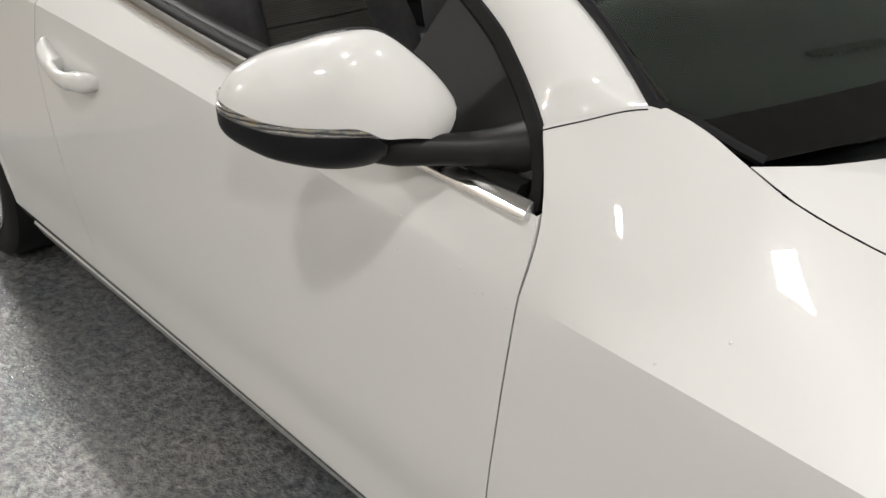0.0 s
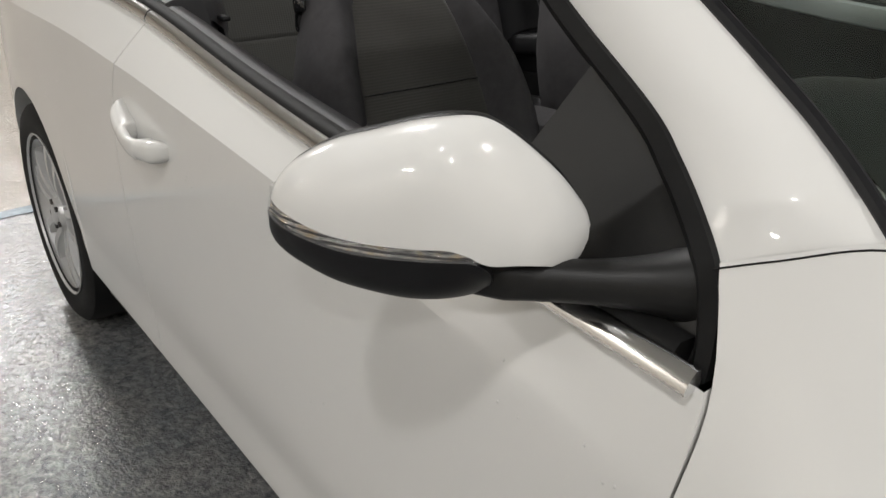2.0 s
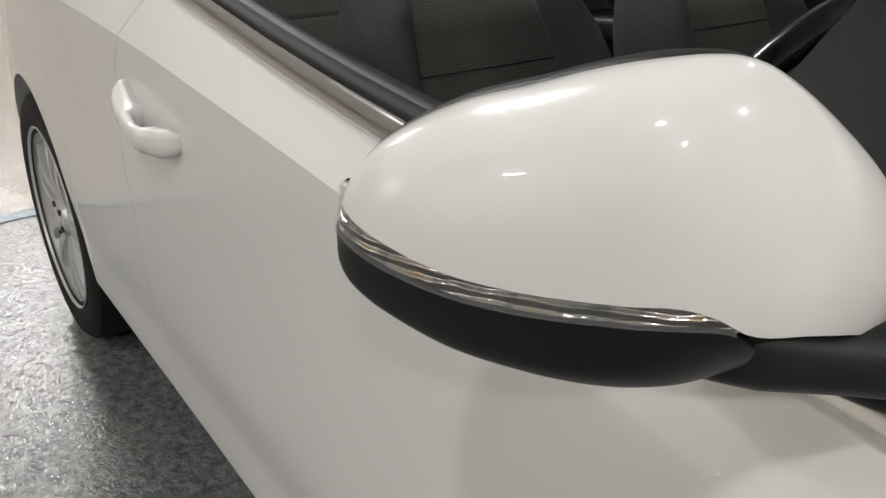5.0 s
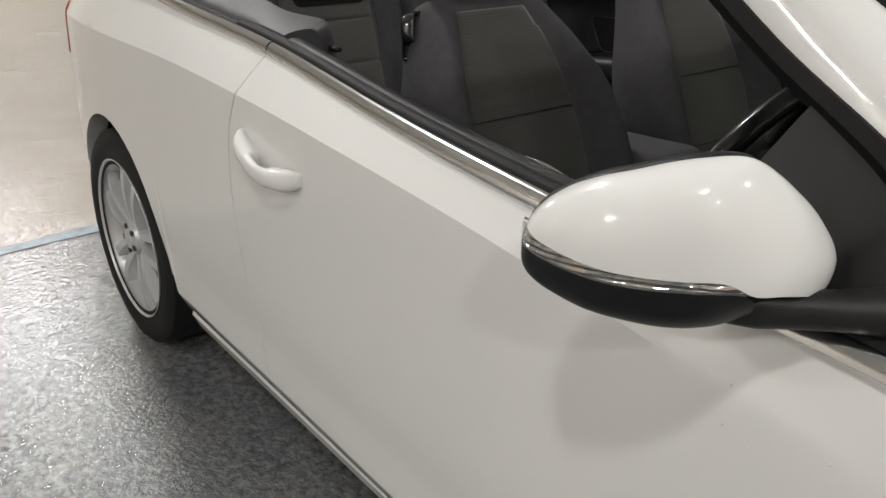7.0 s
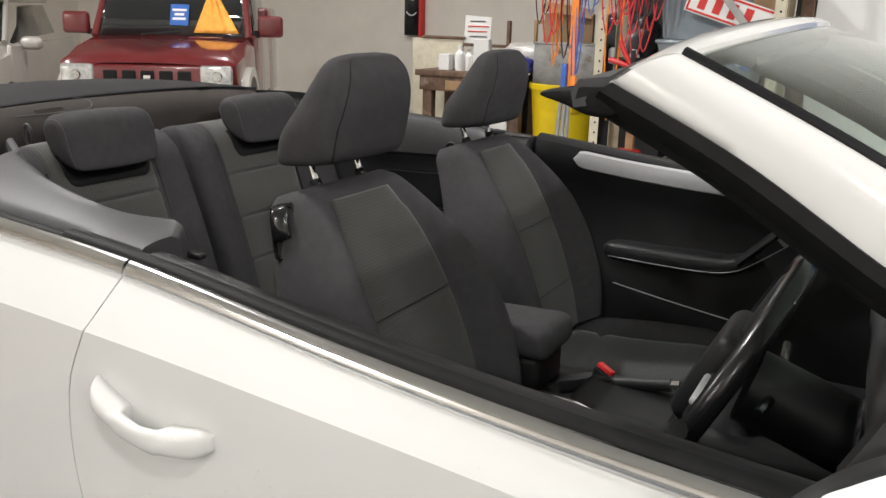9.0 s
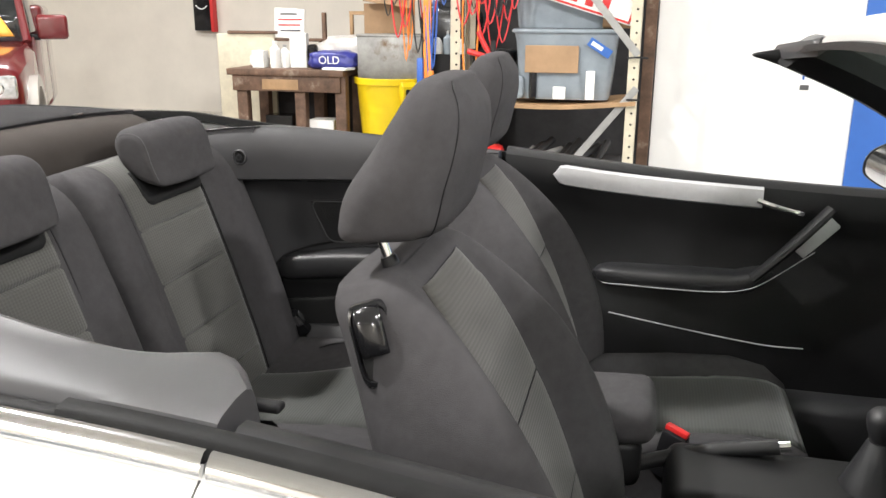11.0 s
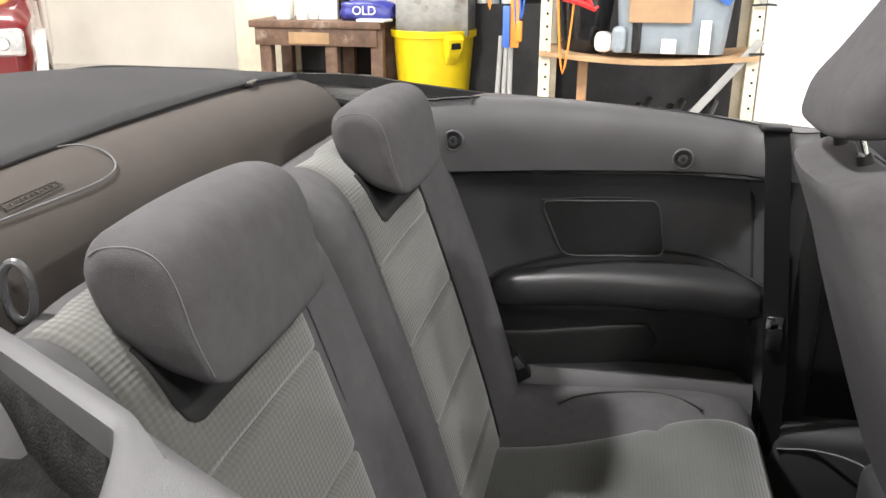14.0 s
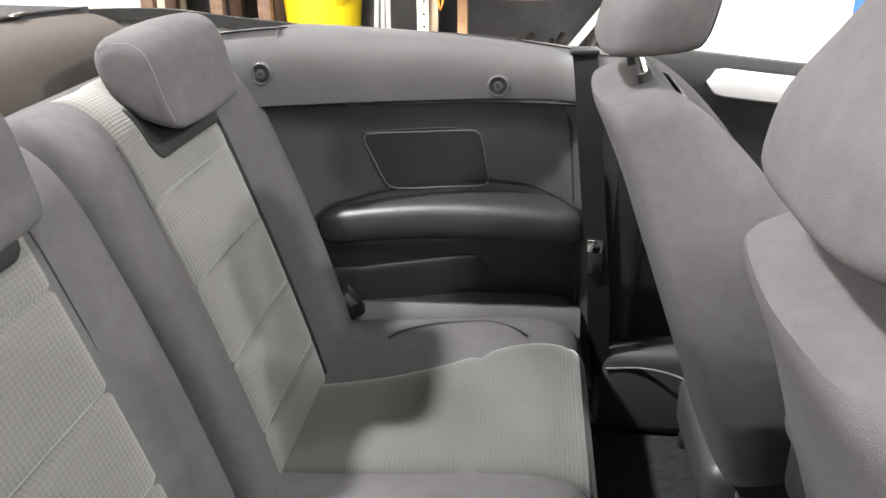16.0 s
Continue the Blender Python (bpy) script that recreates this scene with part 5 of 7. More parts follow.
    part("tilt_lever", loft(rows), GLOSS_BLACK, seat, "glossy black seat tilt lever", thick=0.004, sharp=60)
    part("lever_pocket", turned(rbox(0.040, 0.004, 0.036, 0.004, 2, (0, o * 0.0025, -0.033)), lm), BLACK_VOID, seat, "dark hollow below the lever")
    # lower side valance seam
    pts = [frame_m @ Vector((f, o * (0.262 - 0.012 * abs(f - 0.05) / 0.1), h)) for f, h in ((-0.05, 0.305), (0.0, 0.315), (0.06, 0.285), (0.11, 0.21))]
    part("side_seam", tube(pts, 0.002, 6, False, 4), DARK_TRIM, seat)
    # cushion: sections along the length
    rows = []
    for x, half, zt, bol in ((-0.06, 0.20, 0.01, 0.0), (-0.02, 0.225, 0.03, 0.015), (0.08, 0.235, 0.035, 0.03), (0.22, 0.242, 0.045, 0.035), (0.36, 0.242, 0.06, 0.03), (0.44, 0.232, 0.058, 0.018), (0.485, 0.215, 0.035, 0.006), (0.50, 0.20, 0.0, 0.0)):
        ring = catmull([(-half * 0.97, -0.10), (-half, -0.02), (-half * 0.96, zt * 0.6 + bol), (-half * 0.82, zt + bol), (-half * 0.62, zt + bol * 0.2), (0, zt), (half * 0.62, zt + bol * 0.2), (half * 0.82, zt + bol), (half * 0.96, zt * 0.6 + bol), (half, -0.02), (half * 0.97, -0.10), (0, -0.11)], 3, True)
        rows.append([Vector((cx_hip + x + 0.05, cy + p.x, cz_hip - 0.03 + p.y)) for p in ring])
    part("seat_cushion", loft(rows, close_ring=True, caps=True), SEAT_CLOTH, seat, "charcoal cloth seat cushion", sharp=70)
    rows = []
    for i in range(25):
        x = 0.02 + 0.46 * i / 24
        zt = lerp_table([(-0.02, 0.03), (0.08, 0.035), (0.22, 0.045), (0.36, 0.06), (0.44, 0.058), (0.485, 0.037)], x)
        groove = -0.006 * (math.exp(-((x - 0.10) / 0.006) ** 2) + math.exp(-((x - 0.30) / 0.006) ** 2))
        rows.append([Vector((cx_hip + x + 0.05, cy + w * 0.142, cz_hip - 0.03 + zt + 0.005 + groove + 0.004 * (1 - abs(w) ** 6))) for w in [-1 + 2 * j / 12 for j in range(13)]])
    part("cushion_insert", loft(rows), INSERT_SEAT, seat, "ribbed grey-green cloth insert", thick=0.006)
    part("seat_base", rbox(0.44, 0.40, 0.14, 0.02, 2, (cx_hip + 0.26, cy, cz_hip - 0.19)), DARK_TRIM, seat)
    part("rail_cover", rbox(0.15, 0.30, 0.11, 0.03, 4, (cx_hip + 0.02, cy, cz_hip - 0.10)), QUARTER_LOW, seat, "dark grey cover behind the seat base")
    for off in (-0.19, 0.19):
        part("seat_rail", rbox(0.50, 0.03, 0.03, 0.006, 2, (cx_hip + 0.22, cy + off, 0.262)), BLACK_PLASTIC, seat)
    return seat


front_seat(1.087, -0.322, 0.506, 20)
front_seat(1.016, 0.393, 0.494, 20)

# ---- rear seats ----
def rear_back(cy, half):
    """One rear seat back from the cushion up to its shoulder, hollowed where the headrest hangs over it."""
    m = pose(0.280, cy, 0.44, 0, -17.0, 0)
    inward = -1 if cy > 0 else 1
    hc = cy + (0.051 if cy < 0 else 0.0)
    secs = [(0.0, half, 0.055, 0.020), (0.12, half, 0.060, 0.022), (0.28, half, 0.060, 0.022), (0.42, half, 0.056, 0.018), (0.53, half * 0.99, 0.050, 0.014), (0.585, half * 0.975, 0.036, 0.006), (0.615, half * 0.94, 0.010, 0.0), (0.624, half * 0.88, -0.02, 0.0)]

    def nest(p):
        """Pushes the top back where the headrest sits."""
        wide = max(0.0, 1 - (abs(p.y - hc) / 0.125) ** 4)
        high = max(0.0, min(1.0, (p.z - 0.925) / 0.06))
        droop = 0.075 * max(0.0, min(1.0, (-0.385 - p.y) / 0.17)) ** 1.5 * max(0.0, min(1.0, (p.z - 0.88) / 0.12))
        return Vector((p.x - 0.012 * wide * high, p.y, p.z - droop))

    rows = []
    for h, w, th, bol in catmull(secs, 6):
        ring = catmull([(-w, -0.04), (-w, th * 0.4), (-w * 0.95, th + bol * 0.7), (-w * 0.80, th + bol), (-w * 0.66, th + bol * 0.3), (-w * 0.45, th), (0, th), (w * 0.45, th), (w * 0.66, th + bol * 0.3), (w * 0.80, th + bol), (w * 0.95, th + bol * 0.7), (w, th * 0.4), (w, -0.04), (0, -0.06)], 5, True)
        rows.append([nest(m @ Vector((p.y, p.x, h))) for p in ring])
    back = part("rear_seat_back", loft(rows, close_ring=True, caps=True), SEAT_CLOTH, car, "charcoal cloth rear seat back with waffle grey insert", sharp=70)
    table = [(s[0], s[2]) for s in catmull(secs, 6)]
    rows = []
    for i in range(217):
        h = 0.01 + 0.578 * i / 180 if i <= 180 else 0.588 + 0.0345 * math.sin(math.pi / 2 * (i - 180) / 36)
        th = lerp_table(table, h)
        groove = -0.0085 * sum(math.exp(-((h - g) / 0.0045) ** 2) for g in (0.10, 0.22, 0.341, 0.463))
        row = []
        for j in range(27):
            w = -1 + 2 * j / 26
            row.append(nest(m @ Vector((th + 0.0078 - 0.0095 * abs(w) ** 12 + groove * (1 - abs(w) ** 4), inward * 0.042 + w * 0.147, h))))
        rows.append(row)
    part("rear_back_insert", loft(rows), INSERT_REAR, back, "waffle-weave grey cloth insert", thick=0.004, sharp=70)
    # seams beside the insert
    for sg in (-1, 1):
        pts = [nest(m @ Vector((lerp_table(table, h) + 0.0035, inward * 0.042 + sg * 0.149, h))) for h in (0.02, 0.12, 0.22, 0.32, 0.42, 0.50, 0.55)]
        part("back_seam", tube(pts, 0.0022, 6, False, 3), DARK_TRIM, back)
    # flat dark sheet: paints the shade of the recess that the headrest drops into
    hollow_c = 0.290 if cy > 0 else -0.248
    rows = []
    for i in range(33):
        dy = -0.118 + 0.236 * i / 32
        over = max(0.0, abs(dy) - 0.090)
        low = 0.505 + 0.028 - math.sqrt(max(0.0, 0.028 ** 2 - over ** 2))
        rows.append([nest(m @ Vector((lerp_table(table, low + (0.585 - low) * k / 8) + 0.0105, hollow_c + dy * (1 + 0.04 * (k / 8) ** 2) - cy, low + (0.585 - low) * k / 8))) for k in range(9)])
    part("recess_shade_sheet", loft(rows), BLACK_VOID, back, "flat near-black sheet painted as the shade of the headrest recess", thick=0.004)
    # headrest: a soft block with a wedge-shaped front that hangs over the back
    prof = catmull([(0.117, 1.058), (0.119, 1.083), (0.136, 1.098), (0.165, 1.101), (0.188, 1.091), (0.203, 1.066), (0.212, 1.025), (0.220, 0.992), (0.215, 0.982), (0.196, 0.984), (0.166, 0.994), (0.133, 1.022)], 5, True)
    mid = Vector((0.168, 1.045))
    wide, soft_r = 0.128, 0.026
    rows = []
    stops = [-wide + soft_r * (1 - math.cos(math.pi / 2 * k / 7)) for k in range(8)] + [-0.075, -0.045, -0.015, 0.015, 0.045, 0.075] + [wide - soft_r * (1 - math.cos(math.pi / 2 * k / 7)) for k in range(7, -1, -1)]
    for y in stops:
        d = min(soft_r, wide - abs(y))
        inset = soft_r - math.sqrt(max(0, soft_r ** 2 - (soft_r - d) ** 2))
        crown = 0.006 * (1 - (y / wide) ** 2)
        ring = []
        for p in prof:
            q = Vector((p.x, p.y)) - mid
            q = q * max(0.05, (q.length - inset * 0.85) / q.length) + q.normalized() * crown
            ring.append(Vector((mid.x + q.x, hc + y * (1 - 0.05 * max(0, (1.03 - p.y) / 0.05)), mid.y + q.y)))
        rows.append(ring)
    head = part("headrest", loft(rows, close_ring=True, caps=True), SEAT_CLOTH, back, "low padded charcoal rear headrest", sharp=80)
    for sg in (-1, 1):
        inset = soft_r - math.sqrt(max(0, soft_r ** 2 - (soft_r * 0.80) ** 2))
        pts = []
        for x, z in ((0.122, 1.090), (0.136, 1.098), (0.165, 1.101), (0.188, 1.091), (0.203, 1.066), (0.212, 1.025), (0.221, 0.988)):
            q = Vector((x, z)) - mid
            q = q * ((q.length - inset * 0.85 + 0.0008) / q.length)
            pts.append(Vector((mid.x + q.x, hc + sg * (wide - soft_r * 0.2) * (1 - 0.05 * max(0, (1.03 - z) / 0.05)), mid.y + q.y)))
        part("headrest_seam", tube(pts, 0.0006, 6, False, 5), STITCH, head, "light stitched seam")
    return back


rear_back(-0.300, 0.292)
rear_back(0.300, 0.292)
part("rear_centre_strip", turned(rbox(0.10, 0.02, 0.52, 0.008, 3, (-0.02, 0, 0.28)), pose(0.280, 0, 0.44, 0, -17, 0)), SEAT_CLOTH, car)

for sgn in (-1, 1):
    rows = []
    cy = sgn * 0.30
    prof = [(0.20, 0.0), (0.30, 0.012), (0.45, 0.020), (0.60, 0.032), (0.70, 0.034), (0.755, 0.018), (0.782, -0.02), (0.788, -0.08)]
    for x, dz in catmull(prof, 5):
        half = 0.300
        ring = [(-half, -0.12), (-half, -0.02), (-half * 0.96, 0.012), (-half * 0.80, 0.016), (-half * 0.6, 0.0), (0, -0.004), (half * 0.6, 0.0), (half * 0.80, 0.014), (half * 0.96, 0.008), (half, -0.02), (half, -0.12)]
        rows.append([Vector((x, cy + p.x, 0.475 + dz + p.y)) for p in catmull(ring, 3)])
    cushion = part("rear_seat_cushion", loft(rows), SEAT_CLOTH, car, "charcoal cloth rear cushion with ribbed light insert", sharp=70)
    rows = []
    for x, dz in catmull(prof, 6):
        if x < 0.25:
            continue
        nx = 0.004 if x > 0.76 else 0.0
        groove = -0.005 * (math.exp(-((x - 0.36) / 0.005) ** 2) + math.exp(-((x - 0.60) / 0.005) ** 2))
        y0, y1 = 0.125, lerp_table([(0.25, 0.36), (0.40, 0.385), (0.53, 0.430), (0.66, 0.495), (0.79, 0.520)], x)
        row = []
        for j in range(25):
            w = -1 + 2 * j / 24
            yy = (y0 + y1) / 2 + w * (y1 - y0) / 2
            rise = lerp_table([(0.0, 0.0), (0.48, 0.002), (0.66, 0.006), (0.80, 0.015), (1.0, 0.016)], abs(yy - 0.30) / 0.30)
            row.append(Vector((x + nx, sgn * yy, 0.475 + dz + rise + 0.0035 + groove - 0.0085 * abs(w) ** 14)))
        rows.append(row)
    part("rear_cushion_insert", loft(rows), INSERT_SEAT, cushion, "ribbed light grey cloth insert", thick=0.003)
    rows = [[Vector((x, sgn * y, z)) for y, z in ((0.59, 0.44), (0.60, 0.505), (0.615, 0.525), (0.66, 0.53), (0.70, 0.52))] for x in [0.28 + 0.5 * k / 10 for k in range(11)]]
    part("side_ledge", loft(rows), GREY_TRIM, car)
    buckle = part("rear_buckle", rbox(0.05, 0.028, 0.075, 0.006, 2, (0.325, sgn * 0.585, 0.535), pose(0, 0, 0, 18, -32, 0)), BLACK_PLASTIC, car, "black rear belt buckle")
    part("buckle_frame", rbox(0.022, 0.030, 0.034, 0.004, 2, (0.335, sgn * 0.582, 0.552), pose(0, 0, 0, 18, -32, 0)), CHROME_BRIGHT, buckle)
part("bolster_seam", tube([(0.425, 0.500, 0.511), (0.455, 0.530, 0.513), (0.510, 0.553, 0.516), (0.600, 0.562, 0.520), (0.655, 0.535, 0.523), (0.680, 0.505, 0.525)], 0.0022, 6, False, 4), DARK_TRIM, car)
part("seat_wire", tube([(0.836, 0.605, 0.404), (0.900, 0.602, 0.410), (0.960, 0.580, 0.412), (1.003, 0.548, 0.406)], 0.0022, 8, False, 5), STITCH, car, "thin grey wire by the seat rail")
part("rear_heel_board", rbox(0.03, 1.2, 0.24, 0.01, 2, (0.765, 0, 0.36)), CARPET, car)
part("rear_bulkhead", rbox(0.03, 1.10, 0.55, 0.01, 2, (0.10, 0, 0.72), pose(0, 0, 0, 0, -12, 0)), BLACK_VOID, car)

# ---- folded hood and tonneau ----
BAND = [(-0.052, 1.1095), (-0.02, 1.107), (0.02, 1.090), (0.045, 1.060), (0.055, 1.020), (0.050, 0.98)]
rows = []
for i in range(49):
    w = -1 + 2 * i / 48
    y = 0.50 * w
    bend = -0.018 * abs(w) ** 3
    drop = -0.020 * abs(w) ** 2.5
    rows.append([Vector((x + bend, y, z + drop)) for x, z in catmull(BAND, 4)])
band = part("tonneau_band", loft(rows), DECK_BAND, car, "padded grey-brown band ahead of the folded hood", thick=0.01)
def hood_point(w, u):
    """A point of the folded hood: w across from the car's right, u from its front edge to the rear."""
    rim = max(0, (abs(w) - 0.70) / 0.30)
    right = max(0.0, -w)
    bend = -0.018 * abs(w) ** 3 + (0.10 * rim ** 1.4 if w < 0 else -0.16 * rim ** 1.6)
    drop = -0.020 * (abs(w) * 1.4) ** 2.5 * (1 + 1.3 * u * right)
    z = 1.1135 + drop + (0.012 - 0.020 * right) * math.sin(math.pi * min(1, u * 1.1)) - 0.045 * u ** 4 + 0.003 * math.sin(9 * u + 2 * w)
    return Vector((-0.047 + bend * (1 - u) - 0.677 * u, (0.70 - (0.10 + 0.10 * right) * u ** 2) * w, z))


rows = [[hood_point(-1 + 2 * i / 48, k / 20) for k in range(21)] for i in range(49)]
hood = part("folded_hood", loft(rows), DECK_CLOTH, car, "black canvas hood folded flat", thick=0.03)
part("hood_edge_piping", tube([r[0] + Vector((0.001, 0, 0.0005)) for r in rows[::4]], 0.0022, 8, False, 3), DECK_CLOTH, hood)
for sgn in (-1, 1):
    rows = []
    for k in range(25):
        u = 0.02 + 0.90 * k / 24
        edge, inner = hood_point(sgn, u), hood_point(sgn * 0.92, u)
        x, top, zt = edge.x, abs(edge.y), edge.z
        yb, zb = lerp_table(BELT_Y, x) - 0.030, min(zt - 0.02, lerp_table(BELT_Z, x) + 0.004)
        rows.append([Vector((x, sgn * y, z)) for y, z in ((abs(inner.y), inner.z + 0.003), (top - 0.005, zt + 0.003), (top + (yb - top) * 0.55, zt + (zb - zt) * 0.25 + 0.003 * math.sin(14 * u)), (top + (yb - top) * 0.9, zt + (zb - zt) * 0.6), (yb, zb + 0.006), (yb - 0.004, zb - 0.02))])
    part("hood_side_roll", loft(rows), DECK_CLOTH, hood, "black canvas rolled down beside the hood well", thick=0.006, sharp=80)
part("hood_skirt", rbox(0.03, 0.80, 0.08, 0.01, 2, (-0.69, 0, 1.00)), DECK_CLOTH, car)
# flap with a bright edge beside the right rear seat
def band_z(x, y):
    w = y / 0.50
    return lerp_table(sorted([(p[0] - 0.018 * abs(w) ** 3, p[1]) for p in BAND[:5]]), x) - 0.020 * abs(w) ** 2.5


FLAP = [(-0.044, -0.160), (-0.030, -0.146), (-0.008, -0.142), (0.010, -0.150), (0.0195, -0.168), (0.022, -0.205), (0.018, -0.275), (0.010, -0.36)]
part("flap_edge", tube([(x, y, band_z(x, y) + 0.003) for x, y in FLAP], 0.0010, 8, False, 4), STITCH, band, "light piping on the flap")
plate_ring = [(0.002, -0.300), (0.004, -0.237), (0.0055, -0.2345), (0.0085, -0.2345), (0.0100, -0.237), (0.0095, -0.300), (0.0080, -0.3025), (0.0035, -0.3025)]
part("embossed_plate", tube([(x, y, band_z(x, y) + 0.0022) for x, y in plate_ring], 0.0009, 6, True, 2), DECK_BAND, band, "small embossed plate")
for k in range(9):
    y = -0.294 + 0.0063 * k
    part("embossed_mark", tube([(0.0045, y, band_z(0.0045, y) + 0.0020), (0.0078, y + 0.001 * (k % 3), band_z(0.0078, y) + 0.0020)], 0.0009, 6, False, 1), DECK_BAND, band)
part("hood_strap_tab", rbox(0.010, 0.045, 0.004, 0.0015, 2, (-0.040, 0.285, 1.113), pose(0, 0, 0, 0, 0, 12)), GLOSS_BLACK, hood)
for sgn in (-1, 1):
    part("hood_well", rbox(0.64, 0.18, 0.02, 0.005, 1, (-0.06, -0.63, 0.965)) if sgn < 0 else rbox(0.50, 0.18, 0.02, 0.005, 1, (-0.13, 0.65, 0.955)), CARPET, car, "dark felt-lined hood well")
    part("well_hinge", tube([(-0.22, sgn * 0.66, 1.0), (-0.05, sgn * 0.64, 1.03), (0.08, sgn * 0.60, 1.02)], 0.014, 10, False, 4), BLACK_PLASTIC, car, "black hood hinge arm")

# ---- dashboard and controls ----
rows = []
for i in range(33):
    w = -1 + 2 * i / 32
    y = 0.70 * w
    hump = 0.035 * math.exp(-((y + 0.36) / 0.17) ** 2)
    sec = [(2.40 - 0.20 * abs(w) ** 2.5, 0.945), (2.24 - 0.08 * abs(w) ** 2.5, 0.978), (2.08, 0.985), (1.93, 0.972 + hump), (1.84, 0.955 + hump), (1.815, 0.92 + hump * 0.5), (1.84, 0.86), (1.86, 0.76), (1.87, 0.66), (1.93, 0.58)]
    rows.append([Vector((x - 0.02 * (1 - w * w), y, z)) for x, z in catmull(sec, 3)])
dash = part("dashboard", loft(rows), QUARTER_LOW, car, "black soft-touch dashboard")
for k in range(14):
    part("defroster_slat", rbox(0.022, 0.004, 0.006, 0.001, 1, (2.165 + 0.0028 * k, -0.37 + 0.0102 * k, 0.985)), BLACK_VOID, dash)
part("dash_strip", rbox(0.012, 0.62, 0.05, 0.005, 2, (1.822, 0.30, 0.86)), SILVER_TRIM, dash, "silver dashboard strip")
for yy in (-0.58, 0.06, 0.58):
    part("air_vent", rbox(0.02, 0.13, 0.06, 0.012, 3, (1.812, yy, 0.885)), GLOSS_BLACK, dash)
part("radio_panel", rbox(0.02, 0.22, 0.12, 0.008, 2, (1.822, 0.05, 0.76)), GLOSS_BLACK, dash)
WHEEL_LEATHER = mat("polished_black_wheel_leather", (0.009, 0.009, 0.0095), 0.24, spec=0.5, vary=0.15, scale=20)
WM = pose(1.627, -0.388, 0.855, 0, -63.3, 0)
ringp = [WM @ Vector((0.185 * math.cos(t), 0.185 * math.sin(t), 0)) for t in [2 * math.pi * k / 40 for k in range(40)]]
wheel_ob = part("steering_wheel", tube(ringp, 0.0165, 14, True, 1), WHEEL_LEATHER, car, "black leather steering wheel")
part("wheel_boss", turned(merge(rbox(0.15, 0.16, 0.05, 0.022, 4, (0.0, 0, 0.012)), rbox(0.05, 0.33, 0.022, 0.01, 3, (0.0, 0, 0.006)), rbox(0.15, 0.07, 0.022, 0.01, 3, (0.09, 0, 0.006))), WM), DARK_TRIM, wheel_ob)
for yy in (-0.13, 0.13):
    part("wheel_trim", turned(rbox(0.012, 0.09, 0.024, 0.004, 2, (0.015, yy, 0.010)), WM), SILVER_TRIM, wheel_ob)
part("steering_column", tube([(1.66, -0.388, 0.842), (1.88, -0.375, 0.765)], 0.055, 16, False, 1), DARK_TRIM, car)
for yy, ln in ((-0.50, -0.10), (-0.22, 0.10)):
    part("column_stalk", tube([(1.70, -0.388, 0.838), (1.695, (yy - 0.388) / 2, 0.846), (1.69, yy, 0.850)], 0.008, 8, False, 3), GLOSS_BLACK, car)
# centre console
part("centre_console", rbox(0.62, 0.20, 0.22, 0.03, 4, (1.58, 0.0, 0.48)), DARK_TRIM, car, "black centre console")
arm = part("console_arm_rest", rbox(0.26, 0.165, 0.070, 0.028, 5, (1.115, -0.02, 0.692), pose(0, 0, 0, 0, -3, 0)), SEAT_CLOTH, car, "cloth-covered centre arm rest")
part("arm_rest_box", rbox(0.23, 0.14, 0.09, 0.02, 3, (1.11, -0.02, 0.625)), DARK_TRIM, arm)
part("arm_rest_post", rbox(0.10, 0.12, 0.25, 0.02, 3, (1.08, -0.02, 0.48)), DARK_TRIM, arm)
part("handbrake", tube([(1.22, 0.06, 0.545), (1.33, 0.06, 0.585), (1.46, 0.06, 0.612)], 0.014, 12, False, 4), LEATHERETTE, car, "black handbrake lever")
part("handbrake_button", tube([(1.46, 0.06, 0.612), (1.478, 0.06, 0.616)], 0.010, 12, False, 1), CHROME_BRIGHT, car)
part("gear_gaiter", cyl(0.055, 0.02, 0.09, 20, (1.60, 0.0, 0.63)), LEATHERETTE, car)
part("gear_knob", pillow([(0.0, 0, 0, 0.012, 0.012, 2), (0.02, 0, 0, 0.022, 0.022, 2.2), (0.045, 0, 0, 0.026, 0.024, 2.4), (0.06, 0, 0, 0.016, 0.016, 2), (0.063, 0, 0, 0.003, 0.003, 2)], 20, 4), LEATHERETTE, car).location = (1.60, 0, 0.67)
for yy in (-0.125, 0.125):
    st = part("belt_stalk", rbox(0.050, 0.026, 0.10, 0.006, 2, (1.283, yy * 1.18, 0.523), pose(0, 0, 0, 0, 12, -math.copysign(28, yy))), BLACK_PLASTIC, car, "black belt buckle with red button")
    part("release_button", rbox(0.046, 0.016, 0.012, 0.003, 2, (1.294, yy * 1.18, 0.575), pose(0, 0, 0, 0, 12, -math.copysign(28, yy))), RED_PLASTIC, st, "red release button")

# ---- things in the workshop behind the convertible ----
RED_PAINT = mat("dark_red_car_paint", (0.13, 0.008, 0.011), 0.3, coat=1.0, vary=0.05, scale=3)
SILVER_PAINT = mat("warm_silver_car_paint", (0.50, 0.475, 0.44), 0.35, metal=0.2, coat=1.0, vary=0.04, scale=4)
DARK_GLASS = mat("dark_car_glass", (0.015, 0.017, 0.018), 0.06, coat=0.5)
LAMP_GLASS = mat("headlamp_glass", (0.62, 0.63, 0.63), 0.10, metal=0.6, coat=1.0, vary=0.3, scale=30)
WOOD = mat("stained_workbench_wood", (0.13, 0.075, 0.048), 0.65, vary=0.5, scale=9, bump=0.6, bump_scale=60)
PALE_WOOD = mat("pale_shelf_wood", (0.40, 0.25, 0.13), 0.6, vary=0.25, scale=7, bump=0.4, bump_scale=60)
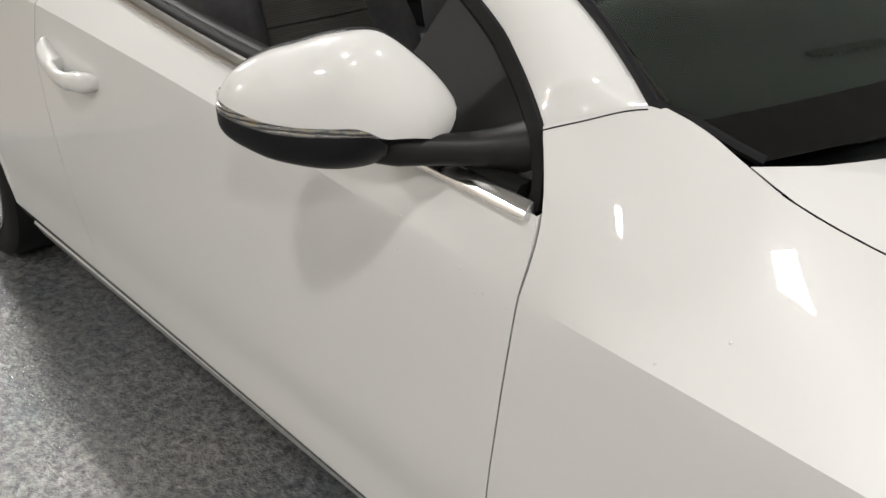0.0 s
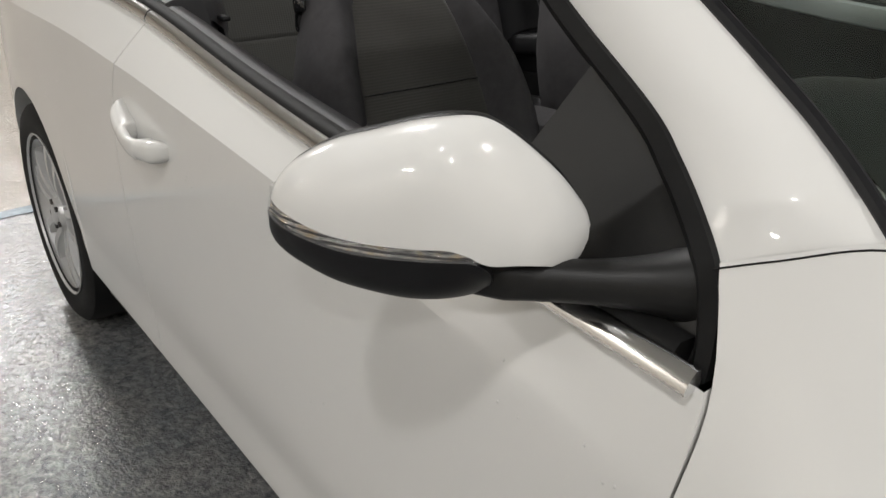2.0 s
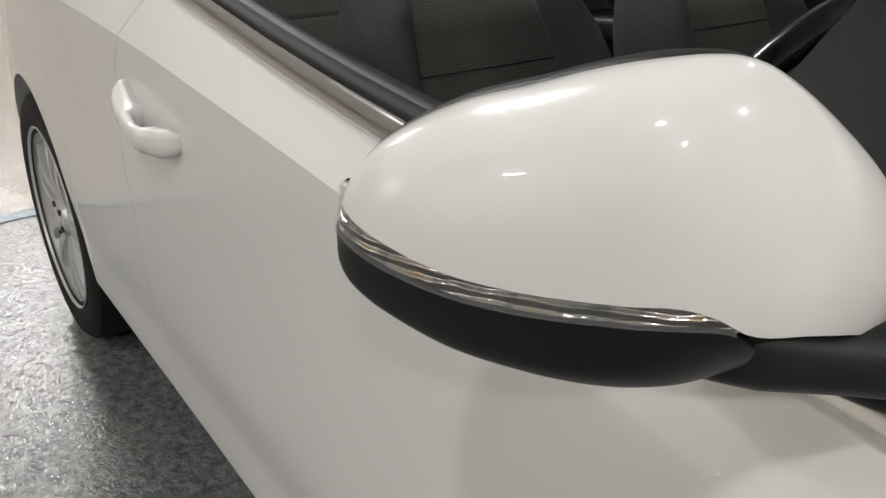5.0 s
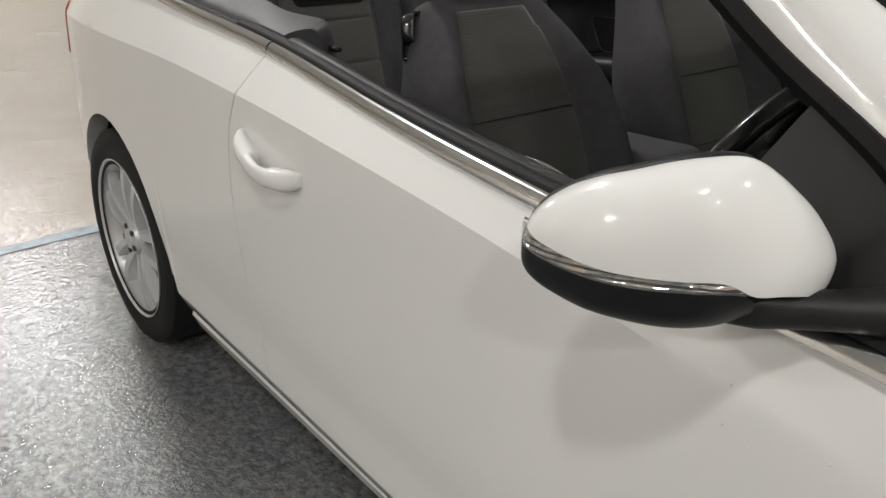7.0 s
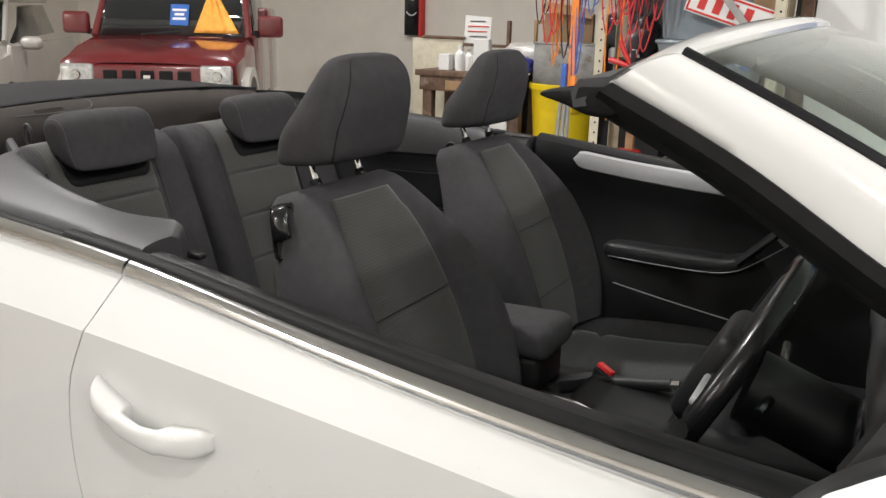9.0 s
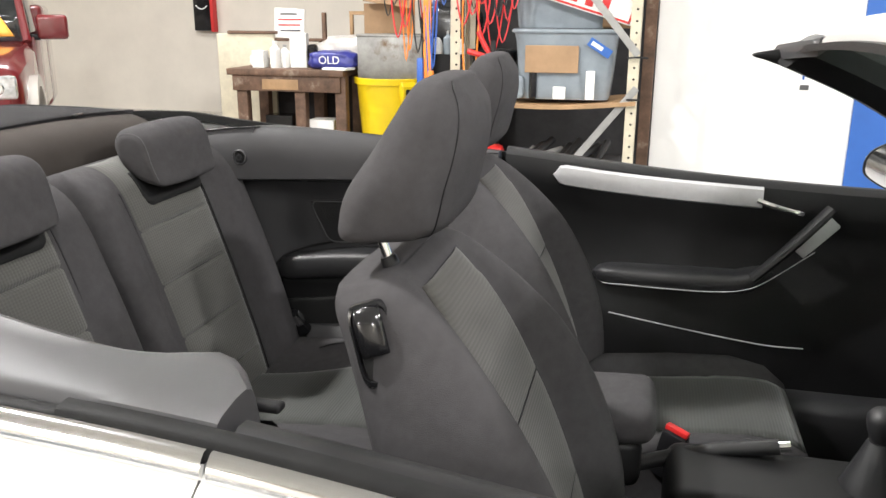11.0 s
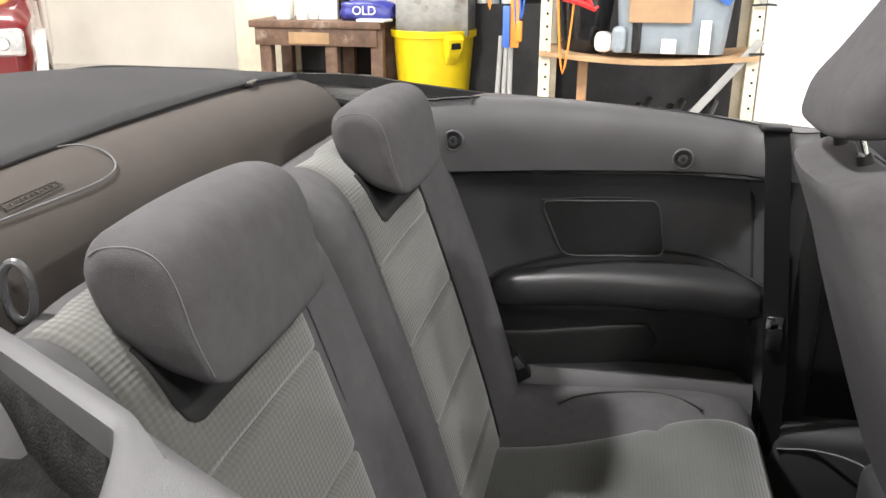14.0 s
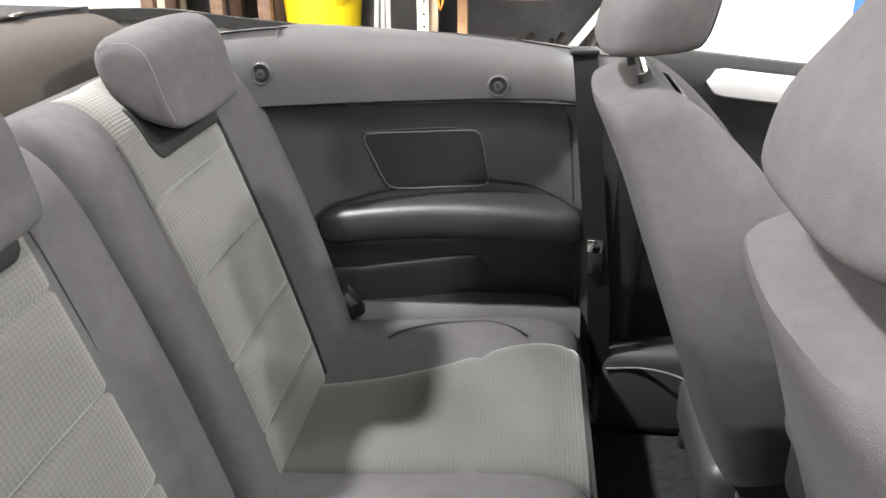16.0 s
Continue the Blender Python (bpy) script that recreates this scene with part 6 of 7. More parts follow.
YELLOW = mat("yellow_plastic", (0.80, 0.58, 0.01), 0.38, vary=0.06, scale=6)
STEEL_BOX = mat("stained_galvanised_steel", (0.30, 0.30, 0.29), 0.45, metal=0.5, vary=0.35, scale=6)
def stained(material, stain, scale, low, high):
    """Blotches of another colour laid over a plain material."""
    nt = material.node_tree
    b = nt.nodes["Principled BSDF"]
    n = nt.nodes.new("ShaderNodeTexNoise")
    n.inputs["Scale"].default_value, n.inputs["Detail"].default_value, n.inputs["Roughness"].default_value = scale, 7, 0.7
    tc = nt.nodes.new("ShaderNodeTexCoord")
    nt.links.new(tc.outputs["Object"], n.inputs["Vector"])
    mr = nt.nodes.new("ShaderNodeMapRange")
    mr.inputs["From Min"].default_value, mr.inputs["From Max"].default_value = low, high
    nt.links.new(n.outputs["Fac"], mr.inputs["Value"])
    mix = nt.nodes.new("ShaderNodeMix")
    mix.data_type = "RGBA"
    mix.inputs[7].default_value = (*stain, 1)
    nt.links.new(mr.outputs[0], mix.inputs[0])
    nt.links.new(b.inputs["Base Color"].links[0].from_socket, mix.inputs[6])
    nt.links.new(mix.outputs[2], b.inputs["Base Color"])
    return material


stained(STEEL_BOX, (0.13, 0.085, 0.05), 5.5, 0.56, 0.70)
stained(WOOD, (0.34, 0.29, 0.23), 4.5, 0.58, 0.72)
CREAM_METAL = mat("cream_painted_steel", (0.62, 0.57, 0.44), 0.5, vary=0.12, scale=14)
GREY_STEEL = mat("grey_steel", (0.36, 0.36, 0.35), 0.45, metal=0.4, vary=0.15, scale=12)
CARD = mat("brown_cardboard", (0.36, 0.23, 0.13), 0.8, vary=0.14, scale=8)
PAPER = mat("white_paper", (0.80, 0.80, 0.78), 0.7, vary=0.04, scale=10)
INK = mat("dark_ink", (0.05, 0.05, 0.06), 0.7)
RED_INK = mat("red_print", (0.62, 0.03, 0.03), 0.5)
BLUE_BAG = mat("blue_plastic_sack", (0.03, 0.035, 0.22), 0.35, vary=0.25, scale=12, bump=0.6, bump_scale=40)
CLEAR_BAG = mat("cloudy_plastic_sack", (0.52, 0.50, 0.47), 0.3, vary=0.2, scale=9, bump=0.8, bump_scale=30)
BLACK_BAG = mat("black_plastic_sack", (0.02, 0.021, 0.023), 0.25, vary=0.4, scale=15, bump=1.0, bump_scale=25)
CABLE_RED = mat("red_cable", (0.62, 0.03, 0.035), 0.4)
CABLE_ORANGE = mat("orange_cable", (0.85, 0.25, 0.03), 0.4)
CABLE_BLUE = mat("blue_cable", (0.04, 0.12, 0.45), 0.4)
CABLE_BLACK = mat("black_cable", (0.015, 0.015, 0.016), 0.4)
ORANGE = mat("orange_cloth", (0.85, 0.38, 0.06), 0.8, vary=0.2, scale=12)
TUB = mat("cloudy_clear_plastic", (0.26, 0.30, 0.335), 0.25, vary=0.12, scale=8)


def put(bm, m):
    bmesh.ops.transform(bm, matrix=m, verts=bm.verts)
    return bm


# -- red off-roader facing the convertible --
JM = pose(-3.524, 3.188, 0, 0, 0, -55.35) @ Matrix.Diagonal((0.955, 0.955, 0.955, 1))
jeep = thing("off_roader", "dark red compact off-roader with an orange cloth on its dashboard", "car")


def body_grid(xs, sections):
    rows = []
    for x, sec in zip(xs, sections):
        half = [Vector((x, y, z)) for y, z in sec]
        rows.append(half + [Vector((p.x, -p.y, p.z)) for p in reversed(half)])
    return loft(rows)


xs = [0.03, 0.0, -0.05, -0.30, -0.70, -0.98, -1.02]
secs = [[(0.62, 0.62), (0.64, 0.72), (0.63, 0.88), (0.60, 0.93), (0.30, 0.95), (0.0, 0.955)],
        [(0.68, 0.60), (0.70, 0.74), (0.69, 0.92), (0.62, 0.975), (0.30, 0.995), (0.0, 1.0)],
        [(0.71, 0.60), (0.73, 0.76), (0.72, 0.95), (0.64, 1.01), (0.30, 1.03), (0.0, 1.035)],
        [(0.72, 0.60), (0.74, 0.78), (0.73, 0.98), (0.66, 1.06), (0.30, 1.075), (0.0, 1.08)],
        [(0.73, 0.60), (0.75, 0.80), (0.74, 1.02), (0.68, 1.10), (0.30, 1.115), (0.0, 1.12)],
        [(0.74, 0.60), (0.76, 0.82), (0.75, 1.05), (0.70, 1.13), (0.30, 1.145), (0.0, 1.15)],
        [(0.74, 0.60), (0.76, 0.82), (0.75, 1.05), (0.70, 1.12), (0.30, 1.13), (0.0, 1.135)]]
part("body", put(body_grid(xs, secs), JM), RED_PAINT, jeep)
part("front_panel", put(rbox(0.06, 1.30, 0.36, 0.03, 3, (0.015, 0, 0.76)), JM), RED_PAINT, jeep)
part("bumper", put(rbox(0.20, 1.56, 0.22, 0.05, 3, (0.08, 0, 0.48)), JM), RED_PAINT, jeep)
for s in (-1, 1):
    rows = []
    for k in range(15):
        a = math.pi * k / 14
        rows.append([Vector((-0.50 + r * math.cos(a), s * y, 0.38 + r * math.sin(a) * 1.05)) for r, y in ((0.42, 0.70), (0.50, 0.73), (0.50, 0.80), (0.42, 0.80))])
    # silver colour paints the pale reflection on the red wing
    part("wheel_flare", put(loft(rows, close_ring=True), JM), SILVER_PAINT, jeep, "wheel arch flare with a pale reflection painted on in silver-grey")
    tyre = part("wheel", put(cyl(0.34, 0.34, 0.20, 36, (-0.50, s * 0.70, 0.34), pose(0, 0, 0, 90), 0.03), JM), TYRE, jeep)
    part("rim", put(cyl(0.20, 0.19, 0.03, 28, (-0.50, s * 0.805, 0.34), pose(0, 0, 0, 90), 0.008), JM), ALLOY, tyre)
    lamp = part("headlamp", put(rbox(0.06, 0.27, 0.17, 0.035, 4, (0.035, s * 0.56, 0.855)), JM), LAMP_GLASS, jeep, "clear square headlamp")
    part("bulb_bowl", put(cyl(0.055, 0.035, 0.03, 20, (0.062, s * 0.57, 0.85), pose(0, 0, 0, 0, 90, 0)), JM), CHROME_BRIGHT, lamp)
    mir = part("door_mirror", put(rbox(0.10, 0.24, 0.20, 0.035, 4, (-1.12, s * 0.90, 1.245)), JM), RED_PAINT, jeep, "square red door mirror")
    part("mirror_arm", put(rbox(0.06, 0.10, 0.05, 0.012, 2, (-1.12, s * 0.755, 1.165)), JM), BLACK_PLASTIC, mir)
    part("door", put(rbox(1.20, 0.05, 0.62, 0.02, 2, (-1.68, s * 0.735, 0.86)), JM), RED_PAINT, jeep)
    part("side_glass", put(rbox(1.00, 0.02, 0.42, 0.01, 2, (-1.85, s * 0.68, 1.40), pose(0, 0, 0, s * 6, 0, 0)), JM), DARK_GLASS, jeep)
    part("windscreen_pillar", put(tube([(-1.00, s * 0.705, 1.13), (-1.17, s * 0.665, 1.40), (-1.30, s * 0.63, 1.66)], 0.035, 10, False, 4), JM), RED_PAINT, jeep)
for k in range(5):
    part("grille_slot", put(rbox(0.03, 0.115, 0.115, 0.03, 4, (0.040, -0.30 + 0.15 * k, 0.835)), JM), BLACK_VOID, jeep, "black grille slot")
part("badge", put(rbox(0.012, 0.06, 0.045, 0.008, 2, (0.060, 0.0, 0.835)), JM), CHROME_BRIGHT, jeep, "small chrome badge")
part("windscreen", put(loft([[Vector((-1.00, y, 1.135)), Vector((-1.30, y * 0.92, 1.66))] for y in [-0.70 + 0.07 * k for k in range(21)]]), JM), DARK_GLASS, jeep, "dark windscreen", thick=0.006)
part("roof", put(rbox(1.90, 1.26, 0.08, 0.03, 3, (-2.25, 0, 1.69)), JM), RED_PAINT, jeep)
part("rear_body", put(rbox(0.90, 1.50, 0.95, 0.05, 3, (-2.75, 0, 0.95)), JM), RED_PAINT, jeep)
for s in (-0.28, 0.22):
    part("wiper", put(tube([(-0.99, s, 1.150), (-1.02, s + 0.25, 1.175), (-1.04, s + 0.46, 1.195)], 0.010, 6, False, 2), JM), CABLE_BLACK, jeep)
part("bonnet_vent", put(rbox(0.10, 0.30, 0.012, 0.005, 2, (-0.88, 0.33, 1.138), pose(0, 0, 0, 0, 4, 0)), JM), RED_PAINT, jeep)
cloth_rows = []
for i in range(19):
    u = i / 18
    row = []
    for j in range(9):
        v = j / 8
        w = 0.10 + 0.32 * v
        row.append(Vector((-0.985 - 0.20 * (1 - v) - 0.012 * math.sin(u * 22), 0.36 + (u - 0.5) * w + 0.05 * v, 1.165 + 0.34 * (1 - v) + 0.01)))
    cloth_rows.append(row)
pennant = part("orange_cloth", put(loft(cloth_rows), JM), ORANGE, thick=0.006)
tagged(pennant, "pleated orange cloth hung against the windscreen", "cloth")
sticker = thing("price_sticker", "blue windscreen price sticker with white bars", "sticker")
part("sheet", put(rbox(0.004, 0.17, 0.22, 0.002, 1, (-1.075, 0.06, 1.335), pose(0, 0, 0, 0, -29.7, 0)), JM), BLUE_PAINT, sticker)
for k, wd in enumerate((0.12, 0.09, 0.13)):
    part("print_bar", put(rbox(0.003, wd, 0.025, 0.001, 1, (-1.050 - 0.022 * k, 0.06, 1.300 + 0.04 * k), pose(0, 0, 0, 0, -29.7, 0)), JM), PAPER, sticker)

# -- silver hatchback beside it --
SM = pose(-6.19, 2.56, 0, 0, 0, -51.0) @ Matrix.Diagonal((0.96, 0.96, 0.96, 1))
hatch = thing("hatchback", "warm silver hatchback with swept headlamps", "car")
xs = [0.075, 0.06, 0.02, -0.10, -0.40, -0.80, -1.02]
secs = [[(0.52, 0.34), (0.45, 0.345), (0.38, 0.35), (0.28, 0.352), (0.15, 0.354), (0.0, 0.355)],
        [(0.55, 0.35), (0.62, 0.50), (0.52, 0.66), (0.40, 0.70), (0.2, 0.715), (0.0, 0.72)],
        [(0.70, 0.35), (0.76, 0.50), (0.66, 0.70), (0.50, 0.745), (0.25, 0.765), (0.0, 0.77)],
        [(0.80, 0.35), (0.84, 0.52), (0.77, 0.74), (0.58, 0.80), (0.28, 0.825), (0.0, 0.83)],
        [(0.86, 0.35), (0.88, 0.55), (0.83, 0.80), (0.64, 0.875), (0.30, 0.90), (0.0, 0.905)],
        [(0.87, 0.35), (0.89, 0.56), (0.85, 0.86), (0.68, 0.945), (0.32, 0.97), (0.0, 0.975)],
        [(0.87, 0.35), (0.89, 0.56), (0.86, 0.90), (0.70, 0.985), (0.34, 1.01), (0.0, 1.015)]]
part("body", put(body_grid(xs, secs), SM), SILVER_PAINT, hatch)
part("cabin_side", put(merge(rbox(2.6, 0.06, 0.60, 0.03, 3, (-2.2, 0.85, 0.68)), rbox(2.6, 0.06, 0.60, 0.03, 3, (-2.2, -0.85, 0.68))), SM), SILVER_PAINT, hatch)
part("windscreen", put(loft([[Vector((-0.98 - 0.12 * (y / 0.72) ** 2, y, 1.005)), Vector((-1.70 - 0.08 * (y / 0.72) ** 2, y * 0.80, 1.42))] for y in [-0.74 + 0.074 * k for k in range(21)]]), SM), DARK_GLASS, hatch, "dark raked windscreen", thick=0.006)
part("roof", put(rbox(1.9, 1.18, 0.06, 0.03, 3, (-2.55, 0, 1.43)), SM), SILVER_PAINT, hatch)
for s in (-1, 1):
    part("side_glass", put(loft([[Vector((x, s * 0.82, 0.975 + 0.02 * k)), Vector((x - 0.25 if k > 0 else x, s * (0.80 - 0.16 * h), 0.975 + 0.40 * h))] for k, (x, h) in enumerate([(-1.15, 0.05), (-1.40, 0.45), (-1.75, 0.95), (-2.2, 1.0), (-2.8, 1.0)])]), SM), DARK_GLASS, hatch, thick=0.005)
    part("windscreen_pillar", put(tube([(-1.08, s * 0.76, 0.99), (-1.42, s * 0.69, 1.22), (-1.80, s * 0.60, 1.425)], 0.032, 10, False, 4), SM), SILVER_PAINT, hatch)
    lampr = [[Vector((0.03 - 0.42 * u + 0.012, s * (0.52 + 0.30 * u + 0.02 * math.sin(math.pi * v)), 0.665 + 0.085 * (1 - u) + 0.03 + 0.13 * u + (0.10 + 0.02 * u) * (v - 0.4) * (1 - 0.6 * u))) for v in [k / 6 for k in range(7)]] for u in [k / 12 for k in range(13)]]
    part("headlamp", put(loft(lampr), SM), LAMP_GLASS, hatch, "long swept-back headlamp", thick=0.01)
    mir = part("door_mirror", put(pillow([(-0.07, 0, 0, 0.02, 0.06, 2.4), (-0.05, 0, 0, 0.05, 0.10, 2.6), (0.0, 0, 0, 0.065, 0.115, 2.6), (0.05, 0, 0, 0.05, 0.10, 2.6), (0.07, 0, 0, 0.015, 0.05, 2.4)], 24, 4), SM @ pose(-1.26, s * 0.98, 0.985)), SILVER_PAINT, hatch, "silver door mirror")
    part("mirror_arm", put(tube([(-1.26, s * 0.90, 0.95), (-1.25, s * 0.84, 0.91)], 0.022, 8, False, 1), SM), SILVER_PAINT, mir)
    tyre = part("wheel", put(cyl(0.31, 0.31, 0.19, 32, (-0.75, s * 0.80, 0.31), pose(0, 0, 0, 90), 0.03), SM), TYRE, hatch)
part("grille", put(rbox(0.03, 0.80, 0.14, 0.04, 3, (0.075, 0, 0.50)), SM), BLACK_VOID, hatch)
part("badge", put(rbox(0.02, 0.11, 0.10, 0.02, 3, (0.068, 0, 0.712), pose(0, 0, 0, 0, -25, 0)), SM), GLOSS_BLACK, hatch, "dark badge")
part("dust_cloth", put(loft([[Vector((-1.02 - 0.20 * u, 0.02 + 0.21 * v * (1 - 0.75 * u), 1.046 + 0.115 * u + 0.008 * math.sin(9 * v))) for v in [k / 8 - 1 for k in range(17)]] for u in (0, 0.5, 1)]), SM), ORANGE, hatch, "orange cloth lying behind the windscreen", thick=0.004)
part("sticker", put(rbox(0.004, 0.14, 0.16, 0.002, 1, (-1.42, 0.42, 1.29), pose(0, 0, 0, 0, -60, 0)), SM), BLUE_PAINT, hatch)

# -- workbench with clutter --
bench = thing("workbench", "rough stained timber workbench against the wall", "workbench")
part("top", rbox(1.10, 0.62, 0.055, 0.006, 2, (-1.90, 5.83, 0.795)), WOOD, bench)
part("apron", rbox(1.02, 0.03, 0.14, 0.004, 2, (-1.90, 5.56, 0.700)), WOOD, bench)
part("paint_patch", rbox(0.34, 0.006, 0.09, 0.02, 3, (-1.95, 5.542, 0.690)), PALE_WOOD, bench, "smear of pale paint")
for lx in (-2.34, -1.78, -1.40):
    for ly in (5.62, 6.06):
        part("leg", rbox(0.10, 0.09, 0.77, 0.006, 2, (lx, ly, 0.385)), WOOD, bench)
part("shelf", rbox(1.0, 0.5, 0.03, 0.004, 1, (-1.90, 5.83, 0.16)), WOOD, bench)


def bottle(name, x, y, z, r, h, material, label, cap=None):
    ob = part(name, pillow([(0, 0, 0, r * 0.9, r * 0.9, 2), (0.012, 0, 0, r, r, 2), (h * 0.68, 0, 0, r, r, 2), (h * 0.80, 0, 0, r * 0.72, r * 0.72, 2), (h * 0.88, 0, 0, r * 0.4, r * 0.4, 2), (h, 0, 0, r * 0.38, r * 0.38, 2)], 18, 3), material)
    ob.location = (x, y, z)
    tagged(ob, label, "bottle")
    if cap:
        part("cap", cyl(r * 0.42, r * 0.42, h * 0.12, 14, (0, 0, h * 1.0)), cap, ob)
    return ob


def carton(name, x, y, z, sx, sy, sz, material, label, category="box", turn=0, bevel=0.004):
    ob = part(name, rbox(sx, sy, sz, bevel, 2, (0, 0, sz / 2)), material, smooth=False)
    ob.matrix_world = pose(x, y, z, 0, 0, turn)
    return tagged(ob, label, category)


TOPZ = 0.8235
carton("tin", -2.20, 5.70, TOPZ, 0.11, 0.11, 0.15, PAPER, "white tin on the workbench", "tin")
bottle("plastic_bottle", -2.06, 5.72, TOPZ, 0.048, 0.22, PAPER, "white plastic bottle on the workbench", PAPER)
bottle("plastic_bottle", -1.985, 5.76, TOPZ, 0.042, 0.19, PAPER, "white plastic bottle on the workbench", GREY_STEEL)
carton("paper_carton", -1.86, 5.80, TOPZ, 0.15, 0.13, 0.30, PAPER, "white paper carton on the workbench", turn=12)
carton("spray_can", -1.70, 5.72, TOPZ, 0.09, 0.09, 0.21, GLOSS_BLACK, "black can on the workbench", "can", 0, 0.03)
carton("cloth_roll", -2.30, 5.9, TOPZ, 0.16, 0.16, 0.10, PAPER, "folded white cloth on the workbench", "cloth", 8, 0.03)


def sack(name, x, y, z, sx, sy, sz, material, label, seed=0):
    bm = bmesh.new()
    bmesh.ops.create_icosphere(bm, subdivisions=4, radius=1.0)
    for v in bm.verts:
        c = v.co
        q = Vector((math.copysign(abs(c.x) ** 0.65, c.x), math.copysign(abs(c.y) ** 0.65, c.y), math.copysign(abs(c.z) ** 0.75, c.z)))
        k = 1 + 0.16 * noise.noise(c * 2.3 + Vector((seed, 0, 0))) + 0.06 * noise.noise(c * 7 + Vector((seed, 3, 0)))
        v.co = Vector((q.x * sx / 2 * k, q.y * sy / 2 * k, max(q.z * k, -0.86) * sz / 2 + sz * 0.43))
    ob = part(name, bm, material, sharp=80)
    ob.location = (x, y, z)
    return tagged(ob, label, "sack")


sack("plastic_sack", -1.42, 6.02, TOPZ, 0.62, 0.36, 0.30, CLEAR_BAG, "cloudy plastic sack lying on the workbench", 1)
bag = sack("blue_sack", -1.50, 5.72, TOPZ, 0.46, 0.24, 0.17, BLUE_BAG, "dark blue printed sack on the workbench", 4)
carton("leaflet", -1.42, 5.60, TOPZ, 0.24, 0.16, 0.02, PAPER, "white leaflet on the workbench edge", "leaflet", -12)


def lettering(name, text, size, m, material, parent):
    curve = bpy.data.curves.new(name, "FONT")
    curve.body, curve.size, curve.extrude, curve.align_x = text, size, 0.001, "CENTER"
    tmp = bpy.data.objects.new("tmp_text", curve)
    scene.collection.objects.link(tmp)
    me = bpy.data.meshes.new_from_object(tmp.evaluated_get(bpy.context.evaluated_depsgraph_get()))
    bpy.data.objects.remove(tmp)
    me.transform(m)
    me.materials.clear()
    me.materials.append(material)
    ob = new(name, me)
    ob.parent = parent
    return ob


lettering("lettering", "OLD", 0.095, pose(0.0, -0.135, 0.05, 90, 0, 0), PAPER, bag)

# pale hardboard sheet leaning behind the bench
sheet = thing("hardboard_sheet", "pale cream hardboard sheet standing behind the workbench", "board")
part("board", rbox(0.60, 0.03, 1.10, 0.004, 1, (-2.58, 6.20, 0.55)), CREAM_METAL, sheet)
part("board_edge", rbox(0.52, 0.02, 0.03, 0.006, 1, (-2.50, 6.18, 1.115)), WOOD, sheet)
notice = thing("notice", "white printed notice propped above the workbench", "notice")
part("sheet", rbox(0.30, 0.008, 0.27, 0.002, 1, (-2.13, 6.22, 1.20), pose(0, 0, 0, 0, 3, 0)), PAPER, notice)
for k, (wd, mt) in enumerate(((0.17, INK), (0.24, RED_INK), (0.22, RED_INK), (0.20, INK))):
    part("print_bar", rbox(wd, 0.004, 0.012, 0.001, 1, (-2.13 + 0.01 * (k % 2), 6.213, 1.285 - 0.05 * k)), mt, notice)
part("stand", rbox(0.5, 0.05, 0.03, 0.005, 1, (-2.05, 6.22, 1.05)), WOOD, notice)
part("stand_post", merge(rbox(0.04, 0.04, 1.04, 0.005, 1, (-1.82, 6.24, 0.52)), rbox(0.04, 0.04, 0.28, 0.005, 1, (-1.78, 6.22, 1.16))), WOOD, notice)

# timber frame, cardboard, steel box and yellow bin
crate = thing("timber_frame", "bare timber frame standing behind the sacks", "frame")
part("rail", rbox(0.42, 0.03, 0.035, 0.004, 1, (-1.40, 6.45, 1.295)), PALE_WOOD, crate)
part("post", rbox(0.035, 0.03, 1.28, 0.004, 1, (-1.59, 6.45, 0.64)), PALE_WOOD, crate)
part("post", rbox(0.035, 0.03, 1.28, 0.004, 1, (-1.21, 6.45, 0.64)), PALE_WOOD, crate)

yb = thing("yellow_bin", "round yellow plastic bin with moulded handles", "bin")
YX, YY = -1.0, 5.85
prof = [(0.02, 0.0), (0.235, 0.0), (0.245, 0.02), (0.285, 0.46), (0.305, 0.465), (0.320, 0.70), (0.345, 0.705), (0.348, 0.755), (0.338, 0.76), (0.325, 0.72), (0.27, 0.05), (0.02, 0.04)]
rows = [[Vector((YX + r * math.cos(t), YY + r * math.sin(t), z)) for r, z in prof] for t in [2 * math.pi * k / 48 for k in range(48)]]
part("tub", loft(rows, close_rows=True), YELLOW, yb, sharp=40)
for a in (-52, 128):
    ang = radians(a)
    d = Vector((math.cos(ang), math.sin(ang), 0))
    t = Vector((-d.y, d.x, 0))
    c = Vector((YX, YY, 0))
    rows = []
    for z, out, half in ((0.735, 0.375, 0.070), (0.70, 0.405, 0.072), (0.64, 0.402, 0.066), (0.58, 0.372, 0.056), (0.52, 0.335, 0.046), (0.50, 0.300, 0.040)):
        rows.append([c + d * 0.295 + t * -half + Vector((0, 0, z)), c + d * (out - 0.008) + t * -half + Vector((0, 0, z)), c + d * out + t * -(half - 0.010) + Vector((0, 0, z)), c + d * out + t * (half - 0.010) + Vector((0, 0, z)), c + d * (out - 0.008) + t * half + Vector((0, 0, z)), c + d * 0.295 + t * half + Vector((0, 0, z))])
    part("handle", loft(rows, close_ring=True, caps=True), YELLOW, yb, sharp=30)
    part("handle_grip_hollow", turned(rbox(0.012, 0.085, 0.050, 0.012, 3, (0.399, 0, 0.655)), pose(YX, YY, 0, 0, 0, a)), BLACK_VOID, yb)
box = thing("steel_box", "stained grey steel box standing in the bin", "box")
part("box_body", rbox(0.58, 0.34, 0.40, 0.006, 2, (-0.975, 5.83, 0.92)), STEEL_BOX, box)
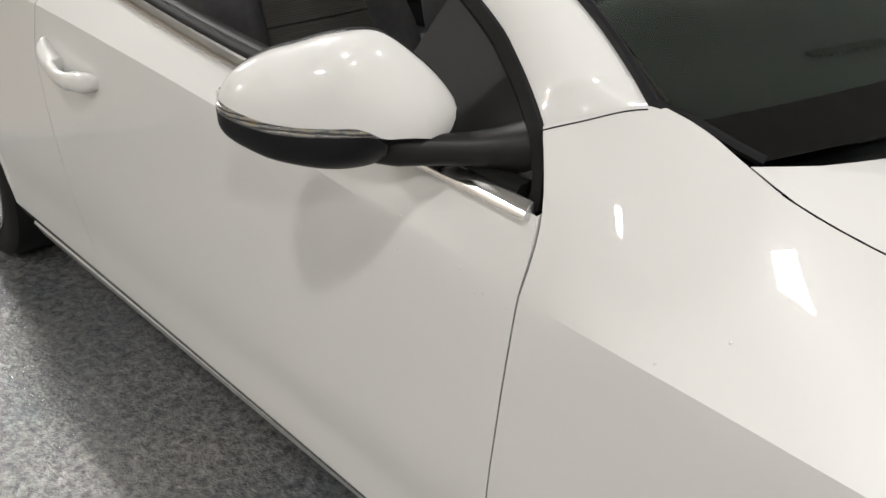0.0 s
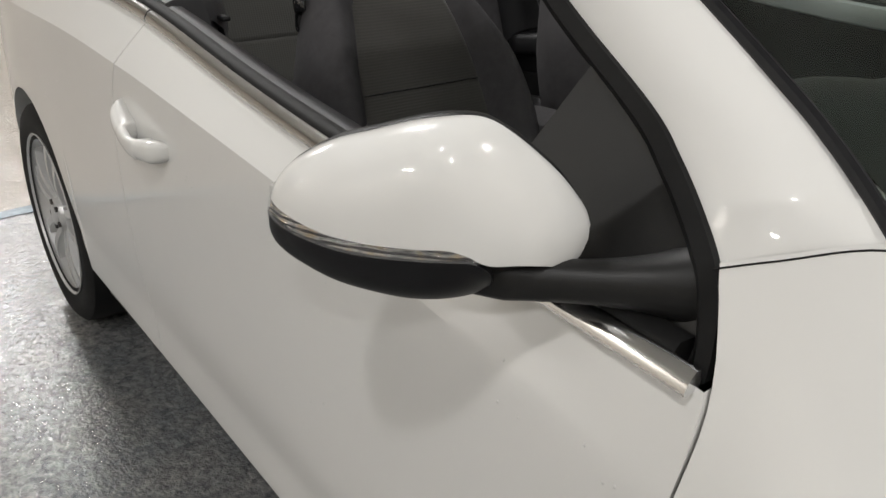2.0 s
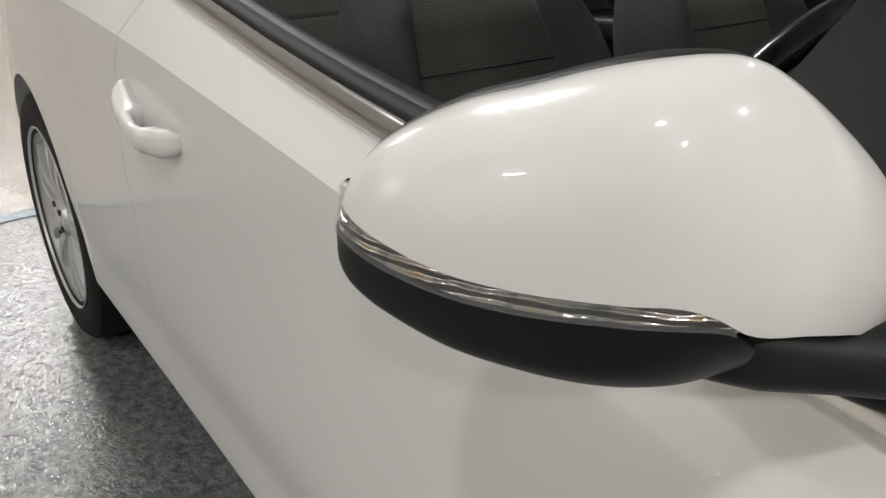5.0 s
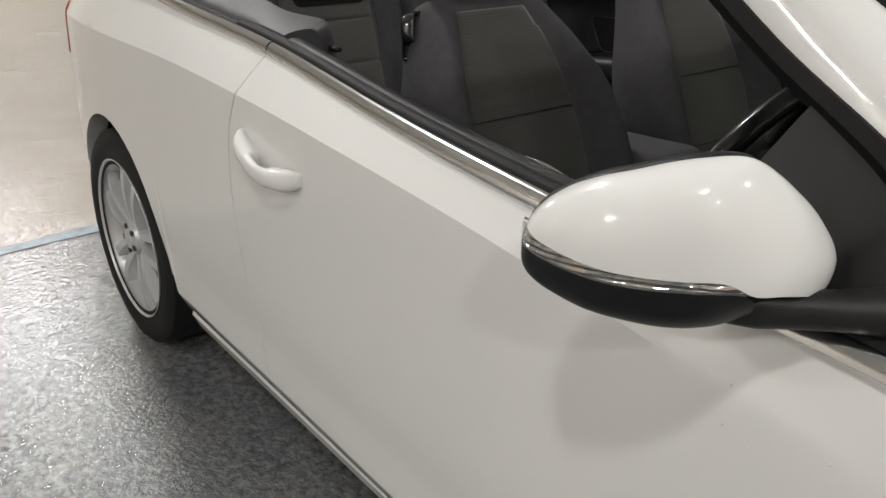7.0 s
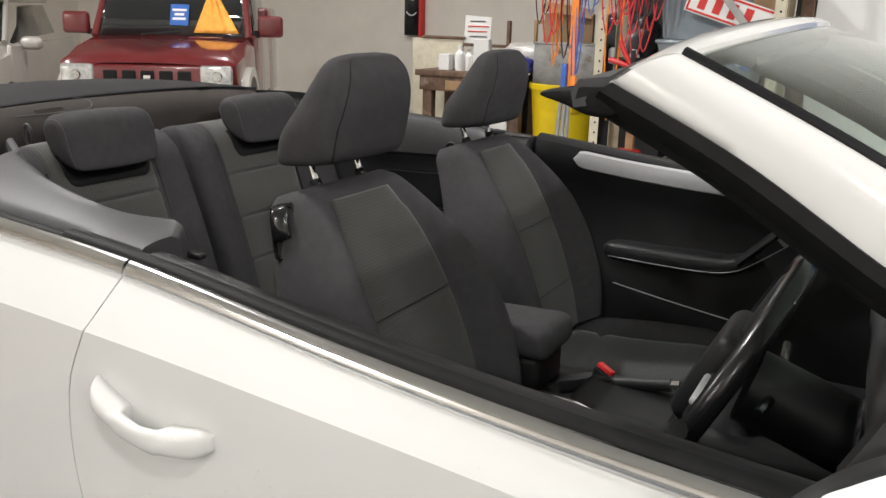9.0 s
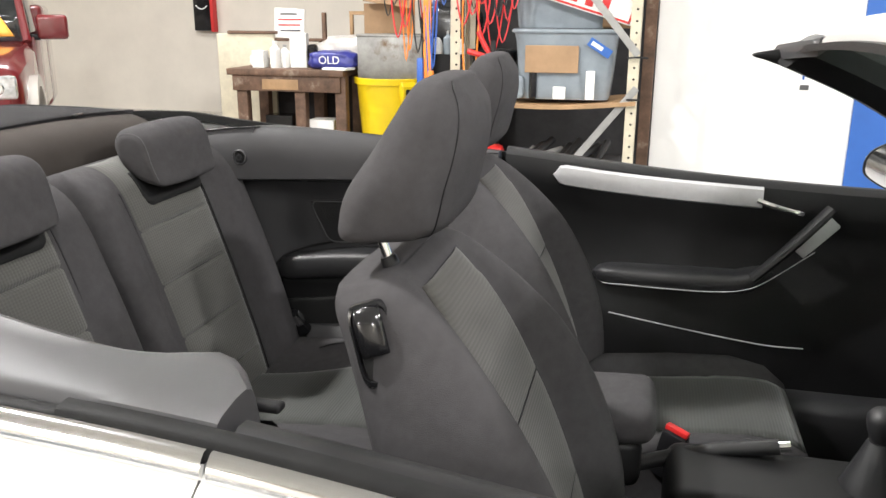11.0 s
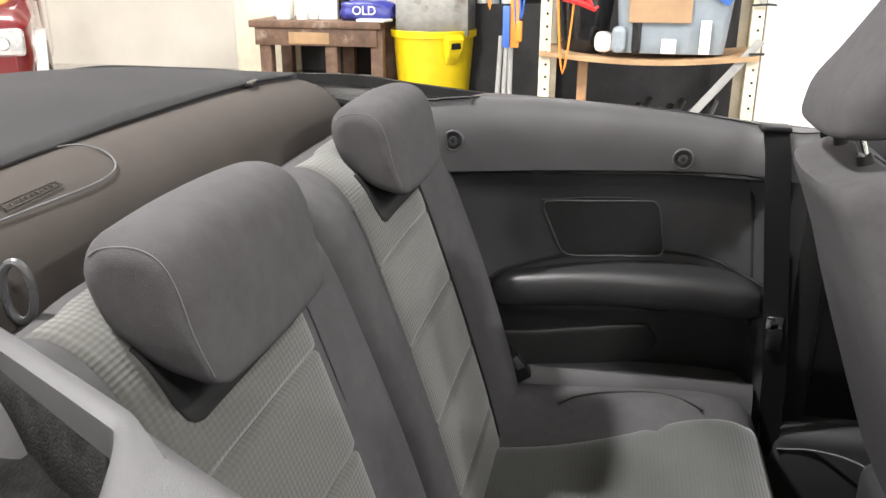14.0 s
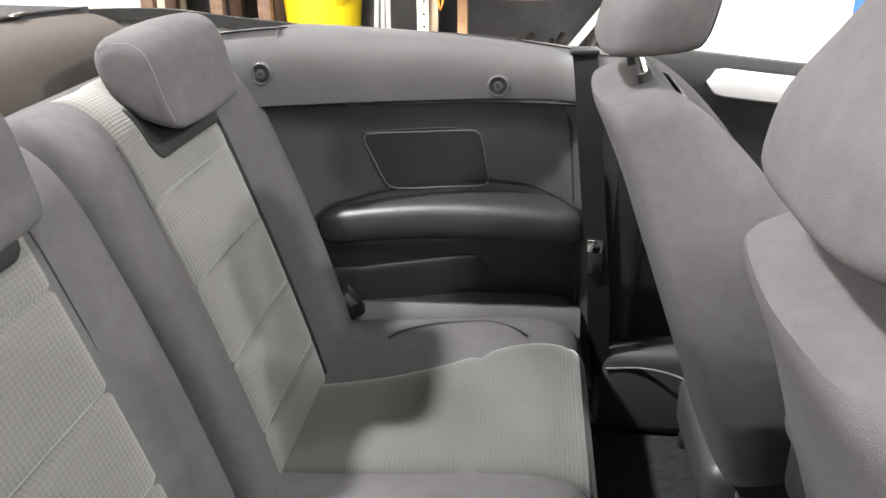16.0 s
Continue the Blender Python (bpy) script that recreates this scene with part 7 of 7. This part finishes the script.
part("lip", rbox(0.60, 0.36, 0.02, 0.006, 2, (-0.975, 5.83, 1.115)), STEEL_BOX, box)
flaps = carton("cardboard_box", -1.10, 6.10, 1.12, 0.45, 0.30, 0.26, CARD, "open brown cardboard box", turn=16)
part("flap", rbox(0.45, 0.20, 0.006, 0.002, 1, (0.0, -0.20, 0.29), pose(0, 0, 0, 24, 8, 0)), CARD, flaps)
# added block that carries the cardboard box, in the dark board colour
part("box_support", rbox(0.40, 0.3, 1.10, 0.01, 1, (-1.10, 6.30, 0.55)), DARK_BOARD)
bpy.data.objects["box_support"].name = "added_support"
tagged(bpy.data.objects["added_support"], "dark block added behind the bin to hold up the cardboard box", "crate")
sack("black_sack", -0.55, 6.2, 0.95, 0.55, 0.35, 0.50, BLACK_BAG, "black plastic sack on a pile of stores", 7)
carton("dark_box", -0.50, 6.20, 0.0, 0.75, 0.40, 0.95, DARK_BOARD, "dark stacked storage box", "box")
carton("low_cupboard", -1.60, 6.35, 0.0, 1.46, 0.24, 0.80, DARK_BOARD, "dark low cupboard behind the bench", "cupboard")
carton("battery", -2.05, 5.8, 0.176, 0.26, 0.2, 0.22, GLOSS_BLACK, "black box on the bench shelf", "box")
carton("battery", -1.62, 5.75, 0.176, 0.24, 0.2, 0.20, PAPER, "pale box on the bench shelf", "box")

# -- storage rack --
rack = thing("storage_rack", "cream slotted-steel storage rack with bowed wooden shelves", "shelving")
RY0, RY1 = 3.42, 3.86
for px in (0.115, 1.115):
    for py in (RY0, RY1):
        post = part("upright", merge(rbox(0.055, 0.004, 2.3, 0.001, 1, (px, py, 1.15)), rbox(0.004, 0.055, 2.3, 0.001, 1, (px - 0.0275 if px < 0.5 else px + 0.0275, py + (0.0275 if py < 3.6 else -0.0275), 1.15))), CREAM_METAL, rack, smooth=False)
        if py < 3.6:
            holes = merge(*[cyl(0.0065, 0.0065, 0.003, 10, (px + 0.006, py - 0.003, 0.35 + 0.062 * k), pose(0, 0, 0, 90)) for k in range(28)])
            part("slot_holes", holes, BLACK_VOID, post)
for zz, bow in ((0.83, 0.035), (1.62, 0.01), (0.36, 0.01)):
    rows = []
    for k in range(17):
        u = k / 16
        x = 0.09 + 1.05 * u
        z = zz - bow * math.sin(math.pi * u)
        rows.append([Vector((x, RY0 - 0.03, z)), Vector((x, RY0 - 0.03, z + 0.022)), Vector((x, RY1 + 0.02, z + 0.022)), Vector((x, RY1 + 0.02, z))])
    part("shelf", loft(rows, close_ring=True, caps=True), PALE_WOOD, rack, "pale bowed wooden shelf", sharp=30)
part("brace", put(rbox(0.04, 0.004, 0.62, 0.001, 1), pose(0.95, RY0 - 0.012, 0.68, 0, 38, 0)), GREY_STEEL, rack, "grey steel diagonal brace")
part("brace", put(rbox(0.04, 0.004, 0.52, 0.001, 1), pose(0.97, RY0 - 0.012, 1.30, 0, -40, 0)), GREY_STEEL, rack, "grey steel diagonal brace")
part("prop", rbox(0.05, 0.05, 0.40, 0.004, 1, (0.30, 3.6, 0.62)), PALE_WOOD, rack)
part("tie", merge(tube([(1.08, 3.40, 1.085), (1.15, 3.395, 1.09), (1.19, 3.42, 1.085)], 0.006, 6, False, 2), tube([(1.09, 3.40, 0.86), (1.16, 3.395, 0.862)], 0.006, 6, False, 2)), CABLE_BLACK, rack)

tub = thing("storage_tub", "cloudy clear plastic storage tub on the rack shelf", "tub")
rows = []
for z, k in ((0.845, 0.88), (0.86, 0.90), (1.17, 1.0), (1.19, 1.02), (1.215, 1.04), (1.23, 1.03), (1.235, 0.98)):
    rows.append([Vector((0.735 + x * k, 3.62 + y * k, z)) for x, y in superring(0, 0, 0.285, 0.17, 7, 32)])
part("tub_body", loft(rows, close_ring=True, caps=True), TUB, tub)
part("rim", tube([(0.735 + x * 1.05, 3.62 + y * 1.05, 1.222) for x, y in superring(0, 0, 0.285, 0.17, 7, 28)], 0.012, 8, True, 1), TUB, tub)
part("card_inside", rbox(0.30, 0.006, 0.15, 0.002, 1, (0.665, 3.438, 1.07)), CARD, tub, "brown cardboard behind the tub wall")
part("label", rbox(0.14, 0.004, 0.05, 0.001, 1, (0.93, 3.432, 1.135), pose(0, 0, 0, 0, 32, 0)), BLUE_PAINT, tub, "blue label")
part("label_print", rbox(0.07, 0.003, 0.022, 0.001, 1, (0.915, 3.428, 1.145), pose(0, 0, 0, 0, 32, 0)), PAPER, tub)
part("card_tag", rbox(0.05, 0.006, 0.16, 0.002, 1, (0.885, 3.436, 0.93)), PAPER, tub)
part("card_tag", rbox(0.07, 0.02, 0.07, 0.004, 1, (0.715, 3.425, 0.885)), PAPER, tub)
tub2 = thing("storage_tub", "cloudy grey tub stacked on the lower tub", "tub")
rows = [[Vector((0.70 + x * k, 3.66 + y * k, z)) for x, y in superring(0, 0, 0.27, 0.16, 7, 32)] for z, k in ((1.238, 0.9), (1.25, 0.92), (1.48, 1.0), (1.50, 1.04), (1.52, 1.02))]
part("tub_body", loft(rows, close_ring=True, caps=True), TUB, tub2)
plate = thing("sign_plate", "white sign plate with a red border and red marks", "sign")
PM = pose(0.86, 3.44, 1.40, 0, 17, 0)
part("plate", put(rbox(0.52, 0.006, 0.15, 0.003, 1), PM), PAPER, plate)
part("border", put(merge(rbox(0.50, 0.004, 0.012, 0.001, 1, (0, -0.004, 0.062)), rbox(0.50, 0.004, 0.012, 0.001, 1, (0, -0.004, -0.062)), rbox(0.012, 0.004, 0.13, 0.001, 1, (-0.245, -0.004, 0)), rbox(0.012, 0.004, 0.13, 0.001, 1, (0.245, -0.004, 0))), PM), RED_INK, plate)
for k in range(4):
    part("print_bar", put(rbox(0.045, 0.004, 0.085, 0.002, 1, (-0.17 + 0.088 * k, -0.004, 0)), PM), RED_INK, plate)
carton("paper_bag", 1.02, 3.62, 1.238, 0.22, 0.16, 0.26, CARD, "crumpled brown paper bag", "bag", 10, 0.02)
carton("white_jar", 0.40, 3.50, 0.845, 0.09, 0.09, 0.10, PAPER, "white plastic jar on the rack shelf", "jar", 0, 0.03)
carton("white_jar", 0.475, 3.46, 0.845, 0.07, 0.07, 0.13, TUB, "cloudy jar on the rack shelf", "jar", 0, 0.025)
carton("black_bottle", 0.56, 3.46, 0.838, 0.045, 0.045, 0.19, GLOSS_BLACK, "black bottle on the rack shelf", "bottle", 0, 0.02)
bb = thing("black_bucket", "black plastic bucket on the rack shelf", "bucket")
part("bucket", pillow([(0, 0, 0, 0.10, 0.10, 2.2), (0.01, 0, 0, 0.115, 0.115, 2.2), (0.25, 0, 0, 0.145, 0.145, 2.2), (0.27, 0, 0, 0.15, 0.15, 2.2)], 28, 3), GLOSS_BLACK, bb)
bb.location = (0.295, 3.66, 0.835)
carton("red_can", 0.30, 3.55, 0.385, 0.17, 0.15, 0.17, RED_PLASTIC, "red plastic fuel can on the lower shelf", "can", 6, 0.03)
for k in range(9):
    a = random.uniform(-8, 8)
    pl = part("pipe_fitting", tube([(0.42 + 0.06 * k, 3.46, 0.42 + 0.03 * (k % 4)), (0.55 + 0.055 * k, 3.70, 0.52 + 0.03 * (k % 3))], 0.022, 10, False, 1), CABLE_BLACK if k % 3 else GREY_STEEL)
    tagged(pl, "dark pipe or tool on the lower rack shelf", "tool", "tools on the lower shelf")
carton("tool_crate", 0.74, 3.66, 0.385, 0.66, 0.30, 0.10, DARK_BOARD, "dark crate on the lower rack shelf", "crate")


def hanging_cable(name, x0, z_top, z_low, material, label, y=3.37, spread=0.05, loops=2, r=0.0048):
    pts = []
    for k in range(loops):
        xo = x0 + spread * 0.7 * k
        pts += [(xo, y + 0.01 * k, z_top), (xo - spread * 0.5, y - 0.01, (z_top + z_low) / 2 + 0.05 * k), (xo + spread * 0.2, y - 0.012, z_low + 0.06 * k), (xo + spread, y, (z_top + z_low) / 2)]
    pts.append((pts[-1][0] - 0.01, y, z_top))
    ob = part(name, tube(pts, r, 8, False, 5), material)
    return tagged(ob, label, "cable", "cables hung on the rack")


hanging_cable("jump_lead", -0.22, 1.75, 1.18, CABLE_RED, "red jump lead hung in loops", spread=0.06, loops=2)
hanging_cable("jump_lead", -0.10, 1.75, 1.10, CABLE_BLACK, "black jump lead hung in loops", spread=0.05, loops=2)
hanging_cable("jump_lead", 0.16, 1.75, 1.25, CABLE_RED, "red jump lead hung in loops", spread=0.07, loops=3)
hanging_cable("jump_lead", 0.27, 1.75, 1.20, CABLE_RED, "red jump lead hung in loops", spread=0.06, loops=2)
hanging_cable("power_cable", 0.20, 1.75, 0.75, CABLE_ORANGE, "orange cord hanging below the shelf", y=3.36, spread=0.06, loops=1, r=0.005)
hanging_cable("extension_cable", -0.03, 1.75, 0.95, CABLE_BLUE, "blue cord hung on the rack", spread=0.03, loops=2)
hanging_cable("wire", 0.36, 1.75, 1.30, CABLE_BLACK, "black wire hung on the rack", spread=0.05, loops=2)
for x0, low, material, label, wide in ((-0.28, 1.30, CABLE_BLACK, "black lead hung in loops", 0.05), (-0.17, 1.05, CABLE_ORANGE, "orange cord hung in loops", 0.03), (-0.06, 1.22, CABLE_RED, "red lead hung in loops", 0.05), (0.05, 1.36, CABLE_BLUE, "blue cord hung in loops", 0.04), (0.22, 1.34, CABLE_BLACK, "black lead hung in loops", 0.05), (0.33, 1.10, CABLE_RED, "red lead hung in loops", 0.07), (0.41, 1.28, CABLE_RED, "red lead hung in loops", 0.05), (0.46, 1.40, CABLE_BLACK, "black lead hung in loops", 0.04)):
    hanging_cable("lead", x0, 1.75, low, material, label, y=3.385, spread=wide, loops=2, r=0.004)
clamp = thing("jump_clamp", "red jump-lead clamp hanging on the rack", "clamp")
part("jaw", tube([(0.26, 3.36, 1.22), (0.30, 3.355, 1.14), (0.36, 3.35, 1.06)], 0.016, 8, False, 3), RED_PLASTIC, clamp)
part("jaw", tube([(0.20, 3.36, 1.11), (0.28, 3.355, 1.09), (0.36, 3.35, 1.06)], 0.016, 8, False, 3), RED_PLASTIC, clamp)
part("grip", tube([(0.35, 3.35, 1.07), (0.345, 3.35, 1.17)], 0.016, 8, False, 1), CABLE_BLACK, clamp)
strap = thing("ratchet_strap", "orange strap with a blue bar clamp hung on the rack", "strap")
part("webbing", rbox(0.045, 0.008, 0.62, 0.002, 1, (-0.035, 3.36, 1.18)), CABLE_ORANGE, strap)
part("bar_clamp", rbox(0.035, 0.03, 0.20, 0.006, 2, (-0.075, 3.35, 0.97)), CABLE_BLUE, strap)
part("grip", rbox(0.03, 0.03, 0.10, 0.006, 2, (-0.012, 3.35, 0.95)), CABLE_ORANGE, strap)
for k, (xa, xb) in enumerate(((-0.11, -0.08), (-0.06, -0.06), (-0.15, -0.11))):
    pp = part("steel_bar", tube([(xa, 3.40, 0.0), (xb, 3.42, 0.92)], 0.013, 8, False, 1), GREY_STEEL)
    tagged(pp, "grey steel bar leaning on the rack", "bar", "leaning bars")
for k in range(3):
    bottle("white_pot", -0.64 + 0.10 * k, 6.05 - 0.02 * (k % 2), 0.95, 0.045, 0.17 + 0.02 * (k % 2), PAPER if k != 1 else TUB, "white plastic pot on the dark storage box", GREY_STEEL)
wp = part("trim", rbox(0.07, 0.07, 4.6, 0.004, 1, (1.195, 3.98, 2.3)), WOOD, smooth=False)
tagged(wp, "brown timber post at the partition's end", "post", kind="structure")

# pencil marks on the partition
marks = thing("wall_marks", "faint blue and grey marks on the white partition", "marks")
part("blue_mark", rbox(0.012, 0.004, 0.25, 0.001, 1, (2.09, 3.997, 1.07)), BLUE_PAINT, marks)
part("grey_mark", rbox(0.06, 0.004, 0.006, 0.001, 1, (2.14, 3.997, 1.13)), GREY_STEEL, marks)
part("grey_mark", rbox(0.05, 0.004, 0.03, 0.001, 1, (2.10, 3.997, 0.90)), STITCH, marks)

# sign on the back wall
sg = thing("wall_sign", "narrow black sign box with a red side on the back wall", "sign")
part("face", rbox(0.24, 0.10, 0.90, 0.01, 2, (-4.42, 8.74, 1.50)), GLOSS_BLACK, sg)
part("side", rbox(0.045, 0.11, 0.90, 0.01, 2, (-4.28, 8.735, 1.485)), RED_INK, sg)
part("print_bar", rbox(0.05, 0.01, 0.16, 0.004, 1, (-4.40, 8.685, 1.60), pose(0, 0, 0, 0, 14, 0)), PAPER, sg)
part("print_ring", tube([(-4.42 + 0.11 * math.cos(t), 8.688, 1.47 + 0.15 * math.sin(t)) for t in [-2.4 + 0.2 * k for k in range(9)]], 0.008, 6, False, 1), PAPER, sg)
